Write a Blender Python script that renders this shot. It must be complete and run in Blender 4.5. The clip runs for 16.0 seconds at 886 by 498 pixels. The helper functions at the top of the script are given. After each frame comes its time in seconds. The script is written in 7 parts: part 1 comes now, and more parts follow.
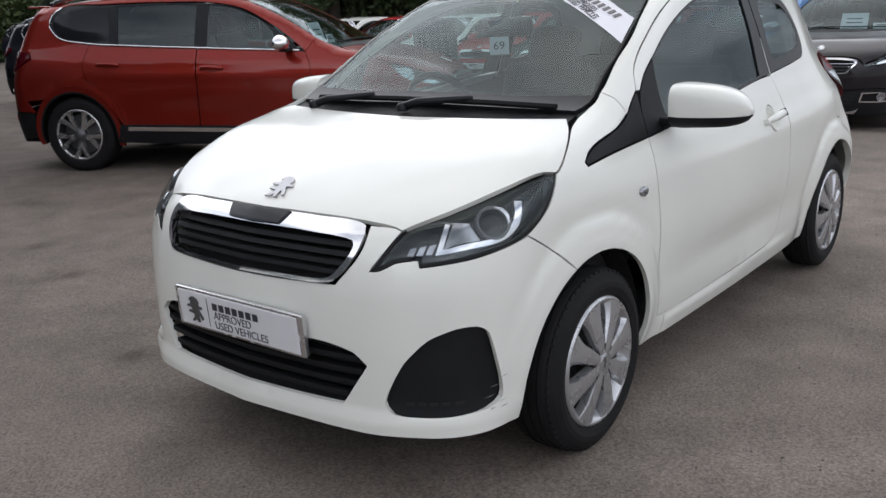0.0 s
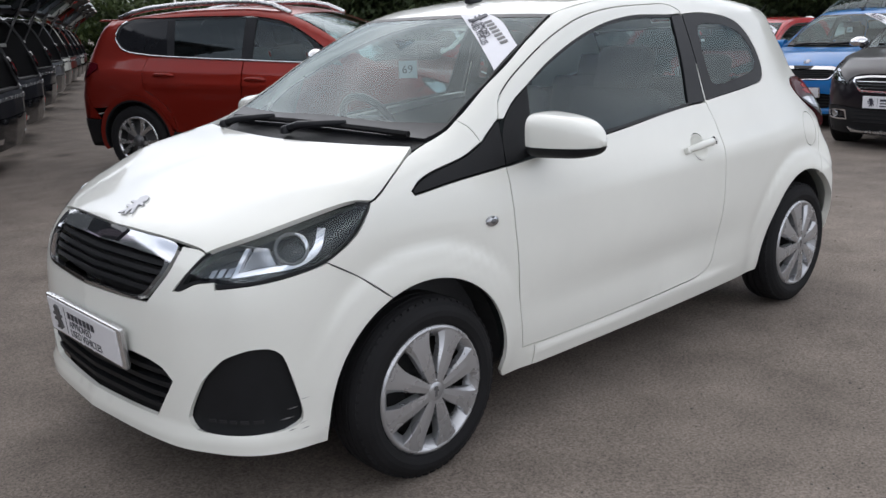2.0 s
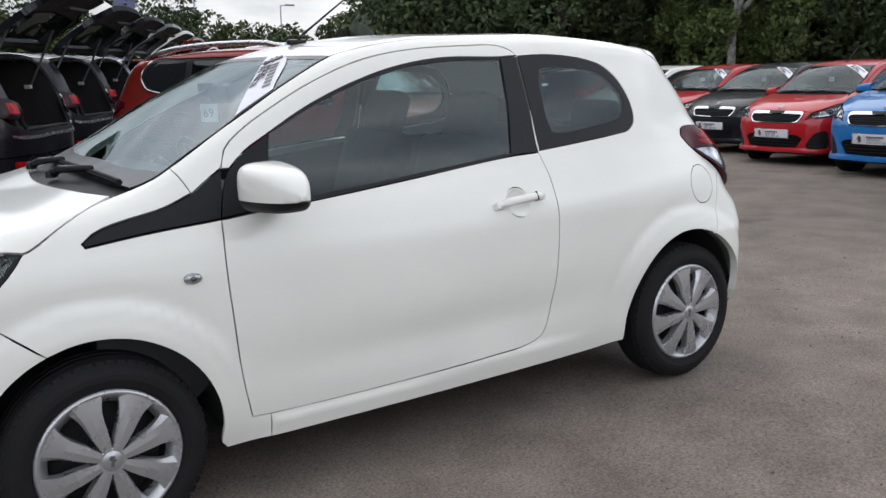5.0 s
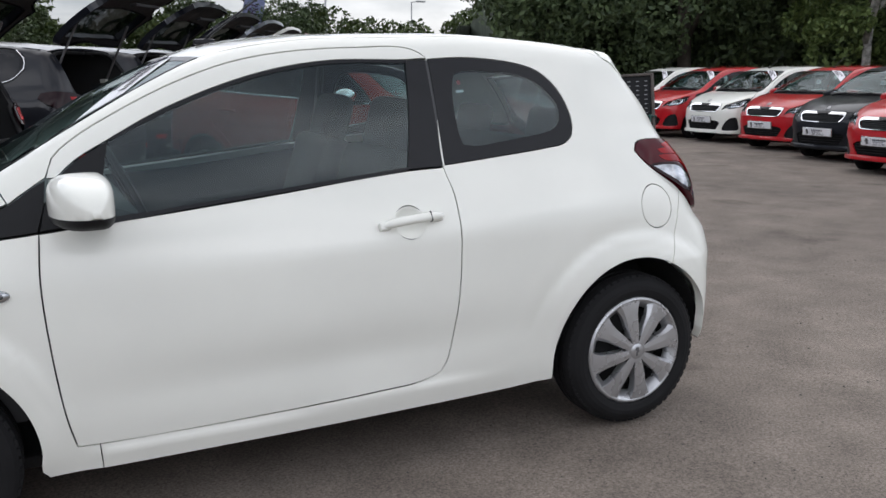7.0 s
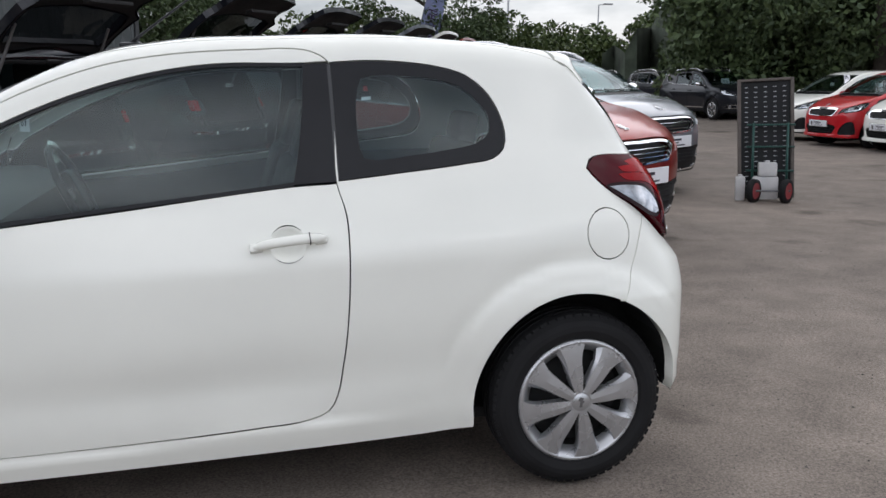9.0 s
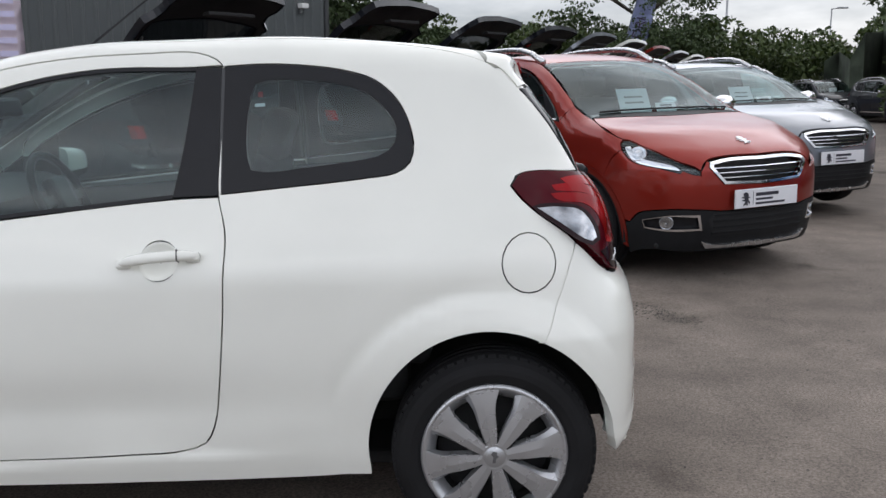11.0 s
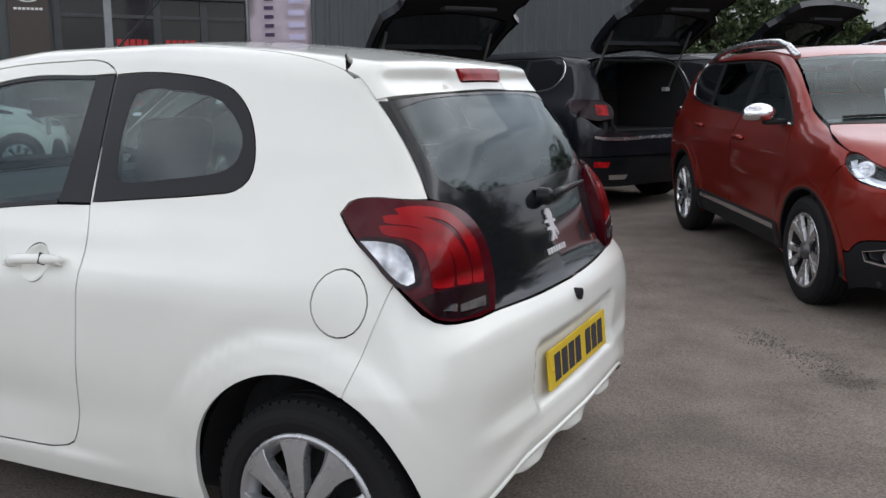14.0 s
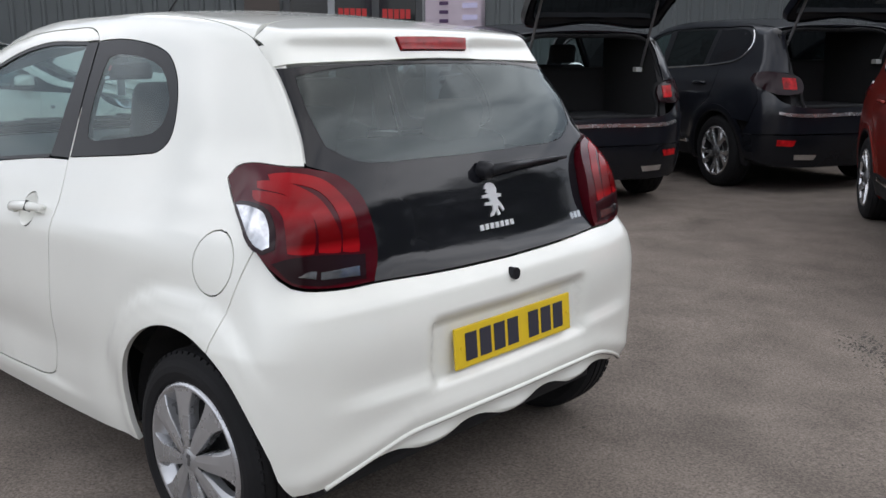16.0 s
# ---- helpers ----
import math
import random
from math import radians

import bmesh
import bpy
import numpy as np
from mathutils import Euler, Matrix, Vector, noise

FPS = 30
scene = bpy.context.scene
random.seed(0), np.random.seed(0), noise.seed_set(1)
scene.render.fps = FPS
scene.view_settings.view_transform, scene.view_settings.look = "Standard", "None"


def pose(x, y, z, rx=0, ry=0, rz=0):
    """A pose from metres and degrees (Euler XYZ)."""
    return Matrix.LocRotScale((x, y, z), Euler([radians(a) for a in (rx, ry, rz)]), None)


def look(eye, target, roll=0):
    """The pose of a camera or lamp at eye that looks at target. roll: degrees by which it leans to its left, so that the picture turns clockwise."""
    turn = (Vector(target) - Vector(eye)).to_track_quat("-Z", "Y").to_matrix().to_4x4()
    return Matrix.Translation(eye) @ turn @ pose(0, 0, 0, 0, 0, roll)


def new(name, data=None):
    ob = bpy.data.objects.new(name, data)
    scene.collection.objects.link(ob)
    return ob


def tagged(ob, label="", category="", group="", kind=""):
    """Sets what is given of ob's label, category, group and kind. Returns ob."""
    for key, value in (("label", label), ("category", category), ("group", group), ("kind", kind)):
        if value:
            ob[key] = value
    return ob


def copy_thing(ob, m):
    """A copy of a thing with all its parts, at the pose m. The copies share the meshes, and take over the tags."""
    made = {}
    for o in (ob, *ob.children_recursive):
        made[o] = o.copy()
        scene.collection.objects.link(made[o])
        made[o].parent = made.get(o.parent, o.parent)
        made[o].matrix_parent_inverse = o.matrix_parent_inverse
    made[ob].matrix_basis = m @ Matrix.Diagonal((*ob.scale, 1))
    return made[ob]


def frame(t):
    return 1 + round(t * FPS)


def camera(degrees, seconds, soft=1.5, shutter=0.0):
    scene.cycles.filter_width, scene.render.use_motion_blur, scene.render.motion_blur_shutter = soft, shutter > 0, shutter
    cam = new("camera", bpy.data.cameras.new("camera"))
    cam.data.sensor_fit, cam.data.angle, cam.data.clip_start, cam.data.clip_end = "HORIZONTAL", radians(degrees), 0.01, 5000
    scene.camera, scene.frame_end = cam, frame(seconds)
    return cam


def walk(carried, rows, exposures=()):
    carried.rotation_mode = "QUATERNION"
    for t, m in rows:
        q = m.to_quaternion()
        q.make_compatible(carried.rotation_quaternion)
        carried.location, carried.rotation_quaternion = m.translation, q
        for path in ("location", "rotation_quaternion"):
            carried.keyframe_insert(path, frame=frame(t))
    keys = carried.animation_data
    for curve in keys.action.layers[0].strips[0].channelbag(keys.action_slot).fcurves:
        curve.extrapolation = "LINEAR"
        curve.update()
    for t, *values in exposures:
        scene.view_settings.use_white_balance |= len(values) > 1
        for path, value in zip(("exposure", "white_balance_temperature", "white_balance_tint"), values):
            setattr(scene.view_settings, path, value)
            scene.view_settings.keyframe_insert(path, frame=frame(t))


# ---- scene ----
cam = camera(52.6, 16.0)
PATH = [
    (0, (-2.255, -2.007, 1.338), (-0.75, -0.797, 0.816), -2.3),
    (0.5, (-2.11, -2.164, 1.373), (-0.686, -0.864, 0.842), -2.3),
    (1, (-1.988, -2.373, 1.354), (-0.622, -1.004, 0.844), -2.4),
    (1.5, (-1.862, -2.568, 1.358), (-0.555, -1.14, 0.855), -2.3),
    (2, (-1.669, -2.671, 1.367), (-0.358, -1.244, 0.871), -2.1),
    (2.5, (-1.502, -2.744, 1.361), (-0.184, -1.312, 0.899), -2.1),
    (3, (-1.363, -2.855, 1.327), (-0.071, -1.387, 0.908), -2.2),
    (3.5, (-1.203, -3.014, 1.354), (0.012, -1.479, 0.942), -1.9),
    (4, (-0.987, -3.09, 1.337), (0.176, -1.514, 0.933), -1.9),
    (4.5, (-0.745, -3.143, 1.335), (0.378, -1.538, 0.931), -2.0),
    (5, (-0.498, -3.251, 1.33), (0.581, -1.615, 0.928), -1.9),
    (5.2, (-0.417, -3.281, 1.343), (0.639, -1.633, 0.931), -1.9),
    (7.3, (0.518, -3.364, 1.325), (1.282, -1.559, 0.929), -1.5),
    (7.5, (0.617, -3.336, 1.312), (1.336, -1.512, 0.918), -1.7),
    (8, (0.851, -3.294, 1.333), (1.483, -1.438, 0.94), -1.5),
    (8.5, (1.068, -3.3, 1.312), (1.623, -1.418, 0.924), -1.5),
    (9, (1.337, -3.321, 1.311), (1.769, -1.406, 0.928), -1.4),
    (9.2, (1.426, -3.291, 1.3), (1.822, -1.368, 0.916), -1.3),
    (11.3, (2.393, -3.064, 1.269), (2.29, -1.096, 0.925), -1.6),
    (11.5, (2.473, -3.03, 1.279), (2.333, -1.065, 0.936), -1.5),
    (12, (2.694, -2.932, 1.272), (2.411, -0.982, 0.929), -1.5),
    (12.5, (2.982, -2.843, 1.283), (2.532, -0.924, 0.942), -1.4),
    (13, (3.198, -2.715, 1.271), (2.595, -0.84, 0.924), -1.3),
    (13.5, (3.386, -2.548, 1.299), (2.657, -0.72, 0.943), -1.2),
    (14, (3.564, -2.458, 1.299), (2.684, -0.697, 0.946), -1.1),
    (14.5, (3.762, -2.358, 1.293), (2.641, -0.738, 0.946), -0.9),
    (15, (3.919, -2.235, 1.273), (2.659, -0.723, 0.918), -0.7),
    (15.5, (4.078, -2.064, 1.292), (2.789, -0.587, 0.897), -0.6),
    (16, (4.282, -1.934, 1.286), (2.955, -0.495, 0.875), -0.5),
]
walk(cam, [(t, look(eye, target, roll)) for t, eye, target, roll in PATH], exposures=[(0.0, 0.92), (3.0, 0.99), (7.5, 1.02), (11.5, 0.96), (14.0, 0.98), (16.0, 1.08)])

# sky: thin overcast with soft breaks, one weak wide sun
SUN_EL, SUN_ROT = radians(58), radians(35)
world = bpy.data.worlds.new("sky")
scene.world = world
world.use_nodes = True
wn, wl = world.node_tree.nodes, world.node_tree.links
wn.clear()
w_out, w_bg = wn.new("ShaderNodeOutputWorld"), wn.new("ShaderNodeBackground")
w_sky, w_tc = wn.new("ShaderNodeTexSky"), wn.new("ShaderNodeTexCoord")
w_sky.sky_type, w_sky.sun_disc = "NISHITA", False
w_sky.sun_elevation, w_sky.sun_rotation = SUN_EL, SUN_ROT
w_map, w_noise, w_ramp, w_mix = wn.new("ShaderNodeMapping"), wn.new("ShaderNodeTexNoise"), wn.new("ShaderNodeValToRGB"), wn.new("ShaderNodeMix")
w_map.inputs["Scale"].default_value = (1.0, 1.6, 3.2)
w_noise.inputs["Scale"].default_value, w_noise.inputs["Detail"].default_value, w_noise.inputs["Roughness"].default_value = 2.3, 6.0, 0.58
w_ramp.color_ramp.elements[0].position, w_ramp.color_ramp.elements[0].color = 0.36, (3.1, 3.35, 3.8, 1)
w_ramp.color_ramp.elements[1].position, w_ramp.color_ramp.elements[1].color = 0.64, (10.15, 10.15, 10.6, 1)
w_mix.data_type = "RGBA"
w_mix.inputs[0].default_value = 0.82
w_bg.inputs["Strength"].default_value = 0.12
wl.new(w_tc.outputs["Generated"], w_map.inputs["Vector"])
wl.new(w_map.outputs["Vector"], w_noise.inputs["Vector"])
wl.new(w_noise.outputs["Fac"], w_ramp.inputs["Fac"])
wl.new(w_sky.outputs["Color"], w_mix.inputs[6])
wl.new(w_ramp.outputs["Color"], w_mix.inputs[7])
# thick cloud overhead, thinner and brighter lower down, dull at the horizon
w_sep, w_lift, w_mul = wn.new("ShaderNodeSeparateXYZ"), wn.new("ShaderNodeValToRGB"), wn.new("ShaderNodeMix")
w_lift.color_ramp.elements[0].color, w_lift.color_ramp.elements[1].color = (0.42, 0.42, 0.42, 1), (0.40, 0.40, 0.40, 1)
w_lift.color_ramp.elements.new(0.14).color = (0.52, 0.52, 0.52, 1)
w_lift.color_ramp.elements.new(0.40).color = (1.22, 1.22, 1.22, 1)
w_mul.data_type, w_mul.blend_type = "RGBA", "MULTIPLY"
w_mul.inputs[0].default_value = 1.0
wl.new(w_tc.outputs["Generated"], w_sep.inputs["Vector"])
wl.new(w_sep.outputs["Z"], w_lift.inputs["Fac"])
wl.new(w_mix.outputs[2], w_mul.inputs[6])
wl.new(w_lift.outputs["Color"], w_mul.inputs[7])
wl.new(w_mul.outputs[2], w_bg.inputs["Color"])
wl.new(w_bg.outputs["Background"], w_out.inputs["Surface"])
sun = new("sun", bpy.data.lights.new("sun", "SUN"))
sun.data.energy, sun.data.angle, sun.data.color = 0.4, radians(80), (1.0, 0.965, 0.92)
sun.matrix_world = pose(0, 0, 30, 90 - math.degrees(SUN_EL), 0, 180 - math.degrees(SUN_ROT))


# ---- materials ----
def shader(name):
    m = bpy.data.materials.new(name)
    m.use_nodes = True
    n, l = m.node_tree.nodes, m.node_tree.links
    return m, n, l, n["Principled BSDF"]


def surface(name, color, rough=0.5, metal=0.0, coat=0.0, vary=0.06, scale=8.0, bump=0.0, bump_scale=200.0, grain=0.0, spec=0.5, rough_vary=0.08):
    """A plain surface with variation at two scales and a fine relief."""
    m, n, l, b = shader(name)
    b.inputs["Metallic"].default_value, b.inputs["Coat Weight"].default_value = metal, coat
    b.inputs["Coat Roughness"].default_value, b.inputs["Specular IOR Level"].default_value = 0.07, spec
    tc, big, small, mix, ramp = n.new("ShaderNodeTexCoord"), n.new("ShaderNodeTexNoise"), n.new("ShaderNodeTexNoise"), n.new("ShaderNodeMath"), n.new("ShaderNodeValToRGB")
    big.inputs["Scale"].default_value, big.inputs["Detail"].default_value = scale, 4
    small.inputs["Scale"].default_value, small.inputs["Detail"].default_value = bump_scale, 3
    mix.operation = "MULTIPLY_ADD"
    mix.inputs[1].default_value = grain
    for t in (big, small):
        l.new(tc.outputs["Object"], t.inputs["Vector"])
    l.new(small.outputs["Fac"], mix.inputs[0])
    l.new(big.outputs["Fac"], mix.inputs[2])
    c = ramp.color_ramp
    c.elements[0].position, c.elements[1].position = 0.3, 0.7 + grain
    c.elements[0].color = [max(0, v * (1 - vary)) for v in color] + [1]
    c.elements[1].color = [min(1, v * (1 + vary)) for v in color] + [1]
    l.new(mix.outputs[0], ramp.inputs["Fac"])
    l.new(ramp.outputs["Color"], b.inputs["Base Color"])
    rr = n.new("ShaderNodeMapRange")
    rr.inputs["To Min"].default_value, rr.inputs["To Max"].default_value = max(0.02, rough - rough_vary), min(1, rough + rough_vary)
    l.new(big.outputs["Fac"], rr.inputs["Value"])
    l.new(rr.outputs["Result"], b.inputs["Roughness"])
    if bump:
        bp = n.new("ShaderNodeBump")
        bp.inputs["Strength"].default_value, bp.inputs["Distance"].default_value = bump, 0.002
        l.new(small.outputs["Fac"], bp.inputs["Height"])
        l.new(bp.outputs["Normal"], b.inputs["Normal"])
    return m


def paint(name, color, flake=0.0, coat=1.0):
    """Soft base colour under a sharp clear coat."""
    return surface(name, color, 0.36, flake, coat, 0.03, 3.0, 0.0, 900, 0.05, spec=0.12, rough_vary=0.05)


def glass(name, tint, gloss=0.02, sheen=0.46):
    """A thin pane: what lies behind it, tinted, under a clear reflection."""
    m, n, l, b = shader(name)
    n.remove(b)
    out = n["Material Output"]
    tr, gl, mx, fr = n.new("ShaderNodeBsdfTransparent"), n.new("ShaderNodeBsdfGlossy"), n.new("ShaderNodeMixShader"), n.new("ShaderNodeLayerWeight")
    tr.inputs["Color"].default_value = (*tint, 1)
    gl.inputs["Roughness"].default_value = gloss
    gl.inputs["Color"].default_value = (0.84, 0.93, 0.94, 1)
    fr.inputs["Blend"].default_value = 0.5
    steep, share = n.new("ShaderNodeMath"), n.new("ShaderNodeMath")
    steep.operation, share.operation = "POWER", "MULTIPLY_ADD"
    steep.inputs[1].default_value, share.inputs[1].default_value, share.inputs[2].default_value = 4.0, sheen, 0.055
    l.new(fr.outputs["Facing"], steep.inputs[0])
    l.new(steep.outputs[0], share.inputs[0])
    l.new(share.outputs[0], mx.inputs["Fac"])
    l.new(tr.outputs["BSDF"], mx.inputs[1])
    l.new(gl.outputs["BSDF"], mx.inputs[2])
    l.new(mx.outputs["Shader"], out.inputs["Surface"])
    return m


def tarmac(name):
    """Worn asphalt: pale worn chippings in dark binder, patches, tyre marks and oil stains."""
    m, n, l, b = shader(name)
    tc = n.new("ShaderNodeTexCoord")

    def tex(kind, scale, detail=4.0, src=None):
        t = n.new(kind)
        t.inputs["Scale"].default_value = scale
        if "Detail" in t.inputs:
            t.inputs["Detail"].default_value = detail
        l.new(src or tc.outputs["Object"], t.inputs["Vector"])
        return t

    def ramp(src, stops):
        r = n.new("ShaderNodeValToRGB")
        e = r.color_ramp.elements
        while len(e) < len(stops):
            e.new(0.5)
        for k, (p, c) in zip(e, stops):
            k.position, k.color = p, (*c, 1)
        l.new(src, r.inputs["Fac"])
        return r.outputs["Color"]

    def mix(kind, a, bb, fac=1.0):
        x = n.new("ShaderNodeMix")
        x.data_type, x.blend_type = "RGBA", kind
        x.inputs[0].default_value = fac
        l.new(a, x.inputs[6])
        l.new(bb, x.inputs[7])
        return x.outputs[2]

    chips = tex("ShaderNodeTexVoronoi", 190.0)
    fine = tex("ShaderNodeTexNoise", 420.0, 3)
    mid = tex("ShaderNodeTexNoise", 3.2, 6)
    wide = tex("ShaderNodeTexNoise", 0.35, 5)
    stain = tex("ShaderNodeTexNoise", 0.8, 7)
    speck = tex("ShaderNodeTexVoronoi", 9.0)
    base = ramp(chips.outputs["Color"], [(0.15, (0.084, 0.0700, 0.0600)), (0.5, (0.120, 0.1010, 0.0875)), (0.75, (0.150, 0.1275, 0.1110)), (1.0, (0.20, 0.172, 0.150))])
    c = mix("OVERLAY", base, ramp(fine.outputs["Fac"], [(0.3, (0.38, 0.38, 0.38)), (0.7, (0.62, 0.62, 0.62))]), 0.5)
    pale = tex("ShaderNodeTexVoronoi", 75.0)
    spot = mix("MULTIPLY", ramp(pale.outputs["Distance"], [(0.0, (1, 1, 1)), (0.22, (0.8, 0.8, 0.8)), (0.34, (0, 0, 0))]), ramp(pale.outputs["Color"], [(0.55, (0, 0, 0)), (0.70, (0.12, 0.107, 0.094))]))
    c = mix("ADD", c, spot)
    clod = tex("ShaderNodeTexNoise", 95.0, 4)
    c = mix("MULTIPLY", c, ramp(clod.outputs["Fac"], [(0.35, (0.74, 0.73, 0.72)), (0.65, (1.2, 1.2, 1.2))]))
    c = mix("MULTIPLY", c, ramp(mid.outputs["Fac"], [(0.3, (0.78, 0.772, 0.765)), (0.7, (1.17, 1.165, 1.16))]))
    c = mix("MULTIPLY", c, ramp(wide.outputs["Fac"], [(0.35, (0.80, 0.79, 0.78)), (0.65, (1.12, 1.11, 1.09))]))
    c = mix("MULTIPLY", c, ramp(stain.outputs["Fac"], [(0.30, (0.45, 0.43, 0.41)), (0.39, (1, 1, 1)), (1.0, (1, 1, 1))]))
    c = mix("ADD", c, ramp(speck.outputs["Distance"], [(0.0, (0.18, 0.17, 0.16)), (0.045, (0, 0, 0)), (1.0, (0, 0, 0))]), 0.5)
    for x, y, r in ((0.12, 2.54, 0.20), (-0.39, 1.15, 0.16), (0.37, 3.31, 0.14)):
        away, wob, add = n.new("ShaderNodeVectorMath"), tex("ShaderNodeTexNoise", 7.0, 6), n.new("ShaderNodeMath")
        away.operation, away.inputs[1].default_value = "DISTANCE", (x, y, 0)
        l.new(tc.outputs["Object"], away.inputs[0])
        add.operation, add.inputs[1].default_value = "MULTIPLY_ADD", 1.5 * r
        l.new(wob.outputs["Fac"], add.inputs[0])
        l.new(away.outputs["Value"], add.inputs[2])
        c = mix("MULTIPLY", c, ramp(add.outputs[0], [(0.75 * r, (0.50, 0.47, 0.45)), (1.25 * r, (0.80, 0.79, 0.78)), (1.75 * r, (1, 1, 1))]))
    l.new(c, b.inputs["Base Color"])
    b.inputs["Roughness"].default_value = 0.86
    b.inputs["Specular IOR Level"].default_value = 0.35
    bp = n.new("ShaderNodeBump")
    bp.inputs["Strength"].default_value, bp.inputs["Distance"].default_value = 0.2, 0.003
    l.new(chips.outputs["Distance"], bp.inputs["Height"])
    l.new(bp.outputs["Normal"], b.inputs["Normal"])
    return m


WHITE = paint("white paint", (0.768, 0.772, 0.722))
RED = paint("copper red metallic paint", (0.225, 0.017, 0.010), 0.55, 0.65)
BRIGHT_RED = paint("bright red paint", (0.42, 0.010, 0.016))
PALE = paint("pale silver paint", (0.46, 0.47, 0.49), 0.25)
BLUE = paint("mid blue paint", (0.012, 0.15, 0.42))
BLACK = paint("black paint", (0.008, 0.009, 0.013), coat=0.6)
NAVY = paint("dark blue-black paint", (0.006, 0.008, 0.014), coat=0.65)
BROWN_BLACK = paint("dark aubergine paint", (0.010, 0.008, 0.011), coat=0.65)
GREY = paint("metallic grey paint", (0.20, 0.215, 0.24), 0.45)
PLASTIC = surface("black grained plastic", (0.0095, 0.010, 0.0115), 0.55, spec=0.22, vary=0.15, scale=20, bump=0.25, bump_scale=700)
TRIM = surface("satin black trim", (0.014, 0.0145, 0.017), 0.32, spec=0.18, vary=0.1, scale=10)
GLOSSY = surface("gloss black", (0.009, 0.0095, 0.012), 0.06, spec=0.3, vary=0.05, rough_vary=0.02)
# near-black for openings, gaps and insides; their shade is in the colour
DARK = surface("void and shade black", (0.013, 0.013, 0.014), 0.9, vary=0.2)
RUBBER = surface("tyre rubber", (0.0105, 0.0105, 0.0115), 0.75, spec=0.2, vary=0.22, scale=9, bump=0.3, bump_scale=300)
CHROME = surface("chrome", (0.78, 0.78, 0.80), 0.09, 1.0, vary=0.03)
SILVER = surface("silver wheel paint", (0.44, 0.445, 0.46), 0.28, 0.7, 0.2, vary=0.05, scale=14)
ALLOY = surface("machined alloy", (0.62, 0.62, 0.63), 0.26, 0.9, vary=0.06, scale=14)
SCUFF = surface("scuffed primer", (0.22, 0.22, 0.22), 0.8, vary=0.3, scale=90)
# emblem chrome twice: how brightly each one reflects is put into the colour
BADGE = surface("badge chrome, bright copy", (0.72, 0.72, 0.74), 0.30, 0.35, vary=0.04)
BADGE_DULL = surface("badge chrome, darker copy", (0.40, 0.40, 0.42), 0.35, 0.8, vary=0.1, scale=60)
STEEL = surface("dull steel", (0.14, 0.14, 0.145), 0.5, 0.7, vary=0.15)
FABRIC = surface("dark seat cloth", (0.030, 0.031, 0.034), 0.9, vary=0.2, scale=30, bump=0.4, bump_scale=500)
CABIN = surface("grey cabin plastic", (0.05, 0.052, 0.056), 0.6, vary=0.1, scale=12)
LINING = surface("pale headlining", (0.42, 0.42, 0.40), 0.9, vary=0.05, scale=12)
PLATE_WHITE = surface("white plate", (0.74, 0.74, 0.77), 0.35, vary=0.03)
PLATE_YELLOW = surface("yellow plate", (0.72, 0.50, 0.020), 0.32, vary=0.05)
INK = surface("dark ink", (0.03, 0.03, 0.045), 0.5, vary=0.1)
PAPER = surface("white paper", (0.78, 0.78, 0.82), 0.6, vary=0.03)
PANE = glass("car glass", (0.50, 0.61, 0.605))
PANE_REAR = glass("tailgate glass", (0.20, 0.245, 0.25))
PANE_DARK = glass("privacy glass", (0.07, 0.075, 0.08))
LENS = glass("clear lamp lens", (0.86, 0.88, 0.9), sheen=0.25)
SMOKED = surface("smoked lamp lens", (0.016, 0.006, 0.008), 0.12, spec=0.2, vary=0.1)
RED_LENS = surface("dark red lamp lens", (0.060, 0.003, 0.007), 0.10, spec=0.22, vary=0.12, scale=20)
RED_GLOW = surface("red reflector", (0.40, 0.008, 0.011), 0.2, spec=0.2, vary=0.6, scale=24)


def banded_red(name):
    """Reflector behind a red lens: brighter steps at the foot and the bend, with a darker waist."""
    m, n, l, b = shader(name)
    tc, sp, mr, r = n.new("ShaderNodeTexCoord"), n.new("ShaderNodeSeparateXYZ"), n.new("ShaderNodeMapRange"), n.new("ShaderNodeValToRGB")
    mr.inputs["From Min"].default_value, mr.inputs["From Max"].default_value = 0.82, 1.03
    l.new(tc.outputs["Object"], sp.inputs["Vector"])
    l.new(sp.outputs["Z"], mr.inputs["Value"])
    l.new(mr.outputs["Result"], r.inputs["Fac"])
    e = r.color_ramp.elements
    while len(e) < 7:
        e.new(0.5)
    for k, (p, v) in zip(e, ((0.0, 0.30), (0.16, 0.40), (0.26, 0.13), (0.42, 0.17), (0.58, 0.34), (0.70, 0.24), (1.0, 0.36))):
        k.position, k.color = p, (v * 0.82, v * 0.016, v * 0.026, 1)
    l.new(r.outputs["Color"], b.inputs["Base Color"])
    b.inputs["Roughness"].default_value, b.inputs["Specular IOR Level"].default_value = 0.14, 0.22
    return m


CLAW_RED = banded_red("stepped red reflector")
BRAKE_RED = surface("red brake lamp lens", (0.26, 0.010, 0.012), 0.15, spec=0.3, vary=0.25, scale=40)
CLEAR_LENS = surface("frosted lamp lens", (0.38, 0.39, 0.41), 0.12, 0.9, 0.3, vary=0.6, scale=17)
TARMAC = tarmac("worn tarmac")


# ---- mesh toolkit ----
from mathutils.geometry import delaunay_2d_cdt


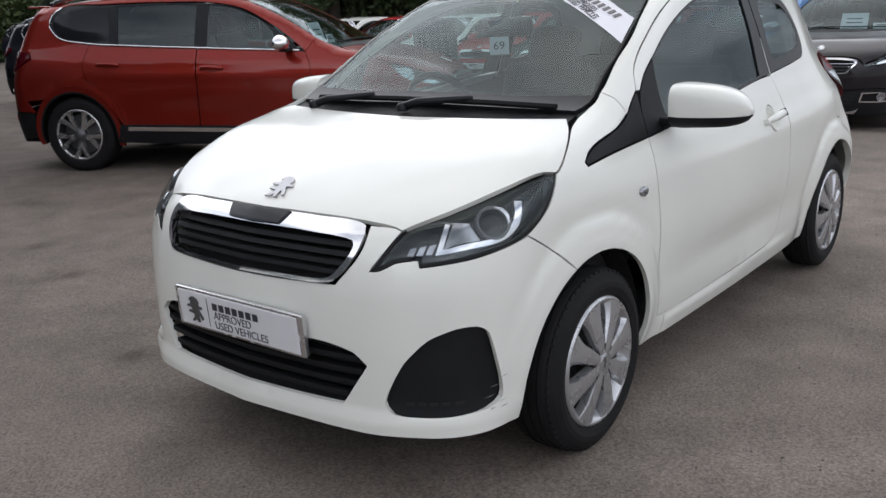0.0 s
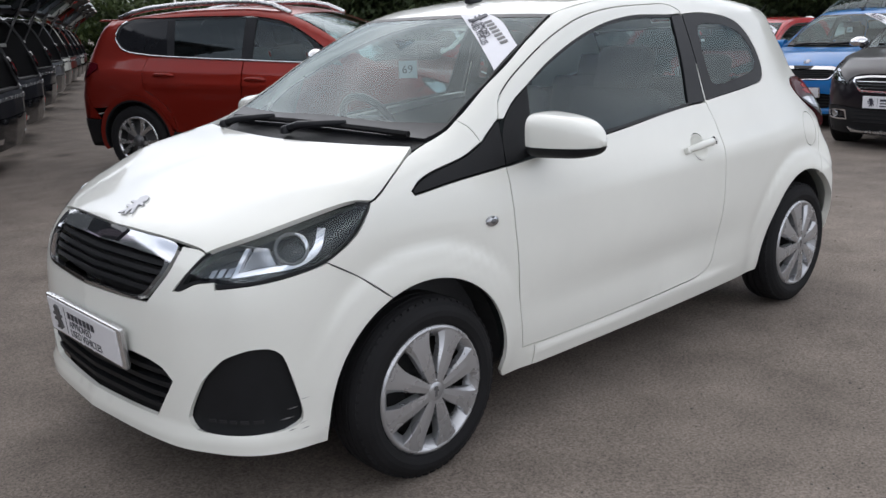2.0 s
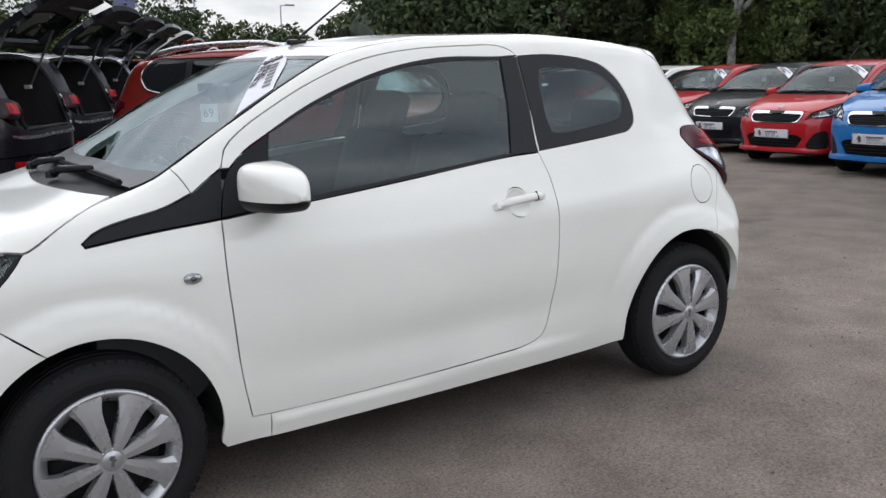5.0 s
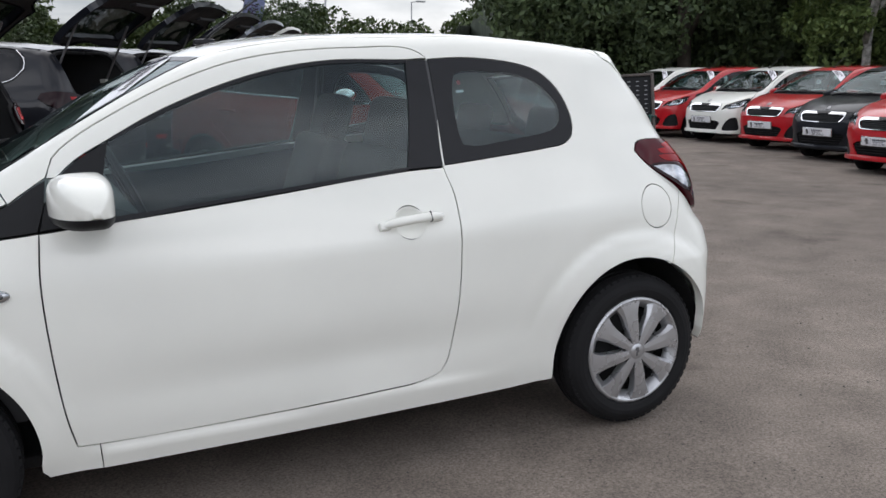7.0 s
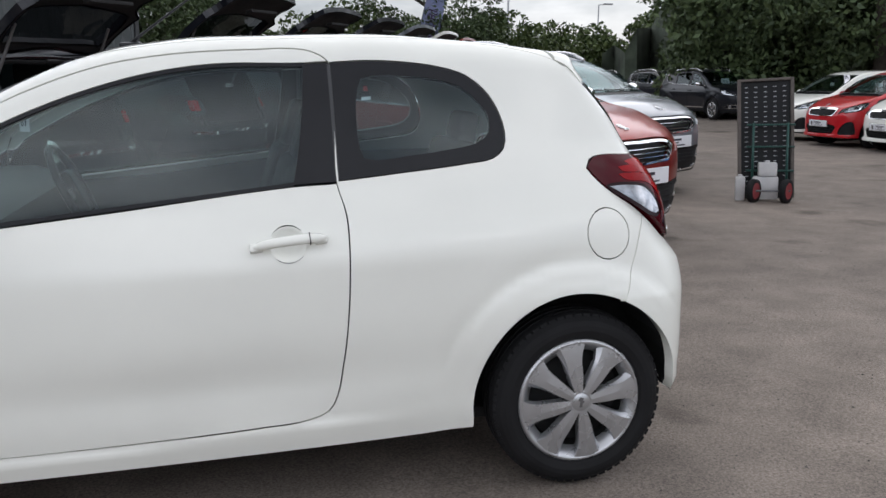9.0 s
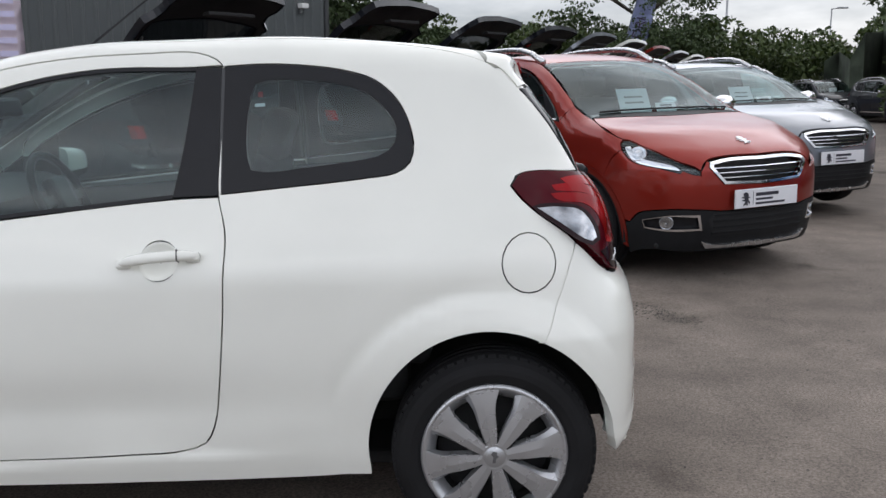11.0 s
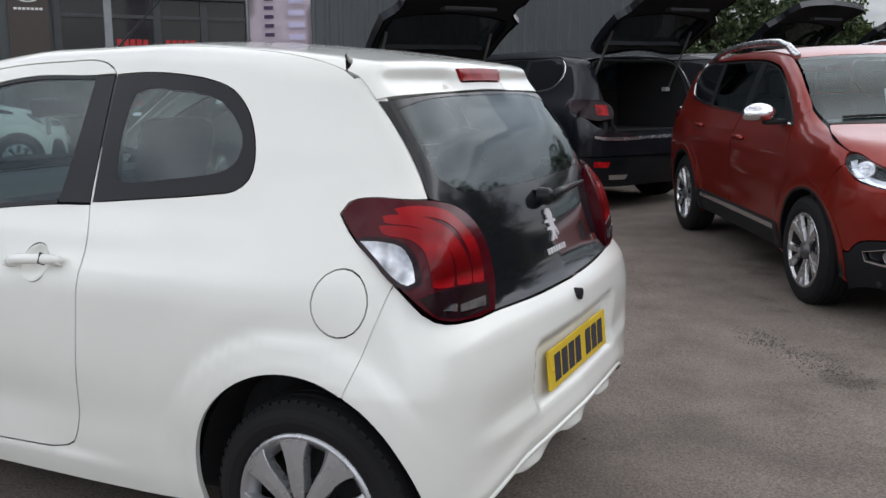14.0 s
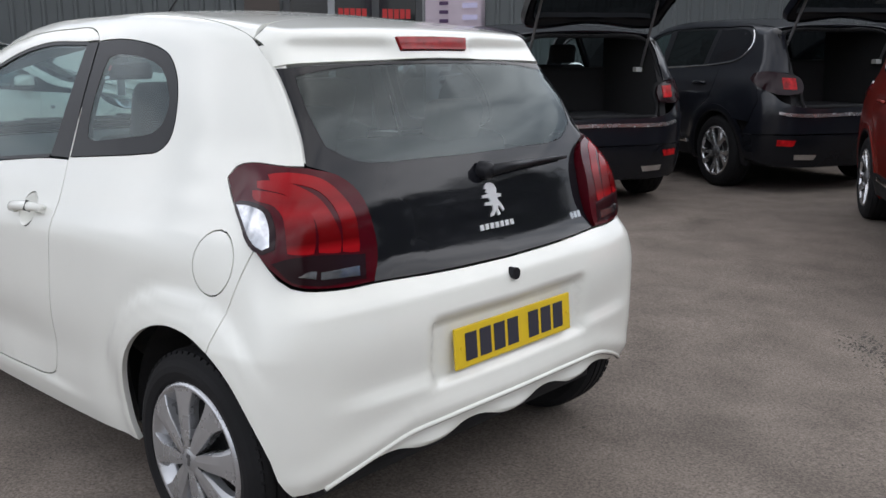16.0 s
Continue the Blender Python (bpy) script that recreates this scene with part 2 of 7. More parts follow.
def link(name, verts, faces, material, parent=None, label="", normals=None, smooth=False, at=None):
    """One mesh object from plain data. normals: per corner, or None."""
    me = bpy.data.meshes.new(name)
    me.from_pydata([tuple(v) for v in verts], [], [tuple(f) for f in faces])
    if isinstance(material, (list, tuple)):
        for m in material:
            me.materials.append(m)
    else:
        me.materials.append(material)
    if smooth or normals is not None:
        me.polygons.foreach_set("use_smooth", [True] * len(me.polygons))
    if normals is not None:
        me.normals_split_custom_set([tuple(v) for v in normals])
    ob = new(name, me)
    if parent is not None:
        ob.parent = parent
    if at is not None:
        ob.matrix_basis = at
    if label:
        tagged(ob, label)
    return ob


def part(name, bm, material, parent=None, label="", smooth=None):
    """A bmesh as one mesh object under a thing; smooth: angle in degrees under which edges are shaded smooth."""
    bmesh.ops.recalc_face_normals(bm, faces=bm.faces)
    if smooth:
        for f in bm.faces:
            f.smooth = True
        for e in bm.edges:
            e.smooth = len(e.link_faces) == 2 and e.calc_face_angle(0) < radians(smooth)
    me = bpy.data.meshes.new(name)
    bm.to_mesh(me)
    bm.free()
    me.materials.append(material)
    ob = new(name, me)
    ob.parent = parent
    if label:
        tagged(ob, label)
    return ob


def thing(name, m, label, category, group="", kind=""):
    ob = new(name)
    ob.empty_display_size = 0.1
    ob.matrix_basis = m
    return tagged(ob, label, category, group, kind)


def box(bm, x0, x1, y0, y1, z0, z1, bevel=0.0, m=None, segments=2):
    r = bmesh.ops.create_cube(bm, size=1.0, matrix=Matrix.Translation(((x0 + x1) / 2, (y0 + y1) / 2, (z0 + z1) / 2)) @ Matrix.Diagonal((abs(x1 - x0), abs(y1 - y0), abs(z1 - z0), 1)))
    vs = r["verts"]
    if bevel:
        es = list({e for v in vs for e in v.link_edges})
        out = bmesh.ops.bevel(bm, geom=es, offset=bevel, segments=segments, affect="EDGES", profile=0.6)
        vs = list({v for f in out["faces"] for v in f.verts} | {v for v in vs if v.is_valid})
    if m is not None:
        bmesh.ops.transform(bm, matrix=m, verts=vs)
    return vs


def rod(bm, a, b, r0, r1=None, n=10, caps=True):
    a, b = Vector(a), Vector(b)
    d = b - a
    m = Matrix.Translation((a + b) / 2) @ d.to_track_quat("Z", "Y").to_matrix().to_4x4()
    return bmesh.ops.create_cone(bm, cap_ends=caps, segments=n, radius1=r0, radius2=r0 if r1 is None else r1, depth=d.length, matrix=m)["verts"]


def tube(pts, r, n=8, closed=False):
    """A round bar bent along pts, as plain data. r: one radius, or one a point."""
    pts = [Vector(p) for p in pts]
    rs = r if isinstance(r, (list, tuple)) else [r] * len(pts)
    vs, fs = [], []
    for i, p in enumerate(pts):
        d = (pts[min(i + 1, len(pts) - 1)] - pts[max(i - 1, 0)]).normalized()
        u = d.cross(Vector((0, 0, 1)) if abs(d.z) < 0.9 else Vector((1, 0, 0))).normalized()
        w = d.cross(u)
        vs += [p + rs[i] * (math.cos(2 * math.pi * k / n) * u + math.sin(2 * math.pi * k / n) * w) for k in range(n)]
    for i in range(len(pts) - 1):
        fs += [(i * n + k, i * n + (k + 1) % n, (i + 1) * n + (k + 1) % n, (i + 1) * n + k) for k in range(n)]
    fs += [tuple(range(n - 1, -1, -1)), tuple(range((len(pts) - 1) * n, len(pts) * n))]
    return vs, fs


def lathe(profile, n=48, axis="y"):
    """A closed or open profile of (radius, along) turned round an axis, as plain data."""
    vs, fs = [], []
    for k in range(n):
        a = 2 * math.pi * k / n
        for r, s in profile:
            vs.append((r * math.cos(a), s, r * math.sin(a)))
    q = len(profile)
    for k in range(n):
        for j in range(q - 1):
            a, b = k * q + j, ((k + 1) % n) * q + j
            fs.append((a, a + 1, b + 1, b))
    return vs, fs


def prism(bm, pts, depth, m=None, bevel=0.0):
    """A flat outline in x, z pushed out along -y by depth."""
    lo = [bm.verts.new((x, 0, z)) for x, z in pts]
    hi = [bm.verts.new((x, -depth, z)) for x, z in pts]
    n = len(pts)
    top = bm.faces.new(hi)
    bm.faces.new(lo[::-1])
    for i in range(n):
        bm.faces.new((lo[i], lo[(i + 1) % n], hi[(i + 1) % n], hi[i]))
    vs = lo + hi
    if bevel:
        out = bmesh.ops.bevel(bm, geom=list(top.edges), offset=bevel, segments=2, affect="EDGES", profile=0.6)
        vs = [v for v in vs if v.is_valid] + [v for f in out["faces"] for v in f.verts]
    if m is not None:
        bmesh.ops.transform(bm, matrix=m, verts=list(set(vs)))
    return vs


def spline(xs, ys):
    """A smooth curve through the stations, without overshoot, straight past its ends."""
    xs, ys = np.array(xs, float), np.array(ys, float)
    h = np.diff(xs)
    d = np.diff(ys) / h
    s = d[:-1] + d[1:]
    m = np.r_[d[0], np.where(d[:-1] * d[1:] > 0, 2 * d[:-1] * d[1:] / np.where(np.abs(s) < 1e-9, 1, s), 0), d[-1]]

    def at(x):
        x = np.asarray(x, float)
        i = np.clip(np.searchsorted(xs, x) - 1, 0, len(xs) - 2)
        t = (x - xs[i]) / h[i]
        t2, t3 = t * t, t * t * t
        c = (2 * t3 - 3 * t2 + 1) * ys[i] + (t3 - 2 * t2 + t) * h[i] * m[i] + (3 * t2 - 2 * t3) * ys[i + 1] + (t3 - t2) * h[i] * m[i + 1]
        return np.where(t < 0, ys[i] + m[i] * h[i] * t, np.where(t > 1, ys[i + 1] + m[i + 1] * h[i] * (t - 1), c))

    return at


def smax(a, b, k):
    h = np.maximum(k - np.abs(a - b), 0) / k
    return np.maximum(a, b) + h * h * k / 4


def bell(x, c, w):
    return np.exp(-(((x - c) / w) ** 2))


class Shell:
    """A car's outer skin, given as a field that is negative inside. x runs to the car's rear, y to its right, z up."""

    def __init__(self, field, front_axis, rear_axis, lid):
        self.field, self.fa, self.ra, self.lid = field, front_axis, rear_axis, lid

    def root(self, way, lo, hi):
        """Along each ray way(s), the s at which the skin lies."""
        for _ in range(34):
            mid = (lo + hi) / 2
            p = way(mid)
            inside = self.field(p[..., 0], p[..., 1], p[..., 2]) < 0
            lo, hi = np.where(inside, mid, lo), np.where(inside, hi, mid)
        return way((lo + hi) / 2)

    def out(self, dom, uv):
        """From a patch's own plane to the skin."""
        u, v = np.asarray(uv, float).T
        o = np.zeros_like(u)
        if dom == "side":
            return self.root(lambda s: np.stack([u, -s, v], -1), o, o + 1.2)
        if dom == "top":
            return self.root(lambda s: np.stack([u, v, s], -1), o + 0.5, o + 2.2)
        if dom == "front":
            a = u / 0.75
            return self.root(lambda s: np.stack([self.fa - s * np.cos(a), -s * np.sin(a), v], -1), o + 0.02, o + 2.5)
        if dom == "rear":
            a = u / 0.75
            return self.root(lambda s: np.stack([self.ra + s * np.cos(a), -s * np.sin(a), v], -1), o + 0.02, o + 2.5)
        a = u / 0.35
        return self.root(lambda s: np.stack([self.lid[0] + s * np.cos(a), v, self.lid[1] + s * np.sin(a)], -1), o + 0.01, o + 1.5)

    def into(self, dom, p):
        """From places on the skin to a patch's own plane."""
        x, y, z = np.asarray(p, float).T
        if dom == "side":
            return np.stack([x, z], -1)
        if dom == "top":
            return np.stack([x, y], -1)
        if dom == "front":
            return np.stack([np.arctan2(-y, self.fa - x) * 0.75, z], -1)
        if dom == "rear":
            return np.stack([np.arctan2(-y, x - self.ra) * 0.75, z], -1)
        return np.stack([np.arctan2(z - self.lid[1], x - self.lid[0]) * 0.35, y], -1)

    def place(self, pts):
        """Places on the left half of the skin: ('s', x, z), ('t', x, y), ('f', y, z) or ('r', y, z); y counted to the left."""
        got = []
        for k, a, b in pts:
            uv = np.array([[a, b]])
            if k == "s":
                got.append(self.out("side", uv)[0])
            elif k == "t":
                got.append(self.out("top", np.array([[a, -b]]))[0])
            elif k == "f":
                got.append(self.root(lambda s: np.stack([0.4 - s, 0 * s - a, 0 * s + b], -1), np.zeros(1), np.full(1, 2.2))[0])
            else:
                got.append(self.root(lambda s: np.stack([self.ra - 0.3 + s, 0 * s - a, 0 * s + b], -1), np.zeros(1), np.full(1, 2.2))[0])
        return np.array(got)

    def normal(self, p):
        e = 2e-3
        g = np.stack([self.field(*(p + d).T) - self.field(*(p - d).T) for d in np.eye(3) * e], -1)
        return g / np.maximum(np.linalg.norm(g, axis=-1, keepdims=True), 1e-9)


def rounded(pts, step=0.03, closed=True):
    """A line through the points, curved where they bend gently and sharp at corners."""
    p = np.array(pts, float)
    n = len(p)
    res = []
    for i in range(n if closed else n - 1):
        a, b = p[i], p[(i + 1) % n]
        before = p[i - 1] if closed or i > 0 else a
        after = p[(i + 2) % n] if closed or i + 2 < n else b
        d = b - a
        L = np.linalg.norm(d)

        def bend(u, v):
            lu, lv = np.linalg.norm(u), np.linalg.norm(v)
            return lu > 1e-9 and lv > 1e-9 and (u @ v) / (lu * lv) > 0.70

        ta = ((a - before) / max(np.linalg.norm(a - before), 1e-9) + d / max(L, 1e-9)) / 2 * L if bend(a - before, d) else d
        tb = ((after - b) / max(np.linalg.norm(after - b), 1e-9) + d / max(L, 1e-9)) / 2 * L if bend(d, after - b) else d
        k = max(1, int(round(L / step)))
        for t in np.arange(k) / k:
            res.append((2 * t**3 - 3 * t**2 + 1) * a + (t**3 - 2 * t**2 + t) * ta + (3 * t**2 - 2 * t**3) * b + (t**3 - t**2) * tb)
    if not closed:
        res.append(p[-1])
    return np.array(res)


def eased(p, r):
    """The outline with its corners cut round."""
    got = []
    for a, b, c in zip(np.roll(p, 1, 0), p, np.roll(p, -1, 0)):
        u, v = (a - b) * min(0.4, r / np.linalg.norm(a - b)), (c - b) * min(0.4, r / np.linalg.norm(c - b))
        got += [b + u, b + (u + v) * 0.24, b + v]
    return got


def inside(poly, pts):
    x, y = pts[:, 0], pts[:, 1]
    a, b = poly, np.roll(poly, -1, 0)
    hit = np.zeros(len(pts), bool)
    for (ax, ay), (bx, by) in zip(a, b):
        c = (ay > y) != (by > y)
        if c.any():
            hit ^= c & (x < (bx - ax) * (y - ay) / (by - ay + 1e-15) + ax)
    return hit


def area(poly):
    x, y = poly.T
    return 0.5 * (x @ np.roll(y, -1) - y @ np.roll(x, -1))


def shrunk(poly, d):
    """The outline moved inwards by d."""
    if not d:
        return poly
    s = 1 if area(poly) > 0 else -1
    e = np.roll(poly, -1, 0) - poly
    e /= np.maximum(np.linalg.norm(e, axis=1, keepdims=True), 1e-9)
    nrm = np.stack([-e[:, 1], e[:, 0]], -1) * s
    m = nrm + np.roll(nrm, 1, 0)
    m /= np.maximum(np.linalg.norm(m, axis=1, keepdims=True), 0.6)
    return poly + m * d


def patch(sh, dom, outline, holes=(), grid=0.045, off=0.0, thick=0.016, gap=0.0018, whole=False, step=0.03, shape=None):
    """A sheet of the skin inside an outline. Returns verts, faces and corner normals. whole: the outline is a left half,
    given from the middle line round to the middle line. off: metres proud of the skin. thick: the depth of its turned-in edge."""
    p = sh.place(outline) if isinstance(outline[0], tuple) else np.array(outline)
    if whole:
        p = rounded(p, step, closed=False)
        p = np.r_[p, (p * [1, -1, 1])[::-1][1:-1]] if abs(p[0, 1]) < 1e-6 and abs(p[-1, 1]) < 1e-6 else np.r_[p, (p * [1, -1, 1])[::-1]]
    else:
        p = rounded(p, step)
    loops = [shrunk(sh.into(dom, p), gap)]
    for h in holes:
        q = sh.place(h) if isinstance(h[0], tuple) else np.array(h)
        for flip in ((1, -1) if whole and (q[:, 1] < -1e-4).all() else (1,)):
            hq = rounded(q * [1, flip, 1], step)
            loops.append(shrunk(sh.into(dom, hq), -gap))
    lo, hi = loops[0].min(0), loops[0].max(0)
    gx, gy = np.meshgrid(np.arange(lo[0] + grid / 2, hi[0], grid), np.arange(lo[1] + grid / 2, hi[1], grid))
    gx = gx + (np.arange(gx.shape[0])[:, None] % 2) * grid / 2
    pts = np.stack([gx.ravel(), gy.ravel()], -1)
    keep = inside(loops[0], pts)
    for h in loops[1:]:
        keep &= ~inside(h, pts)
    pts = pts[keep]
    rim = np.concatenate(loops)
    far = np.ones(len(pts), bool)
    for c in range(0, len(pts), 400):
        d = ((pts[c : c + 400, None] - rim[None]) ** 2).sum(-1).min(1)
        far[c : c + 400] = d > (grid * 0.42) ** 2
    pts = pts[far]
    edges, s = [], 0
    for lp in loops:
        edges += [(s + i, s + (i + 1) % len(lp)) for i in range(len(lp))]
        s += len(lp)
    every = np.concatenate([rim, pts])
    v2, _, tris, *_ = delaunay_2d_cdt([Vector(q) for q in every], edges, [], 0, 1e-6)
    v2 = np.array([tuple(q) for q in v2])
    tris = np.array([t for t in tris if len(t) == 3])
    mid = v2[tris].mean(1)
    keep = inside(loops[0], mid)
    for h in loops[1:]:
        keep &= ~inside(h, mid)
    tris = tris[keep]
    v3 = sh.out(dom, v2)
    nrm = sh.normal(v3)
    v3 = v3 + nrm * (off if shape is None else shape(v3)[:, None] + off)
    if shape is not None:
        fn = np.cross(v3[tris[:, 1]] - v3[tris[:, 0]], v3[tris[:, 2]] - v3[tris[:, 0]])
        fn *= np.sign((fn * nrm[tris[:, 0]]).sum(1, keepdims=True))
        acc = np.zeros_like(v3)
        for k in range(3):
            np.add.at(acc, tris[:, k], fn)
        nrm = acc / np.maximum(np.linalg.norm(acc, axis=1, keepdims=True), 1e-12)
    fn = np.cross(v3[tris[:, 1]] - v3[tris[:, 0]], v3[tris[:, 2]] - v3[tris[:, 0]])
    bad = (fn * nrm[tris[:, 0]]).sum(1) < 0
    tris[bad] = tris[bad][:, ::-1]
    faces = [tuple(t) for t in tris]
    cn = [nrm[i] for t in tris for i in t]
    verts = list(v3)
    if thick:
        count = {}
        for a, b, c in tris:
            for e in ((a, b), (b, c), (c, a)):
                count[e] = 1
        for a, b in list(count):
            if (b, a) not in count:
                k = len(verts)
                verts += [v3[b], v3[a], v3[a] - nrm[a] * thick, v3[b] - nrm[b] * thick]
                faces.append((k, k + 1, k + 2, k + 3))
                q = np.cross(v3[a] - v3[b], -nrm[a])
                q = q / max(np.linalg.norm(q), 1e-9)
                cn += [q] * 4
    return verts, faces, cn


def flipped(data):
    v, f, n = data
    k, fn, cn = 0, [], []
    for q in f:
        cn += [np.array(n[k + j]) * [1, -1, 1] for j in range(len(q))][::-1]
        fn.append(tuple(q)[::-1])
        k += len(q)
    return [np.array(p) * [1, -1, 1] for p in v], fn, cn


def skin(name, data, material, parent, label=""):
    return link(name, data[0], data[1], material, parent, label, normals=data[2])


def both(name, data, material, parent, label=""):
    """The left piece and its mirror image on the right."""
    return skin(name, data, material, parent, label), skin(name, flipped(data), material, parent, label)


def bars(parent, m, rows, material, depth=0.001, name="writing_bar"):
    """Unreadable or withheld writing: flat bars at (x0, x1, z0, z1) in the plane m."""
    for x0, x1, z0, z1 in rows:
        bm = bmesh.new()
        box(bm, x0, x1, -depth, 0, z0, z1, m=m)
        part(name, bm, material, parent)


def writing(parent, text, m, size, material, name="lettering"):
    """Readable words in the built-in font, standing in the plane x, z of m."""
    cu = bpy.data.curves.new(name, "FONT")
    cu.body, cu.size, cu.extrude, cu.align_x, cu.align_y = text, size, 0.0006, "LEFT", "CENTER"
    cu.materials.append(material)
    ob = new(name, cu)
    ob.parent = parent
    ob.matrix_basis = m @ pose(0, 0, 0, 90, 0, 0)
    return ob


def wheel(name, parent, x, side, radius, rim, width, style, y_face):
    """A road wheel standing on the ground. side: -1 left, 1 right. y_face: the outer face's distance from the middle."""
    w = new(name)
    w.parent = parent
    w.matrix_basis = pose(x, side * y_face, radius) @ Matrix.Rotation(0 if side < 0 else math.pi, 4, "Z")
    R, W = radius, width
    prof = [(rim - 0.004, 0.012), (rim + 0.010, 0.0), (rim + 0.030, -0.006), (R - 0.040, -0.004), (R - 0.024, 0.004), (R - 0.012, 0.016), (R - 0.004, 0.032), (R, 0.048)]
    for g in (0.30, 0.50, 0.70):
        prof += [(R, W * g - 0.006), (R - 0.008, W * g - 0.004), (R - 0.008, W * g + 0.004), (R, W * g + 0.006)]
    prof += [(R, W - 0.040), (R - 0.006, W - 0.018), (R - 0.03, W), (rim, W - 0.01)]
    v, f = lathe(prof, 72)
    tyre = link("tyre", v, f, RUBBER, w, "black rubber tyre with grooved tread")
    # tread blocks: cuts across the shoulders
    bm = bmesh.new()
    for k in range(60):
        a = 2 * math.pi * k / 60
        m = Matrix.Rotation(-a, 4, "Y") @ Matrix.Translation((R - 0.0125, 0.030, 0)) @ Matrix.Rotation(0.5, 4, "Z")
        box(bm, -0.007, 0.0012, -0.014, 0.016, -0.0100, 0.0100, m=m)
    part("tread", bm, RUBBER, w)
    # rim and covered disc near black: shade between the spokes put into the colour
    v, f = lathe([(rim, 0.010), (rim - 0.006, 0.004), (rim - 0.016, 0.012), (rim - 0.022, 0.030), (rim - 0.030, 0.06), (rim - 0.05, W * 0.8), (0.03, W * 0.8)], 60)
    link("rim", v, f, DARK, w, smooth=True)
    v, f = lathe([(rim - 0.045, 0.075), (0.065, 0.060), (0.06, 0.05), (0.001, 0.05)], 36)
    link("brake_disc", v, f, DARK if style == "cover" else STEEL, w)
    if style == "cover":
        # a dished outer ring that falls away between the spokes
        v, f = lathe([(rim + 0.002, 0.006), (rim - 0.003, -0.002), (rim - 0.008, -0.003), (rim - 0.013, 0.000), (rim - 0.038, 0.026), (rim - 0.040, 0.036)], 72)
        link("cover_ring", v, f, SILVER, w, smooth=True)
        n, r0, r1 = 8, 0.036, rim - 0.010
        phase = -0.30 if x < 1 else -0.18
        for k in range(n):
            bm = bmesh.new()
            rows = []
            for j in range(11):
                t = j / 10
                r = r0 + (r1 - r0) * t
                half = 0.0142 + 0.036 * t - 0.020 * t * t + 0.025 * max(0, (t - 0.55) / 0.45) ** 2
                crown = 0.012 - 0.012 * t**2
                bevel = 0.98 - 0.36 * t
                row = []
                for c, dy in ((-1, 0.030), (-0.985, 0.003), (-0.95, 0.0), (0.0, -0.0025), (bevel, 0.0), (1.0, 0.003 + 0.012 * t), (1.01, 0.030)):
                    turned = c * half / r
                    row.append(bm.verts.new((r * math.cos(turned), -crown + dy, r * math.sin(turned))))
                rows.append(row)
            for a, b in zip(rows, rows[1:]):
                for i in range(6):
                    bm.faces.new((a[i], a[i + 1], b[i + 1], b[i]))
            bm.transform(Matrix.Rotation(2 * math.pi * k / n + phase, 4, "Y"))
            part("spoke", bm, SILVER, w, smooth=12)
        v, f = lathe([(0.040, 0.006), (0.038, -0.012), (0.034, -0.0135), (0.030, -0.010), (0.028, -0.0125), (0.002, -0.0135)], 40)
        link("hub_cap", v, f, SILVER, w, smooth=True)
        bm = bmesh.new()
        prism(bm, [(-0.006, -0.016), (0.003, -0.016), (0.004, -0.004), (0.012, 0.002), (0.006, 0.006), (0.008, 0.014), (-0.004, 0.017), (-0.010, 0.008), (-0.003, 0.002)], 0.002, pose(0, -0.0130, 0))
        part("hub_emblem", bm, STEEL, w)
        for k in range(n):
            bm = bmesh.new()
            a = 2 * math.pi * (k + 0.5) / n + phase
            box(bm, 0.040, 0.060, -0.0125, 0.004, -0.0022, 0.0022, 0.001, Matrix.Rotation(a, 4, "Y"), 1)
            part("cover_notch", bm, DARK, w)
    else:
        v, f = lathe([(rim + 0.004, 0.004), (rim - 0.004, -0.003), (rim - 0.014, 0.002), (rim - 0.018, 0.016)], 72)
        link("rim_lip", v, f, ALLOY, w, smooth=True)
        n = 5
        for k in range(n):
            for s in (-1, 1):
                bm = bmesh.new()
                rows = []
                for j in range(7):
                    t = j / 6
                    r = 0.045 + (rim - 0.055) * t
                    lean = s * (0.10 + 0.17 * t)
                    half = 0.014 + 0.014 * t
                    y = 0.018 - 0.022 * t
                    rows.append([bm.verts.new((r * math.cos(lean) - c * half * math.sin(lean), y + dy, r * math.sin(lean) + c * half * math.cos(lean))) for c, dy in ((-1, 0.022), (-0.75, 0.001), (0.75, -0.001), (1, 0.022))])
                for a, b in zip(rows, rows[1:]):
                    for i in range(3):
                        bm.faces.new((a[i], a[i + 1], b[i + 1], b[i]))
                bm.transform(Matrix.Rotation(2 * math.pi * k / n + 0.3, 4, "Y"))
                part("spoke", bm, ALLOY, w, smooth=30)
        v, f = lathe([(0.056, 0.022), (0.054, 0.010), (0.032, 0.004), (0.030, 0.0), (0.002, -0.002)], 36)
        link("hub_cap", v, f, STEEL, w, smooth=True)
        for k in range(5):
            bm = bmesh.new()
            a = 2 * math.pi * k / 5
            rod(bm, (0.043 * math.cos(a), 0.012, 0.043 * math.sin(a)), (0.043 * math.cos(a), 0.001, 0.043 * math.sin(a)), 0.007, n=6)
            part("wheel_nut", bm, STEEL, w)
    return w


# ---- the small white hatchback and its likes ----
ZTOP = spline([-0.75, -0.62, -0.51, -0.20, 0.10, 0.20, 0.34, 0.62, 0.90, 1.05, 1.3, 1.7, 2.1, 2.35, 2.6], [0.70, 0.80, 0.845, 0.945, 1.005, 1.035, 1.11, 1.275, 1.40, 1.435, 1.455, 1.455, 1.425, 1.390, 1.345])
CROWN = spline([-0.7, -0.3, 0.1, 0.5, 1.0, 2.0, 2.5], [0.16, 0.06, 0.035, 0.06, 0.09, 0.07, 0.06])
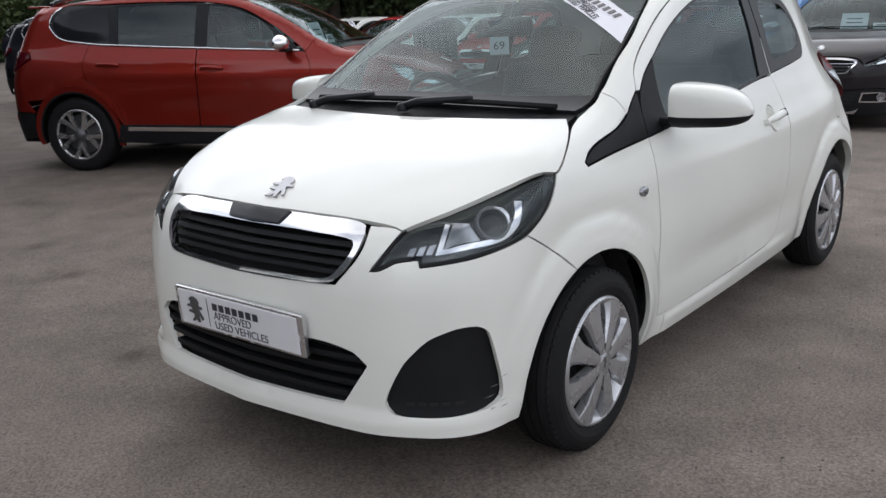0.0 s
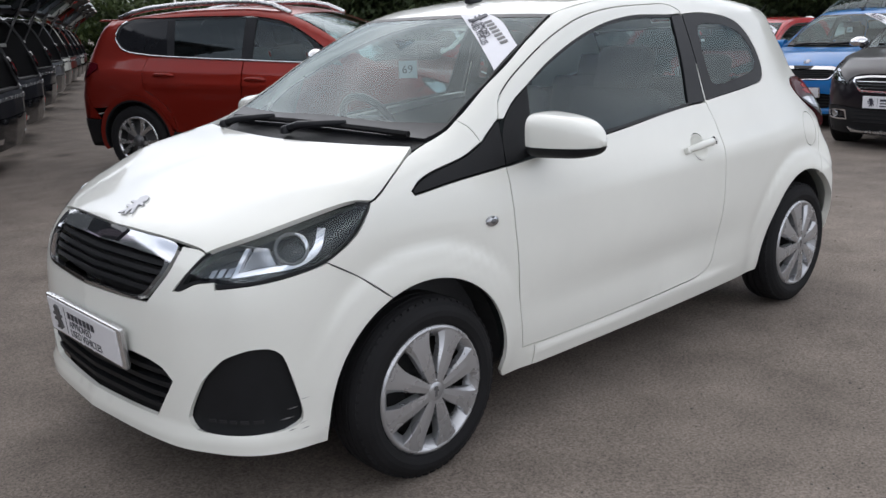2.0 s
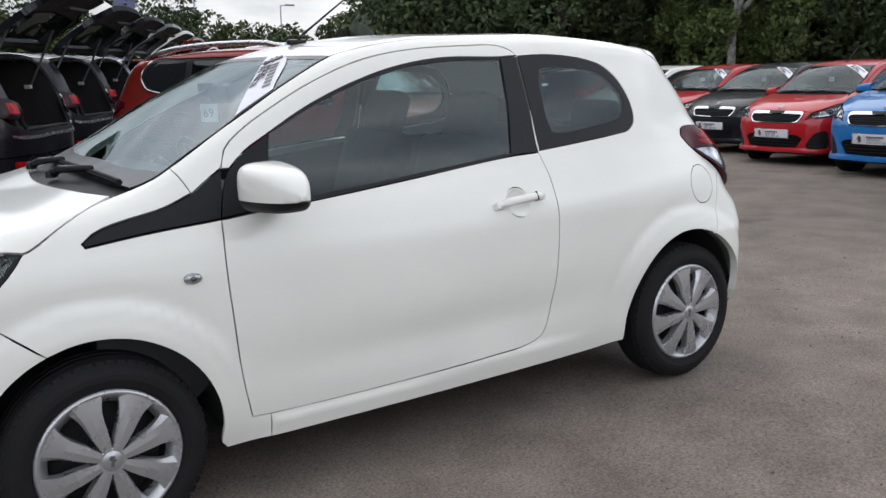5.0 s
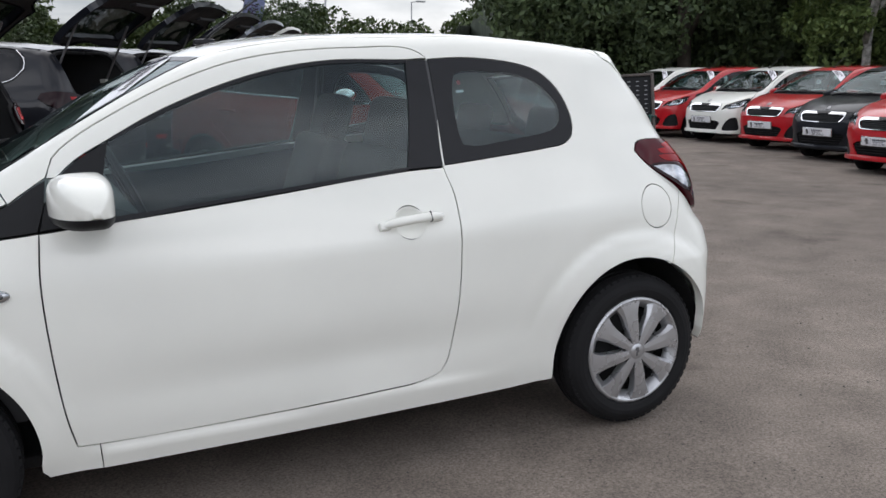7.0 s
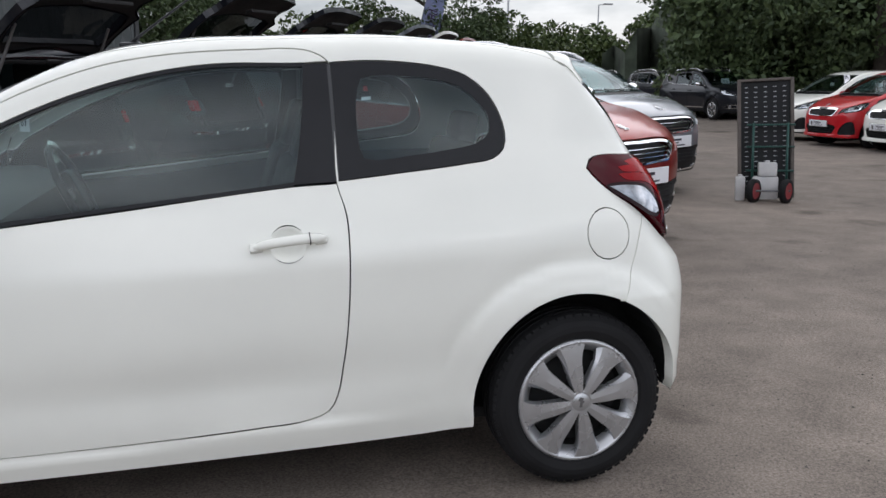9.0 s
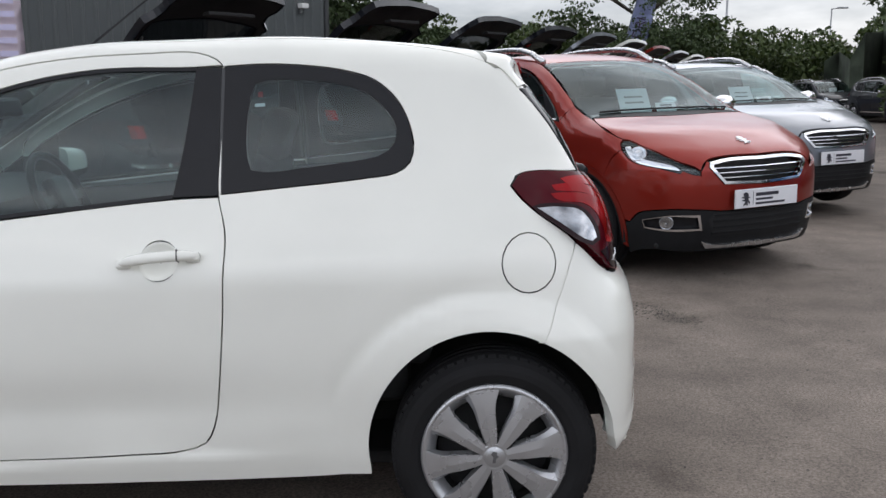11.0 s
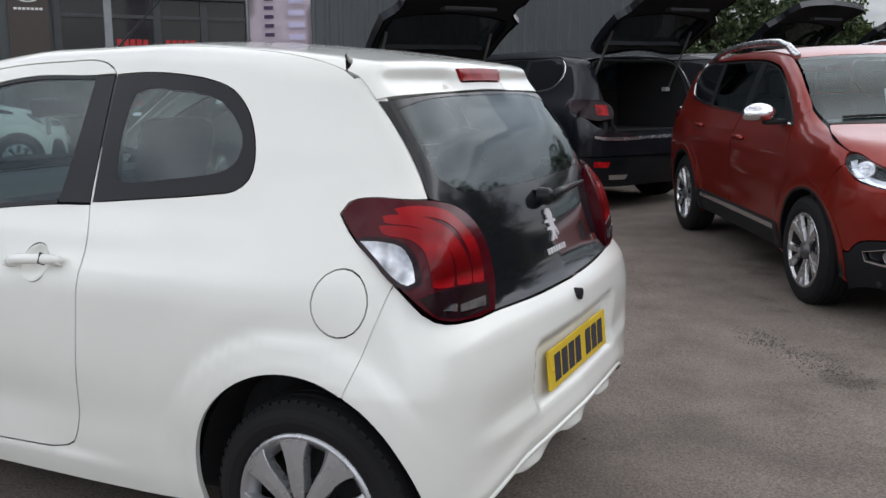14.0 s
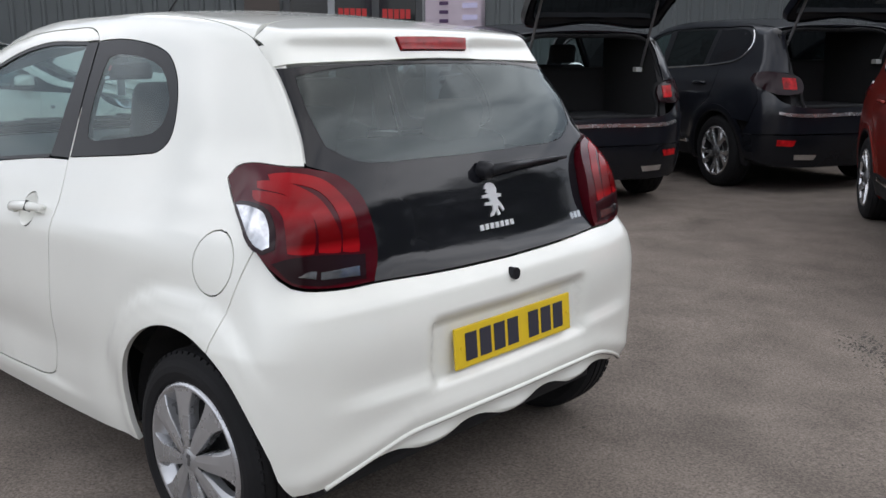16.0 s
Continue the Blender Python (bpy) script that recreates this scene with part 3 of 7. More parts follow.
X_FRONT = spline([0.05, 0.2, 0.3, 0.45, 0.6, 0.7, 0.8, 0.9], [-0.64, -0.71, -0.712, -0.71, -0.70, -0.675, -0.62, -0.45])
FRONT_BOW = spline([0, 0.3, 0.45, 0.6, 0.7, 0.8], [0, 0.02, 0.048, 0.12, 0.20, 0.36])
X_REAR = spline([0.05, 0.25, 0.4, 0.6, 0.7, 0.78, 0.95, 1.15, 1.32, 1.36, 1.5], [2.66, 2.755, 2.79, 2.795, 2.78, 2.725, 2.67, 2.58, 2.475, 2.47, 2.40])
REAR_BOW = spline([0, 0.3, 0.5, 0.65, 0.8], [0, 0.010, 0.026, 0.050, 0.115])
HALF = spline([-0.75, -0.4, -0.13, 0.27, 0.8, 1.3, 1.8, 2.34, 2.6, 2.8], [0.70, 0.745, 0.77, 0.793, 0.803, 0.807, 0.807, 0.805, 0.80, 0.785])
TUCK = spline([0.1, 0.2, 0.3, 0.4, 0.6, 0.76, 0.84, 0.92, 1.0, 1.18, 1.353, 1.5], [-0.10, -0.058, -0.028, -0.010, 0, -0.010, -0.027, -0.058, -0.097, -0.160, -0.228, -0.29])
TAPER = spline([1.9, 2.2, 2.5, 2.7], [0, 0.012, 0.07, 0.12])
TAPER_Z = spline([0.62, 0.8, 1.0, 1.1, 1.35], [0, 0.42, 0.55, 0.9, 1.0])


def hatch_field(x, y, z):
    y = np.abs(y)
    half = HALF(x) + TUCK(z) - TAPER(np.maximum(x, 1.9)) * TAPER_Z(np.clip(z, 0.62, 1.35))
    for hub in (-0.005, 2.325):  # flared wheel arches
        r = np.hypot(x - hub, z - 0.295)
        high = 0.5 + 0.5 * np.tanh((z - 0.42) / 0.07)
        half = half + 0.013 * bell(r, 0.345, 0.045) * (0.5 + 0.5 * np.tanh((z - 0.22) / 0.05))
        half = half + 0.0062 * np.tanh((0.428 - r) / 0.017) * bell(r, 0.428, 0.052) * high
    half = half - 0.018 * bell(z, 0.43, 0.085) * bell(x, 1.15, 0.60)  # hollow of the lower door
    along = np.clip((x - 0.44) / 0.08, 0, 1) * np.clip((2.1 - x) / 0.5, 0, 1)
    ledge = 0.2795 + 0.026 * np.clip((x - 0.93) / 0.6, 0, 2)
    half = half + 0.0042 * (1 + np.tanh((ledge - z) / 0.008)) * along  # sill proud of the door
    half = half - 0.018 * bell(x, 1.97, 0.09) * bell(z, 0.33, 0.14)
    half = half + (0.034 * np.clip((0.34 - z) / 0.14, 0, 1) + 0.010 * (0.5 + 0.5 * np.tanh((0.284 - z) / 0.010))) * bell(x, -0.62, 0.26)  # upright corners of the front bumper
    crease = 0.80 + 0.045 * (x - 0.6)
    half = half + 0.007 * np.tanh((crease - z) / 0.030) * bell(x, 1.75, 0.75) * bell(z, crease, 0.11)
    side = y - half
    top = z - (ZTOP(x) - CROWN(x) * y * y)
    front = X_FRONT(z) + FRONT_BOW(y) - x
    rear = x - (X_REAR(z) - REAR_BOW(y))
    rear = rear + 0.032 * bell(np.clip(y - 0.305, 0, 1), 0, 0.035) * bell(np.clip(np.abs(z - 0.548) - 0.070, 0, 1), 0, 0.016)  # number plate recess
    rear = rear + 0.010 * np.tanh((z - 0.485) / 0.014) * bell(z, 0.50, 0.07) * (np.tanh((y - 0.33) / 0.03) - np.tanh((y - 0.60) / 0.07)) / 2
    step = 0.375 - 0.30 * np.clip(y - 0.42, 0, 0.3)
    rear = rear - 0.012 * bell(z, step + 0.02, 0.035)  # lower lip of the bumper
    lumps = bell(y, 0.0, 0.085) + bell(y, 0.33, 0.085)
    rear = rear - 0.022 * bell(z, 0.310, 0.024) * lumps
    rear = rear + 0.022 * bell(z, 1.322, 0.030) * (np.tanh((y - 0.17) / 0.025) - np.tanh((y - 0.50) / 0.03)) / 2  # hollows in the spoiler's face
    rear = rear - 0.012 * bell(z, 1.365, 0.030)  # overhanging lip
    lip = 0.5 + 0.5 * np.tanh((0.284 - z) / 0.010)
    front = front - 0.014 * lip  # proud lower lip of the front bumper
    return smax(smax(smax(side, top * 0.9, 0.06), front, 0.10), rear, 0.07)


HATCH = Shell(hatch_field, 0.3, 2.05, (2.1, 1.2))


def arch(hub, z0, r, a0, a1, n=9):
    """Places along a wheel opening, by angle from straight ahead over the top."""
    return [("s", hub - r * math.cos(a), z0 + r * math.sin(a)) for a in np.radians(np.linspace(a0, a1, n))]


SEAM_FRONT = [("s", 0.386, 0.909), ("s", 0.376, 0.78), ("s", 0.386, 0.56), ("s", 0.404, 0.395), ("s", 0.418, 0.325), ("s", 0.425, 0.297)]
SILL = [("s", 0.484, 0.294), ("s", 0.93, 0.293), ("s", 1.35, 0.304)]
SEAM_REAR = [("s", 1.49, 0.314), ("s", 1.552, 0.337), ("s", 1.579, 0.384), ("s", 1.600, 0.48), ("s", 1.624, 0.66), ("s", 1.633, 0.80), ("s", 1.634, 0.917), ("s", 1.613, 1.005)]
LAMP_TOP = [("t", -0.548, 0.499), ("t", -0.452, 0.586), ("t", -0.324, 0.662), ("t", -0.190, 0.712), ("s", -0.150, 0.880)]
TAIL = [("r", 0.652, 1.043), ("r", 0.582, 1.036), ("r", 0.516, 1.013), ("r", 0.475, 0.965), ("r", 0.462, 0.889), ("r", 0.463, 0.807), ("r", 0.485, 0.757)]
TAIL_OUT = [("r", 0.582, 0.757), ("s", 2.661, 0.775), ("s", 2.636, 0.797), ("s", 2.593, 0.843), ("s", 2.548, 0.885), ("s", 2.469, 0.942), ("s", 2.434, 0.974), ("s", 2.404, 1.011), ("s", 2.420, 1.034)]
GATE_SIDE = [("r", 0.546, 1.274), ("r", 0.555, 1.192), ("r", 0.566, 1.112), ("r", 0.584, 1.041)]
SCREEN_SIDE = [("t", 0.17, 0.600), ("t", 0.23, 0.618), ("t", 0.37, 0.596), ("t", 0.48, 0.590), ("t", 0.71, 0.552), ("t", 0.885, 0.505)]


def lion(parent, m, s, material, name="emblem"):
    """A small jagged badge, kept to a plain shape."""
    bm = bmesh.new()
    rim_ = [(0.10, -0.50), (0.22, -0.48), (0.16, -0.32), (0.17, -0.18), (0.30, -0.30), (0.36, -0.40), (0.44, -0.36), (0.36, -0.20), (0.24, -0.06), (0.22, 0.04), (0.40, 0.04), (0.42, 0.12), (0.22, 0.16), (0.26, 0.28), (0.20, 0.42), (0.06, 0.50), (-0.12, 0.50)]
    rim_ += [(-0.24, 0.42), (-0.28, 0.34), (-0.18, 0.32), (-0.24, 0.24), (-0.14, 0.18), (-0.40, 0.16), (-0.44, 0.08), (-0.16, 0.06), (-0.10, -0.06), (-0.34, -0.06), (-0.38, -0.14), (-0.06, -0.18), (-0.08, -0.32), (-0.20, -0.42), (-0.24, -0.50), (-0.08, -0.48), (0.04, -0.34)]
    prism(bm, [(x * s, z * s) for x, z in rim_], 0.004 * s / 0.08, m)
    return part(name, bm, material, parent)


def on_skin(sh, spec, side=-1, lift=0.0):
    """The pose of a badge on the skin: its own -y points out of the skin, z up along it."""
    p = sh.place([spec])[0]
    n = sh.normal(p[None])[0]
    if side > 0:
        p, n = p * [1, -1, 1], n * [1, -1, 1]
    y = -Vector(n)
    x = y.cross(Vector((0, 0, 1))).normalized()
    z = x.cross(y)
    m = Matrix((x, y, z)).transposed().to_4x4()
    m.translation = Vector(p) + Vector(n) * lift
    return m


def hatchback(body_paint):
    car = thing("hatchback", pose(0, 0, 0), "white three-door hatchback parked on the tarmac", "car")
    sh = HATCH
    S = []

    def outer(name, dom, outline, mat=body_paint, two=True, label="", **kw):
        data = patch(sh, dom, outline, **kw)
        if two:
            made = both(name, data, mat, car, label)
        else:
            made = (skin(name, data, mat, car, label),)
        if mat is body_paint:
            S.extend(made)
        return made

    # body panels
    bonnet = [("f", 0.0, 0.797), ("f", 0.20, 0.797), ("f", 0.40, 0.790), ("f", 0.48, 0.781)] + LAMP_TOP + [("s", -0.135, 0.884), ("t", -0.057, 0.704), ("t", 0.028, 0.664), ("t", 0.112, 0.606), ("t", 0.071, 0.42), ("t", 0.03, 0.117), ("t", 0.025, 0.0)]
    outer("bonnet", "top", bonnet, two=False, whole=True, gap=0.0025, label="white bonnet")
    grille_rim = [("f", 0.405, 0.784), ("f", 0.412, 0.722), ("f", 0.356, 0.638), ("f", 0.11, 0.630), ("f", 0.0, 0.630)]
    lower = [("f", 0.0, 0.458), ("f", 0.409, 0.458), ("f", 0.450, 0.425), ("f", 0.372, 0.308), ("f", 0.087, 0.303), ("f", 0.0, 0.303)]
    lower_full = [p for p in sh.place(lower)] + [p * [1, -1, 1] for p in sh.place(lower)[::-1][1:-1]]
    pocket = [("s", -0.494, 0.534), ("s", -0.466, 0.513), ("s", -0.428, 0.367), ("s", -0.420, 0.310), ("s", -0.470, 0.293), ("f", 0.517, 0.292), ("f", 0.494, 0.323), ("f", 0.546, 0.438), ("s", -0.585, 0.505), ("s", -0.54, 0.532)]
    pocket = eased(sh.place(pocket), 0.022)
    bumper = [("f", 0.0, 0.236), ("f", 0.35, 0.238), ("f", 0.46, 0.234), ("s", -0.56, 0.230), ("s", -0.44, 0.226), ("s", -0.345, 0.222)] + arch(-0.005, 0.295, 0.336, 2, 68) + [("s", -0.224, 0.683), ("s", -0.322, 0.744), ("s", -0.330, 0.7415)]
    bumper += [("s", -0.451, 0.716), ("f", 0.575, 0.692), ("f", 0.566, 0.711), ("f", 0.513, 0.702), ("f", 0.480, 0.683), ("f", 0.452, 0.679), ("t", -0.548, 0.499), ("f", 0.48, 0.781)] + grille_rim
    outer("front_bumper", "front", bumper, holes=[lower_full, pocket], two=False, whole=True, grid=0.02, step=0.02, gap=0.0018, label="white front bumper with scuffed corner")
    fender = [("s", -0.322, 0.744), ("s", -0.224, 0.683)] + arch(-0.005, 0.295, 0.336, 68, 190, 14) + [("s", 0.345, 0.212), ("s", 0.488, 0.212), ("s", 0.484, 0.294)] + SEAM_FRONT[::-1] + [("s", 0.156, 0.893), ("s", 0.004, 0.876), ("s", -0.004, 0.889), ("s", 0.030, 0.913), ("s", 0.248, 0.965), ("s", 0.316, 0.992), ("t", 0.283, 0.617), ("t", 0.23, 0.618), ("t", 0.17, 0.600), ("t", 0.112, 0.606), ("t", 0.028, 0.664), ("t", -0.057, 0.704), ("s", -0.135, 0.884), ("s", -0.150, 0.880), ("s", -0.169, 0.855), ("s", -0.218, 0.804)]
    outer("front_wing", "side", fender, grid=0.026)
    outer("wing_flange", "side", [("s", -0.185, 0.650), ("s", -0.214, 0.672), ("s", -0.312, 0.735), ("s", -0.325, 0.760), ("s", -0.300, 0.765), ("s", -0.205, 0.700), ("s", -0.165, 0.670)], CABIN, off=-0.010, gap=0, thick=0, grid=0.03)
    door = SEAM_FRONT + SILL + SEAM_REAR + [("s", 1.489, 1.002), ("s", 0.992, 0.958), ("s", 0.729, 0.936), ("s", 0.50, 0.919)]
    dish = [("s", 1.460 + 0.050 * math.cos(a), 0.846 + 0.050 * math.sin(a)) for a in np.linspace(0, 2 * math.pi, 24, endpoint=False)]
    outer("door_skin", "side", door, holes=[dish], gap=0.0028, label="white door with a hollow handle recess")
    frame = [("s", 0.420, 1.052), ("s", 0.440, 1.105), ("s", 0.495, 1.151), ("s", 0.620, 1.221), ("s", 0.793, 1.300), ("s", 0.973, 1.358), ("s", 1.156, 1.386), ("s", 1.40, 1.396), ("s", 1.547, 1.393), ("s", 1.598, 1.374), ("s", 1.616, 1.357), ("s", 1.546, 1.353), ("s", 1.283, 1.355), ("s", 1.092, 1.331), ("s", 0.907, 1.282), ("s", 0.729, 1.215), ("s", 0.59, 1.145), ("s", 0.50, 1.096), ("s", 0.445, 1.050)]
    outer("door_frame", "side", frame, grid=0.03, gap=0.0025)
    edge = [("t", x, 0.515) for x in (0.95, 1.2, 1.5, 1.8, 2.1)]
    rail = [("s", 0.488, 0.212), ("s", 1.168, 0.214), ("s", 2.000, 0.224)] + [(k, x + 0.017 * max(0.0, (2.325 - x) / 0.345), z) for k, x, z in arch(2.325, 0.295, 0.345, -9, 116, 15)] + [("s", 2.498, 0.657), ("s", 2.522, 0.725), ("s", 2.549, 0.80), ("s", 2.571, 0.861), ("s", 2.548, 0.883), ("s", 2.469, 0.940), ("s", 2.433, 0.972), ("s", 2.402, 1.010), ("s", 2.418, 1.036), ("r", 0.652, 1.043)] + GATE_SIDE[::-1] + [("t", 2.345, 0.537), ("t", 2.25, 0.528)] + edge[::-1] + SCREEN_SIDE[::-1][:-2] + [("t", 0.283, 0.617), ("s", 0.318, 0.990), ("s", 0.385, 1.033), ("s", 0.419, 1.054)] + frame[1:11] + [("s", 1.618, 1.18)] + SEAM_REAR[::-1] + SILL[::-1]
    quarter = [("s", 1.622, 1.354), ("s", 1.74, 1.357), ("s", 1.855, 1.349), ("s", 1.96, 1.332), ("s", 2.038, 1.305), ("s", 2.105, 1.241), ("s", 2.142, 1.132), ("s", 2.132, 1.082), ("s", 2.095, 1.055), ("s", 2.02, 1.044), ("s", 1.80, 1.025), ("s", 1.620, 1.011)]
    flap = [("s", 2.443 + 0.072 * math.cos(a), 0.812 + 0.078 * math.sin(a)) for a in np.linspace(0, 2 * math.pi, 20, endpoint=False)]
    outer("body_side", "side", rail, holes=[quarter, flap], gap=0.0018, grid=0.026, label="white side panel with sill and rear quarter")
    outer("fuel_flap", "side", flap, gap=0.002, grid=0.03)
    roof = [("t", 0.845, 0.0), ("t", 0.855, 0.25), ("t", 0.885, 0.505)] + edge + [("t", 2.25, 0.528), ("t", 2.345, 0.537), ("t", 2.25, 0.38), ("t", 2.19, 0.2), ("t", 2.18, 0.0)]
    outer("roof", "top", roof, two=False, whole=True, gap=0.0006, thick=0.012, label="white roof")
    lid = [("t", 2.18, 0.0), ("t", 2.19, 0.2), ("t", 2.25, 0.38), ("t", 2.345, 0.537), ("r", 0.546, 1.274), ("r", 0.366, 1.285), ("r", 0.0, 1.293)]
    lamp3 = [np.array(p) for p in sh.out("lid", [(np.arctan2(z - 1.2, 0.36) * 0.35, y) for y, z in ((-0.145, 1.352), (0.145, 1.352), (0.135, 1.312), (-0.135, 1.312))])]
    outer("spoiler", "lid", lid, holes=[lamp3], two=False, whole=True, gap=0.002, grid=0.010, step=0.015, label="white roof spoiler")
    outer("brake_lamp", "lid", lamp3, BRAKE_RED, two=False, off=0.007, grid=0.01, step=0.01, label="red high brake lamp")
    gate = [("r", 0.0, 1.291), ("r", 0.366, 1.283), ("r", 0.544, 1.272)] + GATE_SIDE[1:] + TAIL[2:] + [("r", 0.227, 0.749), ("r", 0.0, 0.747)]
    view = [("r", 0.0, 1.276), ("r", 0.36, 1.269), ("r", 0.512, 1.250), ("r", 0.524, 1.16), ("r", 0.510, 1.085), ("r", 0.44, 1.048), ("r", 0.2, 1.036), ("r", 0.0, 1.034)]
    hole = [p for p in sh.place(view)] + [p * [1, -1, 1] for p in sh.place(view)[::-1][1:-1]]
    outer("tailgate", "rear", gate, GLOSSY, holes=[hole], two=False, whole=True, gap=0.003, thick=0.01, label="gloss black glass tailgate")
    outer("rear_window", "rear", hole, PANE_REAR, two=False, off=-0.001, gap=-0.002, thick=0, label="tinted rear window")
    tail = TAIL + TAIL_OUT
    swell = lambda p: 0.030 * np.clip(1 - ((p[:, 2] - 0.90) / 0.15) ** 2, 0, 1) ** 0.9 * np.clip((p[:, 0] - 2.46) / 0.16, 0, 1)
    outer("tail_lamp", "rear", tail, RED_LENS, off=0.002, grid=0.022, step=0.02, thick=0.05, shape=swell, label="dark red wraparound tail lamp")
    # three bent light bands behind the lens, a clear corner and a clear foot
    bands = (
        [[2.541, -0.645, 1.018], [2.580, -0.616, 1.019], [2.607, -0.564, 1.003], [2.630, -0.528, 0.959], [2.647, -0.512, 0.919], [2.663, -0.514, 0.868], [2.672, -0.516, 0.835], [2.665, -0.550, 0.840], [2.650, -0.540, 0.897], [2.633, -0.547, 0.942], [2.613, -0.573, 0.983], [2.593, -0.615, 1.003], [2.553, -0.647, 1.008]],
        [[2.518, -0.662, 1.002], [2.582, -0.635, 0.998], [2.615, -0.595, 0.966], [2.634, -0.573, 0.926], [2.653, -0.562, 0.874], [2.662, -0.566, 0.840], [2.650, -0.608, 0.846], [2.639, -0.600, 0.892], [2.625, -0.604, 0.930], [2.614, -0.618, 0.955], [2.589, -0.643, 0.979], [2.525, -0.665, 0.994]],
        [[2.515, -0.674, 0.980], [2.584, -0.654, 0.970], [2.614, -0.626, 0.949], [2.627, -0.618, 0.919], [2.637, -0.622, 0.882], [2.646, -0.631, 0.845], [2.631, -0.671, 0.850], [2.619, -0.662, 0.898], [2.609, -0.659, 0.928], [2.587, -0.665, 0.952], [2.530, -0.678, 0.968]],
    )
    for band in bands:
        outer("lamp_claw", "rear", band, CLAW_RED, off=0.0030, grid=0.012, step=0.012, gap=-0.0052, thick=0.002, shape=swell)
    lower_lens = [[2.633, -0.673, 0.838], [2.678, -0.495, 0.825], [2.706, -0.505, 0.764], [2.681, -0.636, 0.766], [2.650, -0.688, 0.783], [2.615, -0.708, 0.826]]
    outer("lamp_base", "rear", lower_lens, SMOKED, off=0.0035, grid=0.016, step=0.015, gap=0.002, thick=0.003, shape=swell)
    turn = [[2.470, -0.699, 0.950], [2.524, -0.691, 0.948], [2.574, -0.684, 0.934], [2.598, -0.690, 0.899], [2.607, -0.700, 0.860], [2.597, -0.712, 0.853], [2.581, -0.716, 0.860], [2.520, -0.709, 0.912]]
    outer("indicator_frame", "rear", turn, SMOKED, off=0.0036, grid=0.012, step=0.012, gap=-0.009, thick=0.002, shape=swell)
    outer("indicator_lens", "rear", turn, CLEAR_LENS, off=0.0045, grid=0.012, step=0.012, gap=0.001, thick=0.004, shape=swell, label="clear indicator lens")
    for rev in ([[2.651, -0.671, 0.793], [2.657, -0.640, 0.804], [2.662, -0.628, 0.801], [2.669, -0.635, 0.783]], [[2.665, -0.620, 0.798], [2.684, -0.518, 0.799], [2.696, -0.522, 0.773], [2.672, -0.624, 0.780]]):
        outer("reversing_lens", "rear", rev, CLEAR_LENS, off=0.0065, grid=0.012, step=0.012, gap=0.001, thick=0.004, shape=swell, label="clear reversing lens")
    LIP = [("s", 2.678, 0.270), ("r", 0.66, 0.276), ("r", 0.60, 0.306), ("r", 0.53, 0.334), ("r", 0.44, 0.361), ("r", 0.30, 0.370), ("r", 0.0, 0.376)]
    under = LIP[::-1][:-1] + [("r", 0.66, 0.270), ("r", 0.58, 0.282), ("r", 0.50, 0.305), ("r", 0.44, 0.310), ("r", 0.385, 0.292), ("r", 0.33, 0.285), ("r", 0.275, 0.292), ("r", 0.215, 0.316), ("r", 0.12, 0.316), ("r", 0.055, 0.292), ("r", 0.0, 0.285)]
    outer("pillar_flange", "rear", [("r", 0.515, 1.335), ("r", 0.520, 1.274), ("r", 0.530, 1.192), ("r", 0.542, 1.112), ("r", 0.560, 1.050), ("r", 0.605, 1.050), ("r", 0.588, 1.112), ("r", 0.578, 1.192), ("r", 0.568, 1.274), ("r", 0.555, 1.325)], off=-0.005, gap=0, thick=0, grid=0.03)
    bead = rounded(sh.place(LIP[1:]), 0.02, closed=False)
    bead = np.r_[bead, (bead * [1, -1, 1])[::-1][1:]]
    away = sh.normal(bead)
    v, f = tube([tuple(p) for p in bead + away * 0.001], 0.007, 10)
    S.append(link("bumper_bead", v, f, body_paint, car, smooth=True))
    # thin dark tube under the bead, for the shade in its groove
    v, f = tube([tuple(p) for p in bead - away * 0.002 - [0, 0, 0.008]], 0.003, 6)
    link("bumper_joint", v, f, CABIN, car, smooth=True)
    outer("bumper_flange", "rear", [("s", 2.462, 0.606), ("s", 2.482, 0.657), ("s", 2.506, 0.725), ("s", 2.535, 0.80), ("s", 2.556, 0.852), ("s", 2.584, 0.846), ("s", 2.563, 0.80), ("s", 2.537, 0.723), ("s", 2.513, 0.655), ("s", 2.494, 0.606)], off=-0.004, gap=0, thick=0, grid=0.03)
    outer("bumper_valance", "rear", under, two=False, whole=True, off=-0.012, gap=0.003, grid=0.014, thick=0.05)
    rear_bumper = [("r", 0.0, 0.746), ("r", 0.227, 0.748), ("r", 0.485, 0.7565), ("r", 0.582, 0.7565), ("s", 2.661, 0.774), ("s", 2.636, 0.794), ("s", 2.593, 0.840), ("s", 2.571, 0.859), ("s", 2.549, 0.80), ("s", 2.522, 0.725), ("s", 2.498, 0.657)] + arch(2.325, 0.295, 0.345, 116, 176, 8) + LIP
    outer("rear_bumper", "rear", rear_bumper, two=False, whole=True, grid=0.018, gap=0.0018, thick=0.03, label="white rear bumper with recessed number plate")
    # black trims and windows
    outer("wing_trim", "side", [("s", 0.004, 0.880), ("s", 0.156, 0.897), ("s", 0.384, 0.913), ("s", 0.408, 0.985), ("s", 0.417, 1.046), ("s", 0.385, 1.031), ("s", 0.318, 0.987), ("s", 0.248, 0.961), ("s", 0.031, 0.909), ("s", 0.001, 0.891)], PLASTIC, grid=0.03, gap=0.001, off=0.002, label="black plastic trim below the windscreen pillar")
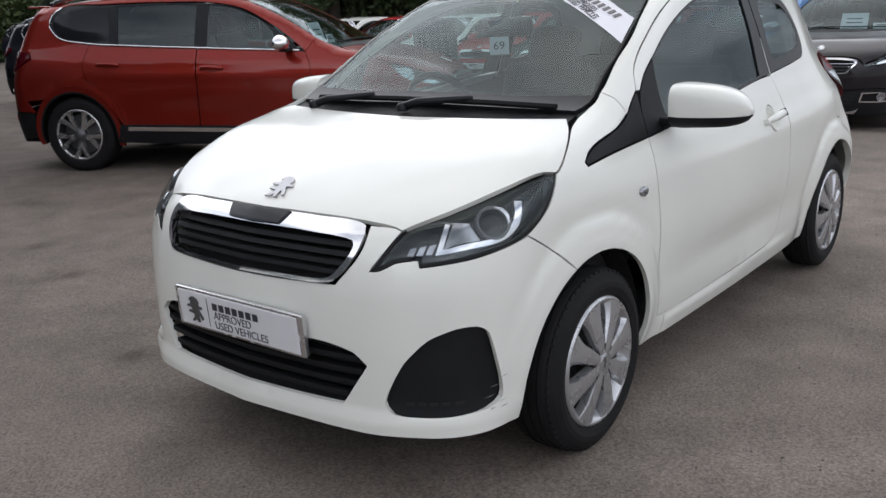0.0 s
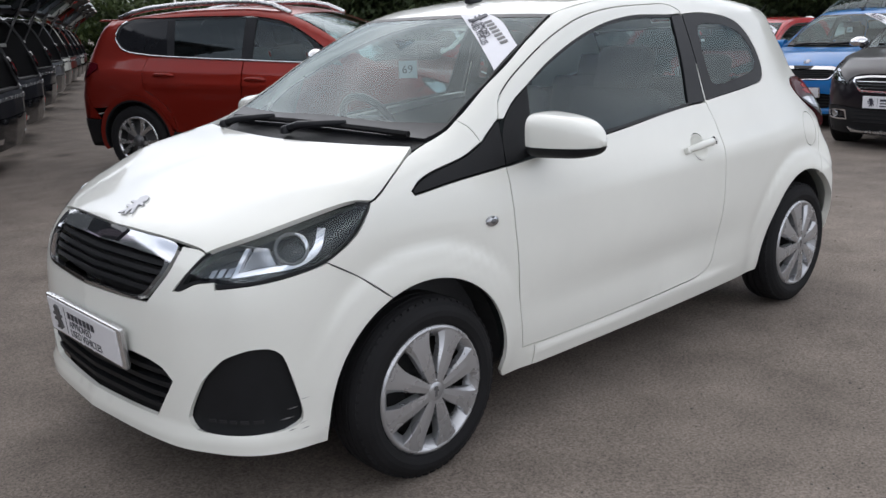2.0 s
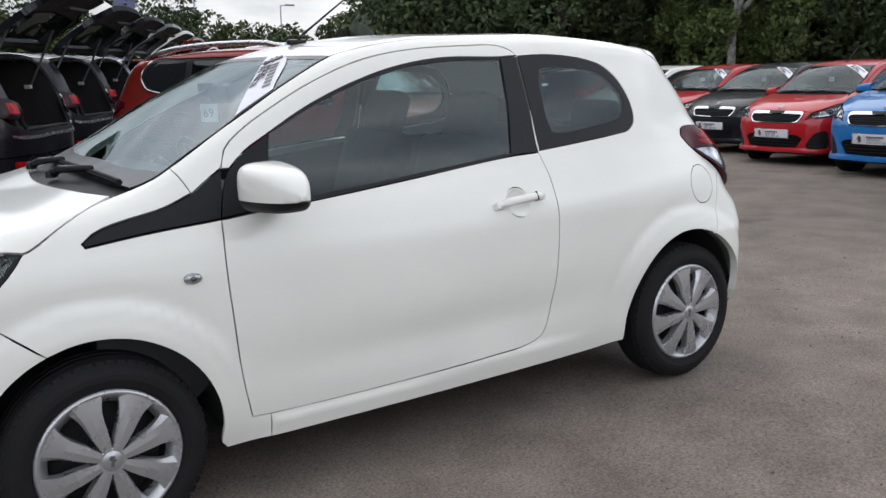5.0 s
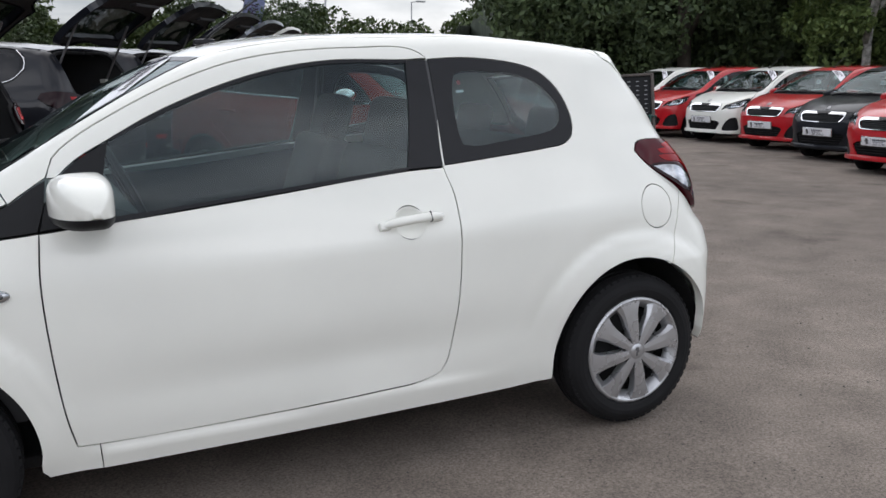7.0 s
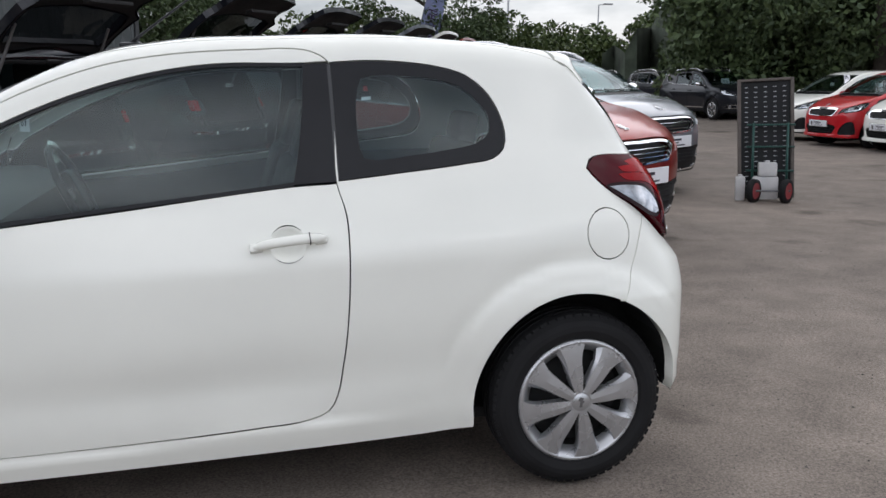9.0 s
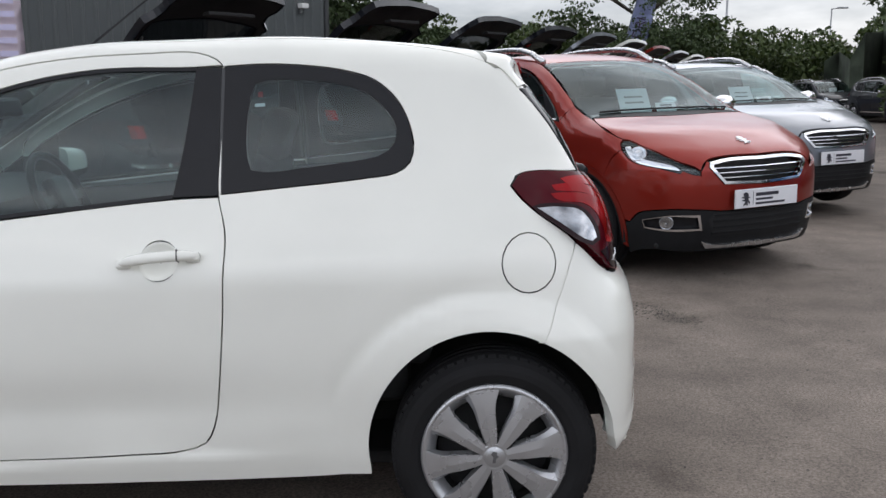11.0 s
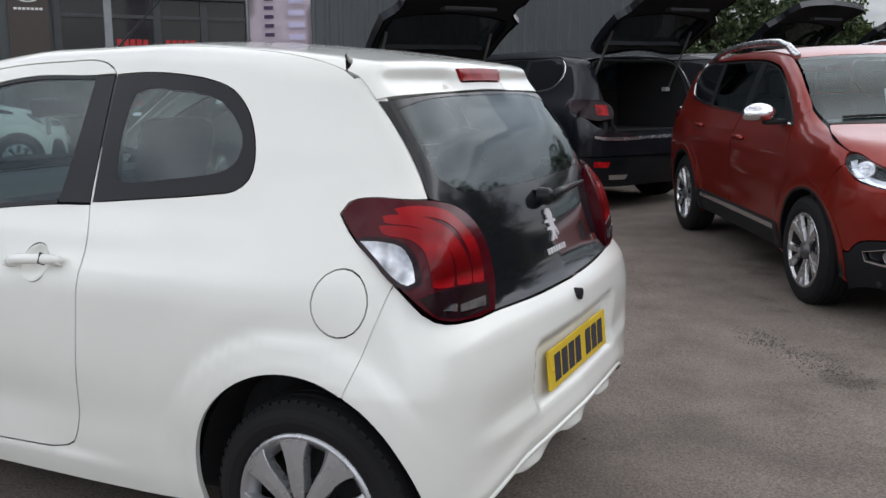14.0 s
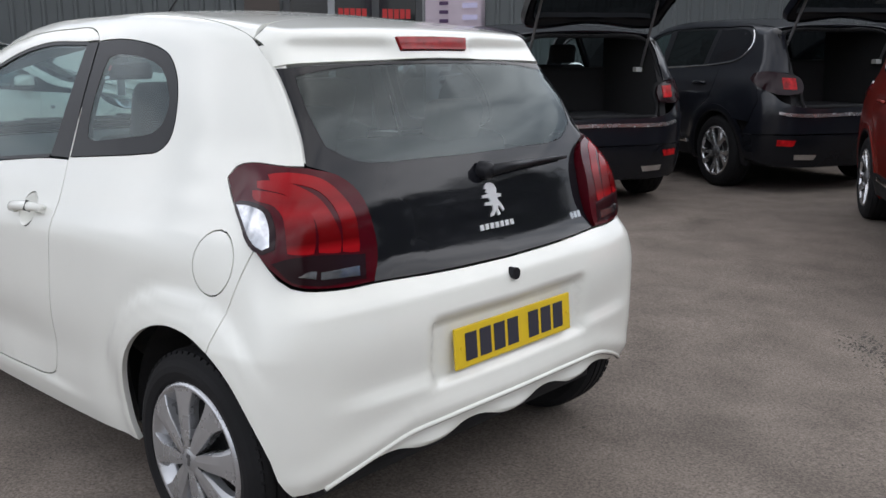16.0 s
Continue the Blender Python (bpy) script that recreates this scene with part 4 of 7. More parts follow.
    outer("mirror_sail", "side", [("s", 0.390, 0.915), ("s", 0.56, 0.930), ("s", 0.568, 1.04), ("s", 0.590, 1.142), ("s", 0.50, 1.093), ("s", 0.445, 1.046), ("s", 0.413, 0.99)], PLASTIC, grid=0.03, gap=0.001, off=0.001)
    outer("door_window", "side", [("s", 0.565, 0.934), ("s", 0.729, 0.946), ("s", 0.992, 0.968), ("s", 1.489, 1.011), ("s", 1.517, 1.153), ("s", 1.540, 1.347), ("s", 1.283, 1.349), ("s", 1.092, 1.325), ("s", 0.907, 1.276), ("s", 0.729, 1.209), ("s", 0.598, 1.146), ("s", 0.57, 1.04)], PANE, gap=-0.004, off=-0.006, thick=0, label="tinted door window, closed")
    outer("window_seal", "side", [("s", 0.565, 0.920), ("s", 0.729, 0.937), ("s", 0.992, 0.960), ("s", 1.489, 1.003), ("s", 1.489, 1.013), ("s", 0.992, 0.970), ("s", 0.729, 0.948), ("s", 0.565, 0.936)], TRIM, grid=0.05, gap=0, off=0.003, thick=0.01)
    outer("window_frame", "side", [("s", 1.540, 1.344), ("s", 1.283, 1.346), ("s", 1.092, 1.322), ("s", 0.907, 1.273), ("s", 0.729, 1.206), ("s", 0.600, 1.146), ("s", 0.592, 1.149), ("s", 0.729, 1.216), ("s", 0.907, 1.283), ("s", 1.092, 1.332), ("s", 1.283, 1.356), ("s", 1.546, 1.354)], TRIM, grid=0.05, gap=0, off=-0.002, thick=0.02)
    outer("pillar_trim", "side", [("s", 1.487, 1.006), ("s", 1.611, 1.008), ("s", 1.614, 1.18), ("s", 1.614, 1.352), ("s", 1.542, 1.351), ("s", 1.517, 1.153)], TRIM, grid=0.04, gap=0.0015, label="satin black door pillar")
    outer("pillar_backing", "side", [("s", 1.596, 1.012), ("s", 1.632, 1.014), ("s", 1.636, 1.18), ("s", 1.636, 1.350), ("s", 1.600, 1.350), ("s", 1.599, 1.18)], CABIN, off=-0.003, gap=0, thick=0, grid=0.04)
    clear = eased(sh.place([("s", 1.700, 1.312), ("s", 1.90, 1.304), ("s", 2.015, 1.276), ("s", 2.094, 1.196), ("s", 2.094, 1.135), ("s", 2.050, 1.100), ("s", 1.90, 1.082), ("s", 1.690, 1.064)]), 0.045)
    outer("quarter_frame", "side", quarter, TRIM, holes=[clear], gap=0.002, grid=0.035, label="black rim of the fixed rear side window")
    outer("window_label", "side", [("s", 1.708, 1.242), ("s", 1.736, 1.243), ("s", 1.736, 1.252), ("s", 1.708, 1.251)], PAPER, two=False, off=-0.004, gap=0, thick=0, label="small white label inside the glass")
    outer("window_label", "side", [("s", 1.716, 1.268), ("s", 1.729, 1.268), ("s", 1.729, 1.283), ("s", 1.716, 1.283)], BRAKE_RED, two=False, off=-0.004, gap=0, thick=0, label="small red label inside the glass")
    outer("quarter_window", "side", clear, PANE, gap=-0.003, off=-0.001, thick=0, label="fixed rear side window")
    screen = [("t", 0.150, 0.0), ("t", 0.150, 0.3), ("t", 0.17, 0.600)] + SCREEN_SIDE[1:] + [("t", 0.855, 0.25), ("t", 0.845, 0.0)]
    clear_w = [("t", 0.235, 0.0), ("t", 0.235, 0.35), ("t", 0.265, 0.602), ("t", 0.37, 0.586), ("t", 0.48, 0.579), ("t", 0.71, 0.541), ("t", 0.848, 0.497), ("t", 0.822, 0.25), ("t", 0.812, 0.0)]
    cw = [p for p in sh.place(clear_w)] + [p * [1, -1, 1] for p in sh.place(clear_w)[::-1][1:-1]]
    outer("windscreen_rim", "top", screen, TRIM, holes=[cw], two=False, whole=True, gap=0.002, label="black edge of the windscreen")
    outer("windscreen", "top", cw, PANE, two=False, gap=-0.003, off=-0.001, thick=0, label="raked windscreen glass")
    outer("cowl", "top", [("t", 0.020, 0.0), ("t", 0.025, 0.117), ("t", 0.066, 0.42), ("t", 0.108, 0.604), ("t", 0.17, 0.600), ("t", 0.150, 0.3), ("t", 0.150, 0.0)], PLASTIC, two=False, whole=True, grid=0.035, off=-0.012, gap=-0.004, label="black scuttle panel under the wipers")
    # grilles
    g_out = [("f", 0.0, 0.793), ("f", 0.20, 0.793), ("f", 0.402, 0.786), ("f", 0.410, 0.722), ("f", 0.354, 0.640), ("f", 0.11, 0.633), ("f", 0.0, 0.633)]
    g_in = [("f", 0.0, 0.757), ("f", 0.20, 0.756), ("f", 0.385, 0.748), ("f", 0.388, 0.718), ("f", 0.340, 0.652), ("f", 0.11, 0.646), ("f", 0.0, 0.646)]
    g_in_full = [p for p in sh.place(g_in)] + [p * [1, -1, 1] for p in sh.place(g_in)[::-1][1:-1]]
    g_out_full = [p for p in sh.place(g_out)] + [p * [1, -1, 1] for p in sh.place(g_out)[::-1][1:-1]]
    outer("grille_surround", "front", eased(np.array(g_out_full), 0.030), CHROME, holes=[eased(np.array(g_in_full), 0.026)], two=False, grid=0.03, step=0.015, off=0.006, gap=0.001, thick=0.02, label="chrome grille surround")
    outer("badge_panel", "front", [("f", 0.0, 0.792), ("f", 0.125, 0.792), ("f", 0.105, 0.762), ("f", 0.0, 0.760)], GLOSSY, two=False, whole=True, grid=0.03, off=0.011, gap=0, thick=0.01, label="smoked panel at the top of the grille")
    # dark sheet behind the grille, for the shade in its opening and corners
    outer("grille_back", "front", g_out, DARK, two=False, whole=True, off=-0.05, thick=0)
    for k in range(4):
        z = 0.668 + 0.024 * k
        w = 0.345 + 0.045 * min(1, k / 2.5)
        outer("grille_slat", "front", [("f", 0.0, z + 0.009), ("f", w, z + 0.009), ("f", w, z - 0.004), ("f", 0.0, z - 0.004)], PLASTIC, two=False, whole=True, grid=0.06, off=-0.012, gap=0, thick=0.025)
    outer("lower_grille_back", "front", lower, DARK, two=False, whole=True, off=-0.05, gap=-0.03, thick=0)
    for z, w in ((0.330, 0.385), (0.365, 0.41), (0.400, 0.43), (0.436, 0.42)):
        outer("lower_grille_slat", "front", [("f", 0.0, z + 0.010), ("f", w, z + 0.010), ("f", w, z - 0.004), ("f", 0.0, z - 0.004)], PLASTIC, two=False, whole=True, grid=0.06, off=-0.010, gap=0, thick=0.03)
    outer("fog_pocket", "front", pocket, PLASTIC, off=-0.020, gap=-0.012, thick=0, grid=0.04, label="black blanking panel in the bumper corner")
    for k in range(5):
        y = 0.545 + 0.028 * k
        outer("pocket_slot", "front", [("f", y, 0.312), ("f", y + 0.018, 0.313), ("f", y + 0.018, 0.322), ("f", y, 0.321)], DARK, off=-0.016, gap=0, thick=0.004)
    # headlamps
    lens = LAMP_TOP + [("s", -0.169, 0.855), ("s", -0.218, 0.804), ("s", -0.322, 0.744), ("s", -0.451, 0.716), ("f", 0.575, 0.692), ("f", 0.566, 0.711), ("f", 0.513, 0.702), ("f", 0.480, 0.683), ("f", 0.452, 0.679)]
    outer("headlamp_housing", "front", lens, GLOSSY, off=-0.045, gap=-0.004, thick=0, grid=0.03, step=0.02)
    outer("headlamp_rim", "front", lens, PLASTIC, holes=[[("t", -0.528, 0.515), ("t", -0.448, 0.585), ("t", -0.324, 0.652), ("t", -0.20, 0.700), ("s", -0.178, 0.862), ("s", -0.225, 0.812), ("s", -0.322, 0.756), ("s", -0.451, 0.729), ("f", 0.580, 0.708), ("f", 0.520, 0.715), ("f", 0.478, 0.697)]], grid=0.03, step=0.02, off=-0.001)
    outer("headlamp_lens", "front", lens, LENS, gap=0.010, thick=0, grid=0.03, step=0.02, label="clear headlamp lens")
    bezel = [("f", 0.600, 0.724), ("s", -0.48, 0.736), ("s", -0.38, 0.748), ("s", -0.330, 0.780), ("s", -0.298, 0.838), ("s", -0.318, 0.842), ("s", -0.347, 0.792), ("s", -0.387, 0.762), ("s", -0.48, 0.750), ("f", 0.612, 0.738), ("f", 0.600, 0.798), ("f", 0.588, 0.798)]
    outer("lamp_bezel", "front", bezel, CHROME, off=-0.014, gap=0, thick=0.014, grid=0.02, step=0.015, label="chrome lamp bezel")
    outer("inner_reflector", "front", [("f", 0.612, 0.740), ("s", -0.50, 0.752), ("s", -0.448, 0.757), ("s", -0.444, 0.806), ("s", -0.50, 0.816), ("f", 0.600, 0.806)], CLEAR_LENS, off=-0.026, gap=0, thick=0.010, grid=0.02, step=0.015, label="silver dipped-beam reflector")
    for s in (-1, 1):
        m = on_skin(sh, ("s", -0.402, 0.797), s, -0.022)
        r = 0.040
        v, f = lathe([(r * 1.10, 0.03), (r * 1.10, -0.002), (r * 0.94, 0.000), (r * 0.93, 0.010), (r * 0.80, 0.006), (r * 0.45, -0.006), (0.001, -0.010)], 32)
        link("projector_lens", v, f, GLOSSY, car, smooth=True, at=m)
        v, f = lathe([(r * 1.16, 0.02), (r * 1.17, -0.006), (r * 1.09, -0.009), (r * 0.96, -0.001)], 32)
        link("lamp_ring", v, f, STEEL, car, smooth=True, at=m)
        # highlight on the dull ring, shaped as a chrome crescent
        v, f = tube([(r * 1.02 * math.cos(a), -0.008, r * 1.02 * math.sin(a)) for a in np.linspace(-0.25, 1.35, 14)], [0.002 + 0.006 * math.sin(math.pi * k / 13) for k in range(14)], 6)
        link("ring_gleam", v, f, CHROME, car, smooth=True, at=m)
    for k in range(3):
        y = 0.530 + 0.022 * k
        outer("daylight_lens", "front", [("f", y, 0.724 + 0.002 * k), ("f", y + 0.016, 0.725 + 0.002 * k), ("f", y + 0.017, 0.748 + 0.004 * k), ("f", y + 0.002, 0.744 + 0.004 * k)], CLEAR_LENS, off=-0.024, gap=0, thick=0.008, grid=0.02)
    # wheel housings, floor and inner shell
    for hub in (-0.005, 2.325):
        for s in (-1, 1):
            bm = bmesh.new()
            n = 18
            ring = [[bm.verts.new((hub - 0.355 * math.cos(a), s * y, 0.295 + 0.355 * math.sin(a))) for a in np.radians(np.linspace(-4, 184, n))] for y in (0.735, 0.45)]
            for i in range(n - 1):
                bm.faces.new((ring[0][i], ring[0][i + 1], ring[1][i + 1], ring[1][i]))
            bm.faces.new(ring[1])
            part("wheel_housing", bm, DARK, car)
    inner = [("s", 0.37, 0.225), ("s", 1.96, 0.235), ("s", 1.955, 0.40), ("s", 2.02, 0.56), ("s", 2.15, 0.665), ("s", 2.35, 0.69), ("s", 2.46, 0.80), ("s", 2.38, 1.0), ("s", 1.60, 1.0), ("s", 0.99, 0.945), ("s", 0.45, 0.905), ("s", 0.30, 0.86), ("s", 0.30, 0.60), ("s", 0.37, 0.45)]
    outer("inner_shell", "side", inner, CABIN, off=-0.045, thick=0, grid=0.08)
    outer("roof_lining", "top", [("t", 0.90, 0.0), ("t", 0.93, 0.47), ("t", 1.5, 0.50), ("t", 2.2, 0.49), ("t", 2.33, 0.4), ("t", 2.34, 0.0)], LINING, two=False, whole=True, off=-0.035, thick=0, grid=0.1)
    bm = bmesh.new()
    box(bm, -0.52, 2.62, -0.62, 0.62, 0.195, 0.235, 0.015)
    part("floor_pan", bm, DARK, car)
    bm = bmesh.new()
    box(bm, -0.50, -0.02, -0.43, 0.43, 0.23, 0.66, 0.05)
    part("engine_bay", bm, DARK, car)
    # cabin
    bm = bmesh.new()
    for pts in [[(0.22, 0.985), (0.52, 0.985), (0.66, 0.93), (0.66, 0.80), (0.55, 0.55), (0.30, 0.35), (0.02, 0.35), (0.02, 0.90)]]:
        vs = prism(bm, pts, 1.30, pose(0, 0.65, 0), 0.02)
    part("dashboard", bm, CABIN, car, smooth=30)
    for y in (-0.33, 0.33):
        seat = new("front_seat")
        seat.parent = car
        seat.matrix_basis = pose(1.12, y, 0)
        bm = bmesh.new()
        box(bm, -0.28, 0.26, -0.24, 0.24, 0.34, 0.52, 0.06, segments=3)
        part("seat_base", bm, FABRIC, seat, smooth=60)
        bm = bmesh.new()
        box(bm, -0.07, 0.06, -0.235, 0.235, 0, 0.62, 0.055, pose(0.24, 0, 0.46, 0, 18, 0), 3)
        part("seat_back", bm, FABRIC, seat, smooth=60)
        bm = bmesh.new()
        box(bm, -0.05, 0.05, -0.13, 0.13, 0.60, 0.80, 0.045, pose(0.24, 0, 0.46, 0, 18, 0), 3)
        part("headrest", bm, FABRIC, seat, smooth=60)
    bench = new("rear_bench")
    bench.parent = car
    bm = bmesh.new()
    box(bm, 1.62, 2.10, -0.58, 0.58, 0.36, 0.54, 0.06, segments=3)
    part("seat_base", bm, FABRIC, bench, smooth=60)
    bm = bmesh.new()
    box(bm, -0.07, 0.06, -0.58, 0.58, 0, 0.58, 0.05, pose(2.10, 0, 0.48, 0, 14, 0), 3)
    part("seat_back", bm, FABRIC, bench, smooth=60)
    for y in (-0.32, 0.32):
        bm = bmesh.new()
        box(bm, -0.04, 0.04, -0.12, 0.12, 0.56, 0.70, 0.035, pose(2.10, y, 0.48, 0, 14, 0), 3)
        part("headrest", bm, FABRIC, bench, smooth=60)
    bm = bmesh.new()
    box(bm, 2.16, 2.52, -0.56, 0.56, 0.955, 0.975, 0.006)
    part("parcel_shelf", bm, CABIN, car)
    pts = [(0.185 * math.cos(a), 0.185 * math.sin(a), 0) for a in np.linspace(0, 2 * math.pi, 37)]
    steer = new("steering_wheel")
    steer.parent = car
    steer.matrix_basis = pose(0.72, 0.34, 0.90, 0, 66, 0)
    v, f = tube(pts, 0.016, 8)
    link("wheel_rim", v, f, TRIM, steer, smooth=True)
    bm = bmesh.new()
    box(bm, -0.09, 0.09, -0.075, 0.075, -0.02, 0.025, 0.02)
    box(bm, -0.02, 0.02, -0.18, 0.18, -0.008, 0.008, 0.004)
    part("wheel_boss", bm, TRIM, steer)
    bm = bmesh.new()
    box(bm, -0.025, 0.015, -0.11, 0.11, -0.035, 0.035, 0.015, pose(0.70, 0.0, 1.255, 0, -12, 0))
    part("rear_view_mirror", bm, TRIM, car)
    # mirrors
    for s in (-1, 1):
        mir = new("door_mirror")
        mir.parent = car
        mir.matrix_basis = pose(0, 0, 0) @ Matrix.Diagonal((1, -s, 1, 1))
        # shaped by slices from the stalk out
        def pod(x0, x1, zlo, zhi, name, mat, lbl="", low=None):
            ns, nk = 14, 28
            vs, fs = [], []
            for i in range(ns):
                t = i / (ns - 1)
                t = math.sin(0.5 * math.pi * t)
                y = -0.790 - 0.238 * t
                cz = 1.004 - 0.016 * t**3
                sx = 0.100 * max(0.02, 1 - t**3.2) ** 0.55 * min(1, 0.84 + 1.0 * t)
                sz = 0.074 * max(0.02, 1 - 0.36 * t - 0.64 * t**6) ** 0.6 * min(1, 0.93 + 0.8 * t)
                cx = 0.508 + 0.015 * t
                for k in range(nk):
                    a = 2 * math.pi * k / nk
                    c, sn = math.cos(a), math.sin(a)
                    px = cx + sx * math.copysign(abs(c) ** 0.55, c) * (0.62 if c > 0 else 1.0)
                    pz = cz + sz * math.copysign(abs(sn) ** 0.55, sn)
                    pz = max(min(pz, zhi), zlo) if low is None else max(min(pz, low(t) if zhi < 1 else 9), low(t) if zlo > 0.9 else zlo)
                    vs.append((px, y, pz))
            for i in range(ns - 1):
                fs += [(i * nk + k, i * nk + (k + 1) % nk, (i + 1) * nk + (k + 1) % nk, (i + 1) * nk + k) for k in range(nk)]
            fs += [tuple(range(nk))[::-1], tuple(range((ns - 1) * nk, ns * nk))]
            bm = bmesh.new()
            vv = [bm.verts.new(q) for q in vs]
            for q in fs:
                try:
                    bm.faces.new([vv[i] for i in q])
                except ValueError:
                    pass
            bmesh.ops.remove_doubles(bm, verts=bm.verts, dist=0.0008)
            return part(name, bm, mat, mir, lbl, smooth=50)
        line = lambda t: 0.972 + 0.004 * t
        S.append(pod(0, 0, 0.95, 1.2, "mirror_shell", body_paint, "white mirror shell", line))
        pod(0, 0, 0.5, 0.99, "mirror_base", PLASTIC, "", line)
        bm = bmesh.new()
        box(bm, 0.552, 0.563, -0.935, -0.825, 0.972, 1.045, 0.004)
        part("mirror_glass", bm, CHROME, mir)
        bm = bmesh.new()
        box(bm, 0.50, 0.575, -0.83, -0.715, 0.928, 0.958, 0.010)
        part("mirror_arm", bm, PLASTIC, mir)
    # handles, repeaters, scuffs
    for s in (-1, 1):
        m = on_skin(sh, ("s", 1.465, 0.846), s, 0.0)
        if s > 0:
            m = m @ Matrix.Diagonal((-1, 1, 1, 1))
        h = new("door_handle")
        h.parent = car
        h.matrix_basis = m @ pose(0, 0, 0, 0, -4.5, 0)
        ns = 12
        vs, fs = [], []
        for i in range(ns + 1):
            t = i / ns
            x = -0.108 + 0.216 * t
            bow = 0.012 + 0.024 * (1 - abs(2 * t - 1) ** 3)
            hh = 0.0155 * (1 - 0.55 * abs(2 * t - 1) ** 6)
            for k in range(8):
                a = 2 * math.pi * k / 8
                vs.append((x, -bow + 0.010 * math.cos(a), hh * math.sin(a)))
        for i in range(ns):
            fs += [(i * 8 + k, i * 8 + (k + 1) % 8, (i + 1) * 8 + (k + 1) % 8, (i + 1) * 8 + k) for k in range(8)]
        fs += [tuple(range(8)), tuple(range(ns * 8, ns * 8 + 8))]
        S.append(link("grip", vs, fs, body_paint, h, smooth=True))
        bm = bmesh.new()
        box(bm, 0.054, 0.0565, -0.0435, -0.020, -0.0158, 0.0158, 0.0008)
        part("handle_gap", bm, DARK, h)
        for x in (-0.096, 0.088):
            bm = bmesh.new()
            box(bm, x - 0.018, x + 0.018, -0.022, 0.006, -0.013, 0.013, 0.006)
            S.append(part("handle_foot", bm, body_paint, h))
        v, f = lathe([(0.0545, 0.0004), (0.051, 0.001), (0.046, 0.006), (0.036, 0.013), (0.020, 0.017), (0.001, 0.018)], 32)
        S.append(link("handle_dish", v, f, body_paint, h, smooth=True, at=pose(-0.005, 0.0, 0.0)))
        m = on_skin(sh, ("s", 0.274, 0.758), s, 0.001)
        v, f = lathe([(0.026, 0.004), (0.026, -0.004), (0.021, -0.007), (0.001, -0.009)], 28)
        r = link("side_repeater", v, f, CLEAR_LENS, car, "small oval side indicator", smooth=True, at=m @ Matrix.Diagonal((1, 1, 0.62, 1)))
        v, f = lathe([(0.011, -0.006), (0.009, -0.012), (0.001, -0.013)], 16)
        link("repeater_bulb", v, f, STEEL, car, smooth=True, at=m @ Matrix.Diagonal((1, 1, 0.7, 1)))
    # wipers and aerial
    for x0, y0, y1, k in ((0.105, 0.10, -0.54, 0), (0.095, 0.50, -0.06, 1)):
        w = new("windscreen_wiper")
        w.parent = car
        ax, ay = (0.075, 0.02) if k == 0 else (0.085, 0.46)
        za = float(sh.out("top", [(ax, ay)])[0][2])
        tip = np.array([[0.155, (y0 + y1) / 2]])
        zt = sh.out("top", tip)[0]
        v, f = tube([(ax, ay, za + 0.012), (ax + 0.02, ay - 0.05, za + 0.030), (zt[0], zt[1], zt[2] + 0.024)], [0.016, 0.014, 0.009], 8)
        link("wiper_arm", v, f, TRIM, w, smooth=True)
        ys = np.linspace(y0, y1, 9)
        zz = sh.out("top", [(0.150 + 0.03 * abs(q) ** 2, q) for q in ys])
        v, f = tube([(p[0], p[1], p[2] + 0.013) for p in zz], 0.0105, 6)
        link("wiper_blade", v, f, RUBBER, w)
        v, f = lathe([(0.020, 0.0), (0.020, -0.018), (0.014, -0.026), (0.001, -0.028)], 20)
        link("wiper_pivot", v, f, TRIM, w, smooth=True, at=pose(ax, ay, za, -90, 0, 0))
    aer = new("roof_aerial")
    aer.parent = car
    zr = float(sh.out("top", [(1.0, 0.0)])[0][2])
    v, f = tube([(1.0, 0, zr + 0.01), (1.03, 0, zr + 0.035), (1.32, 0, zr + 0.24)], [0.007, 0.005, 0.0025], 8)
    link("mast", v, f, TRIM, aer, smooth=True)
    bm = bmesh.new()
    box(bm, 0.965, 1.04, -0.018, 0.018, zr - 0.004, zr + 0.018, 0.010)
    part("aerial_base", bm, TRIM, aer)
    rw = new("rear_wiper")
    rw.parent = car
    p0, p1 = sh.place([("r", 0.01, 0.985), ("r", -0.40, 0.988)])
    v, f = lathe([(0.026, 0.0), (0.025, -0.03), (0.016, -0.042), (0.001, -0.043)], 20)
    link("wiper_pivot", v, f, TRIM, rw, smooth=True, at=Matrix.Translation(p0) @ pose(0, 0, 0, 0, 0, 90))
    v, f = tube([p0 + [0.035, 0, 0.0], p0 * 0.7 + p1 * 0.3 + [0.035, 0, 0.004], p1 + [0.018, 0, 0.0]], [0.017, 0.013, 0.006], 8)
    link("wiper_arm", v, f, TRIM, rw, smooth=True)
    # badges
    mb = on_skin(sh, ("t", -0.51, 0.001), lift=0.001)
    lion(car, mb, 0.100, BADGE_DULL, "bonnet_emblem")
    mb = on_skin(sh, ("r", 0.0, 0.902), lift=0.001)
    lion(car, mb, 0.095, BADGE, "rear_emblem")
    bars(car, on_skin(sh, ("r", 0.0, 0.832), lift=0.001), [(-0.075 + 0.022 * k, -0.060 + 0.022 * k, -0.008, 0.008) for k in range(7)], BADGE, 0.003, "badge_bar")
    bars(car, on_skin(sh, ("r", -0.40, 0.808), lift=0.001), [(-0.035 + 0.022 * k, -0.018 + 0.022 * k, -0.010, 0.010) for k in range(3)], CHROME, 0.003, "badge_bar")
    # number plates
    m = pose(-0.716, 0, 0.490, 4, 0, -90)
    pl = new("front_plate")
    pl.parent = car
    pl.matrix_basis = m
    bm = bmesh.new()
    box(bm, -0.279, 0.279, -0.008, 0.012, -0.063, 0.063, 0.006)
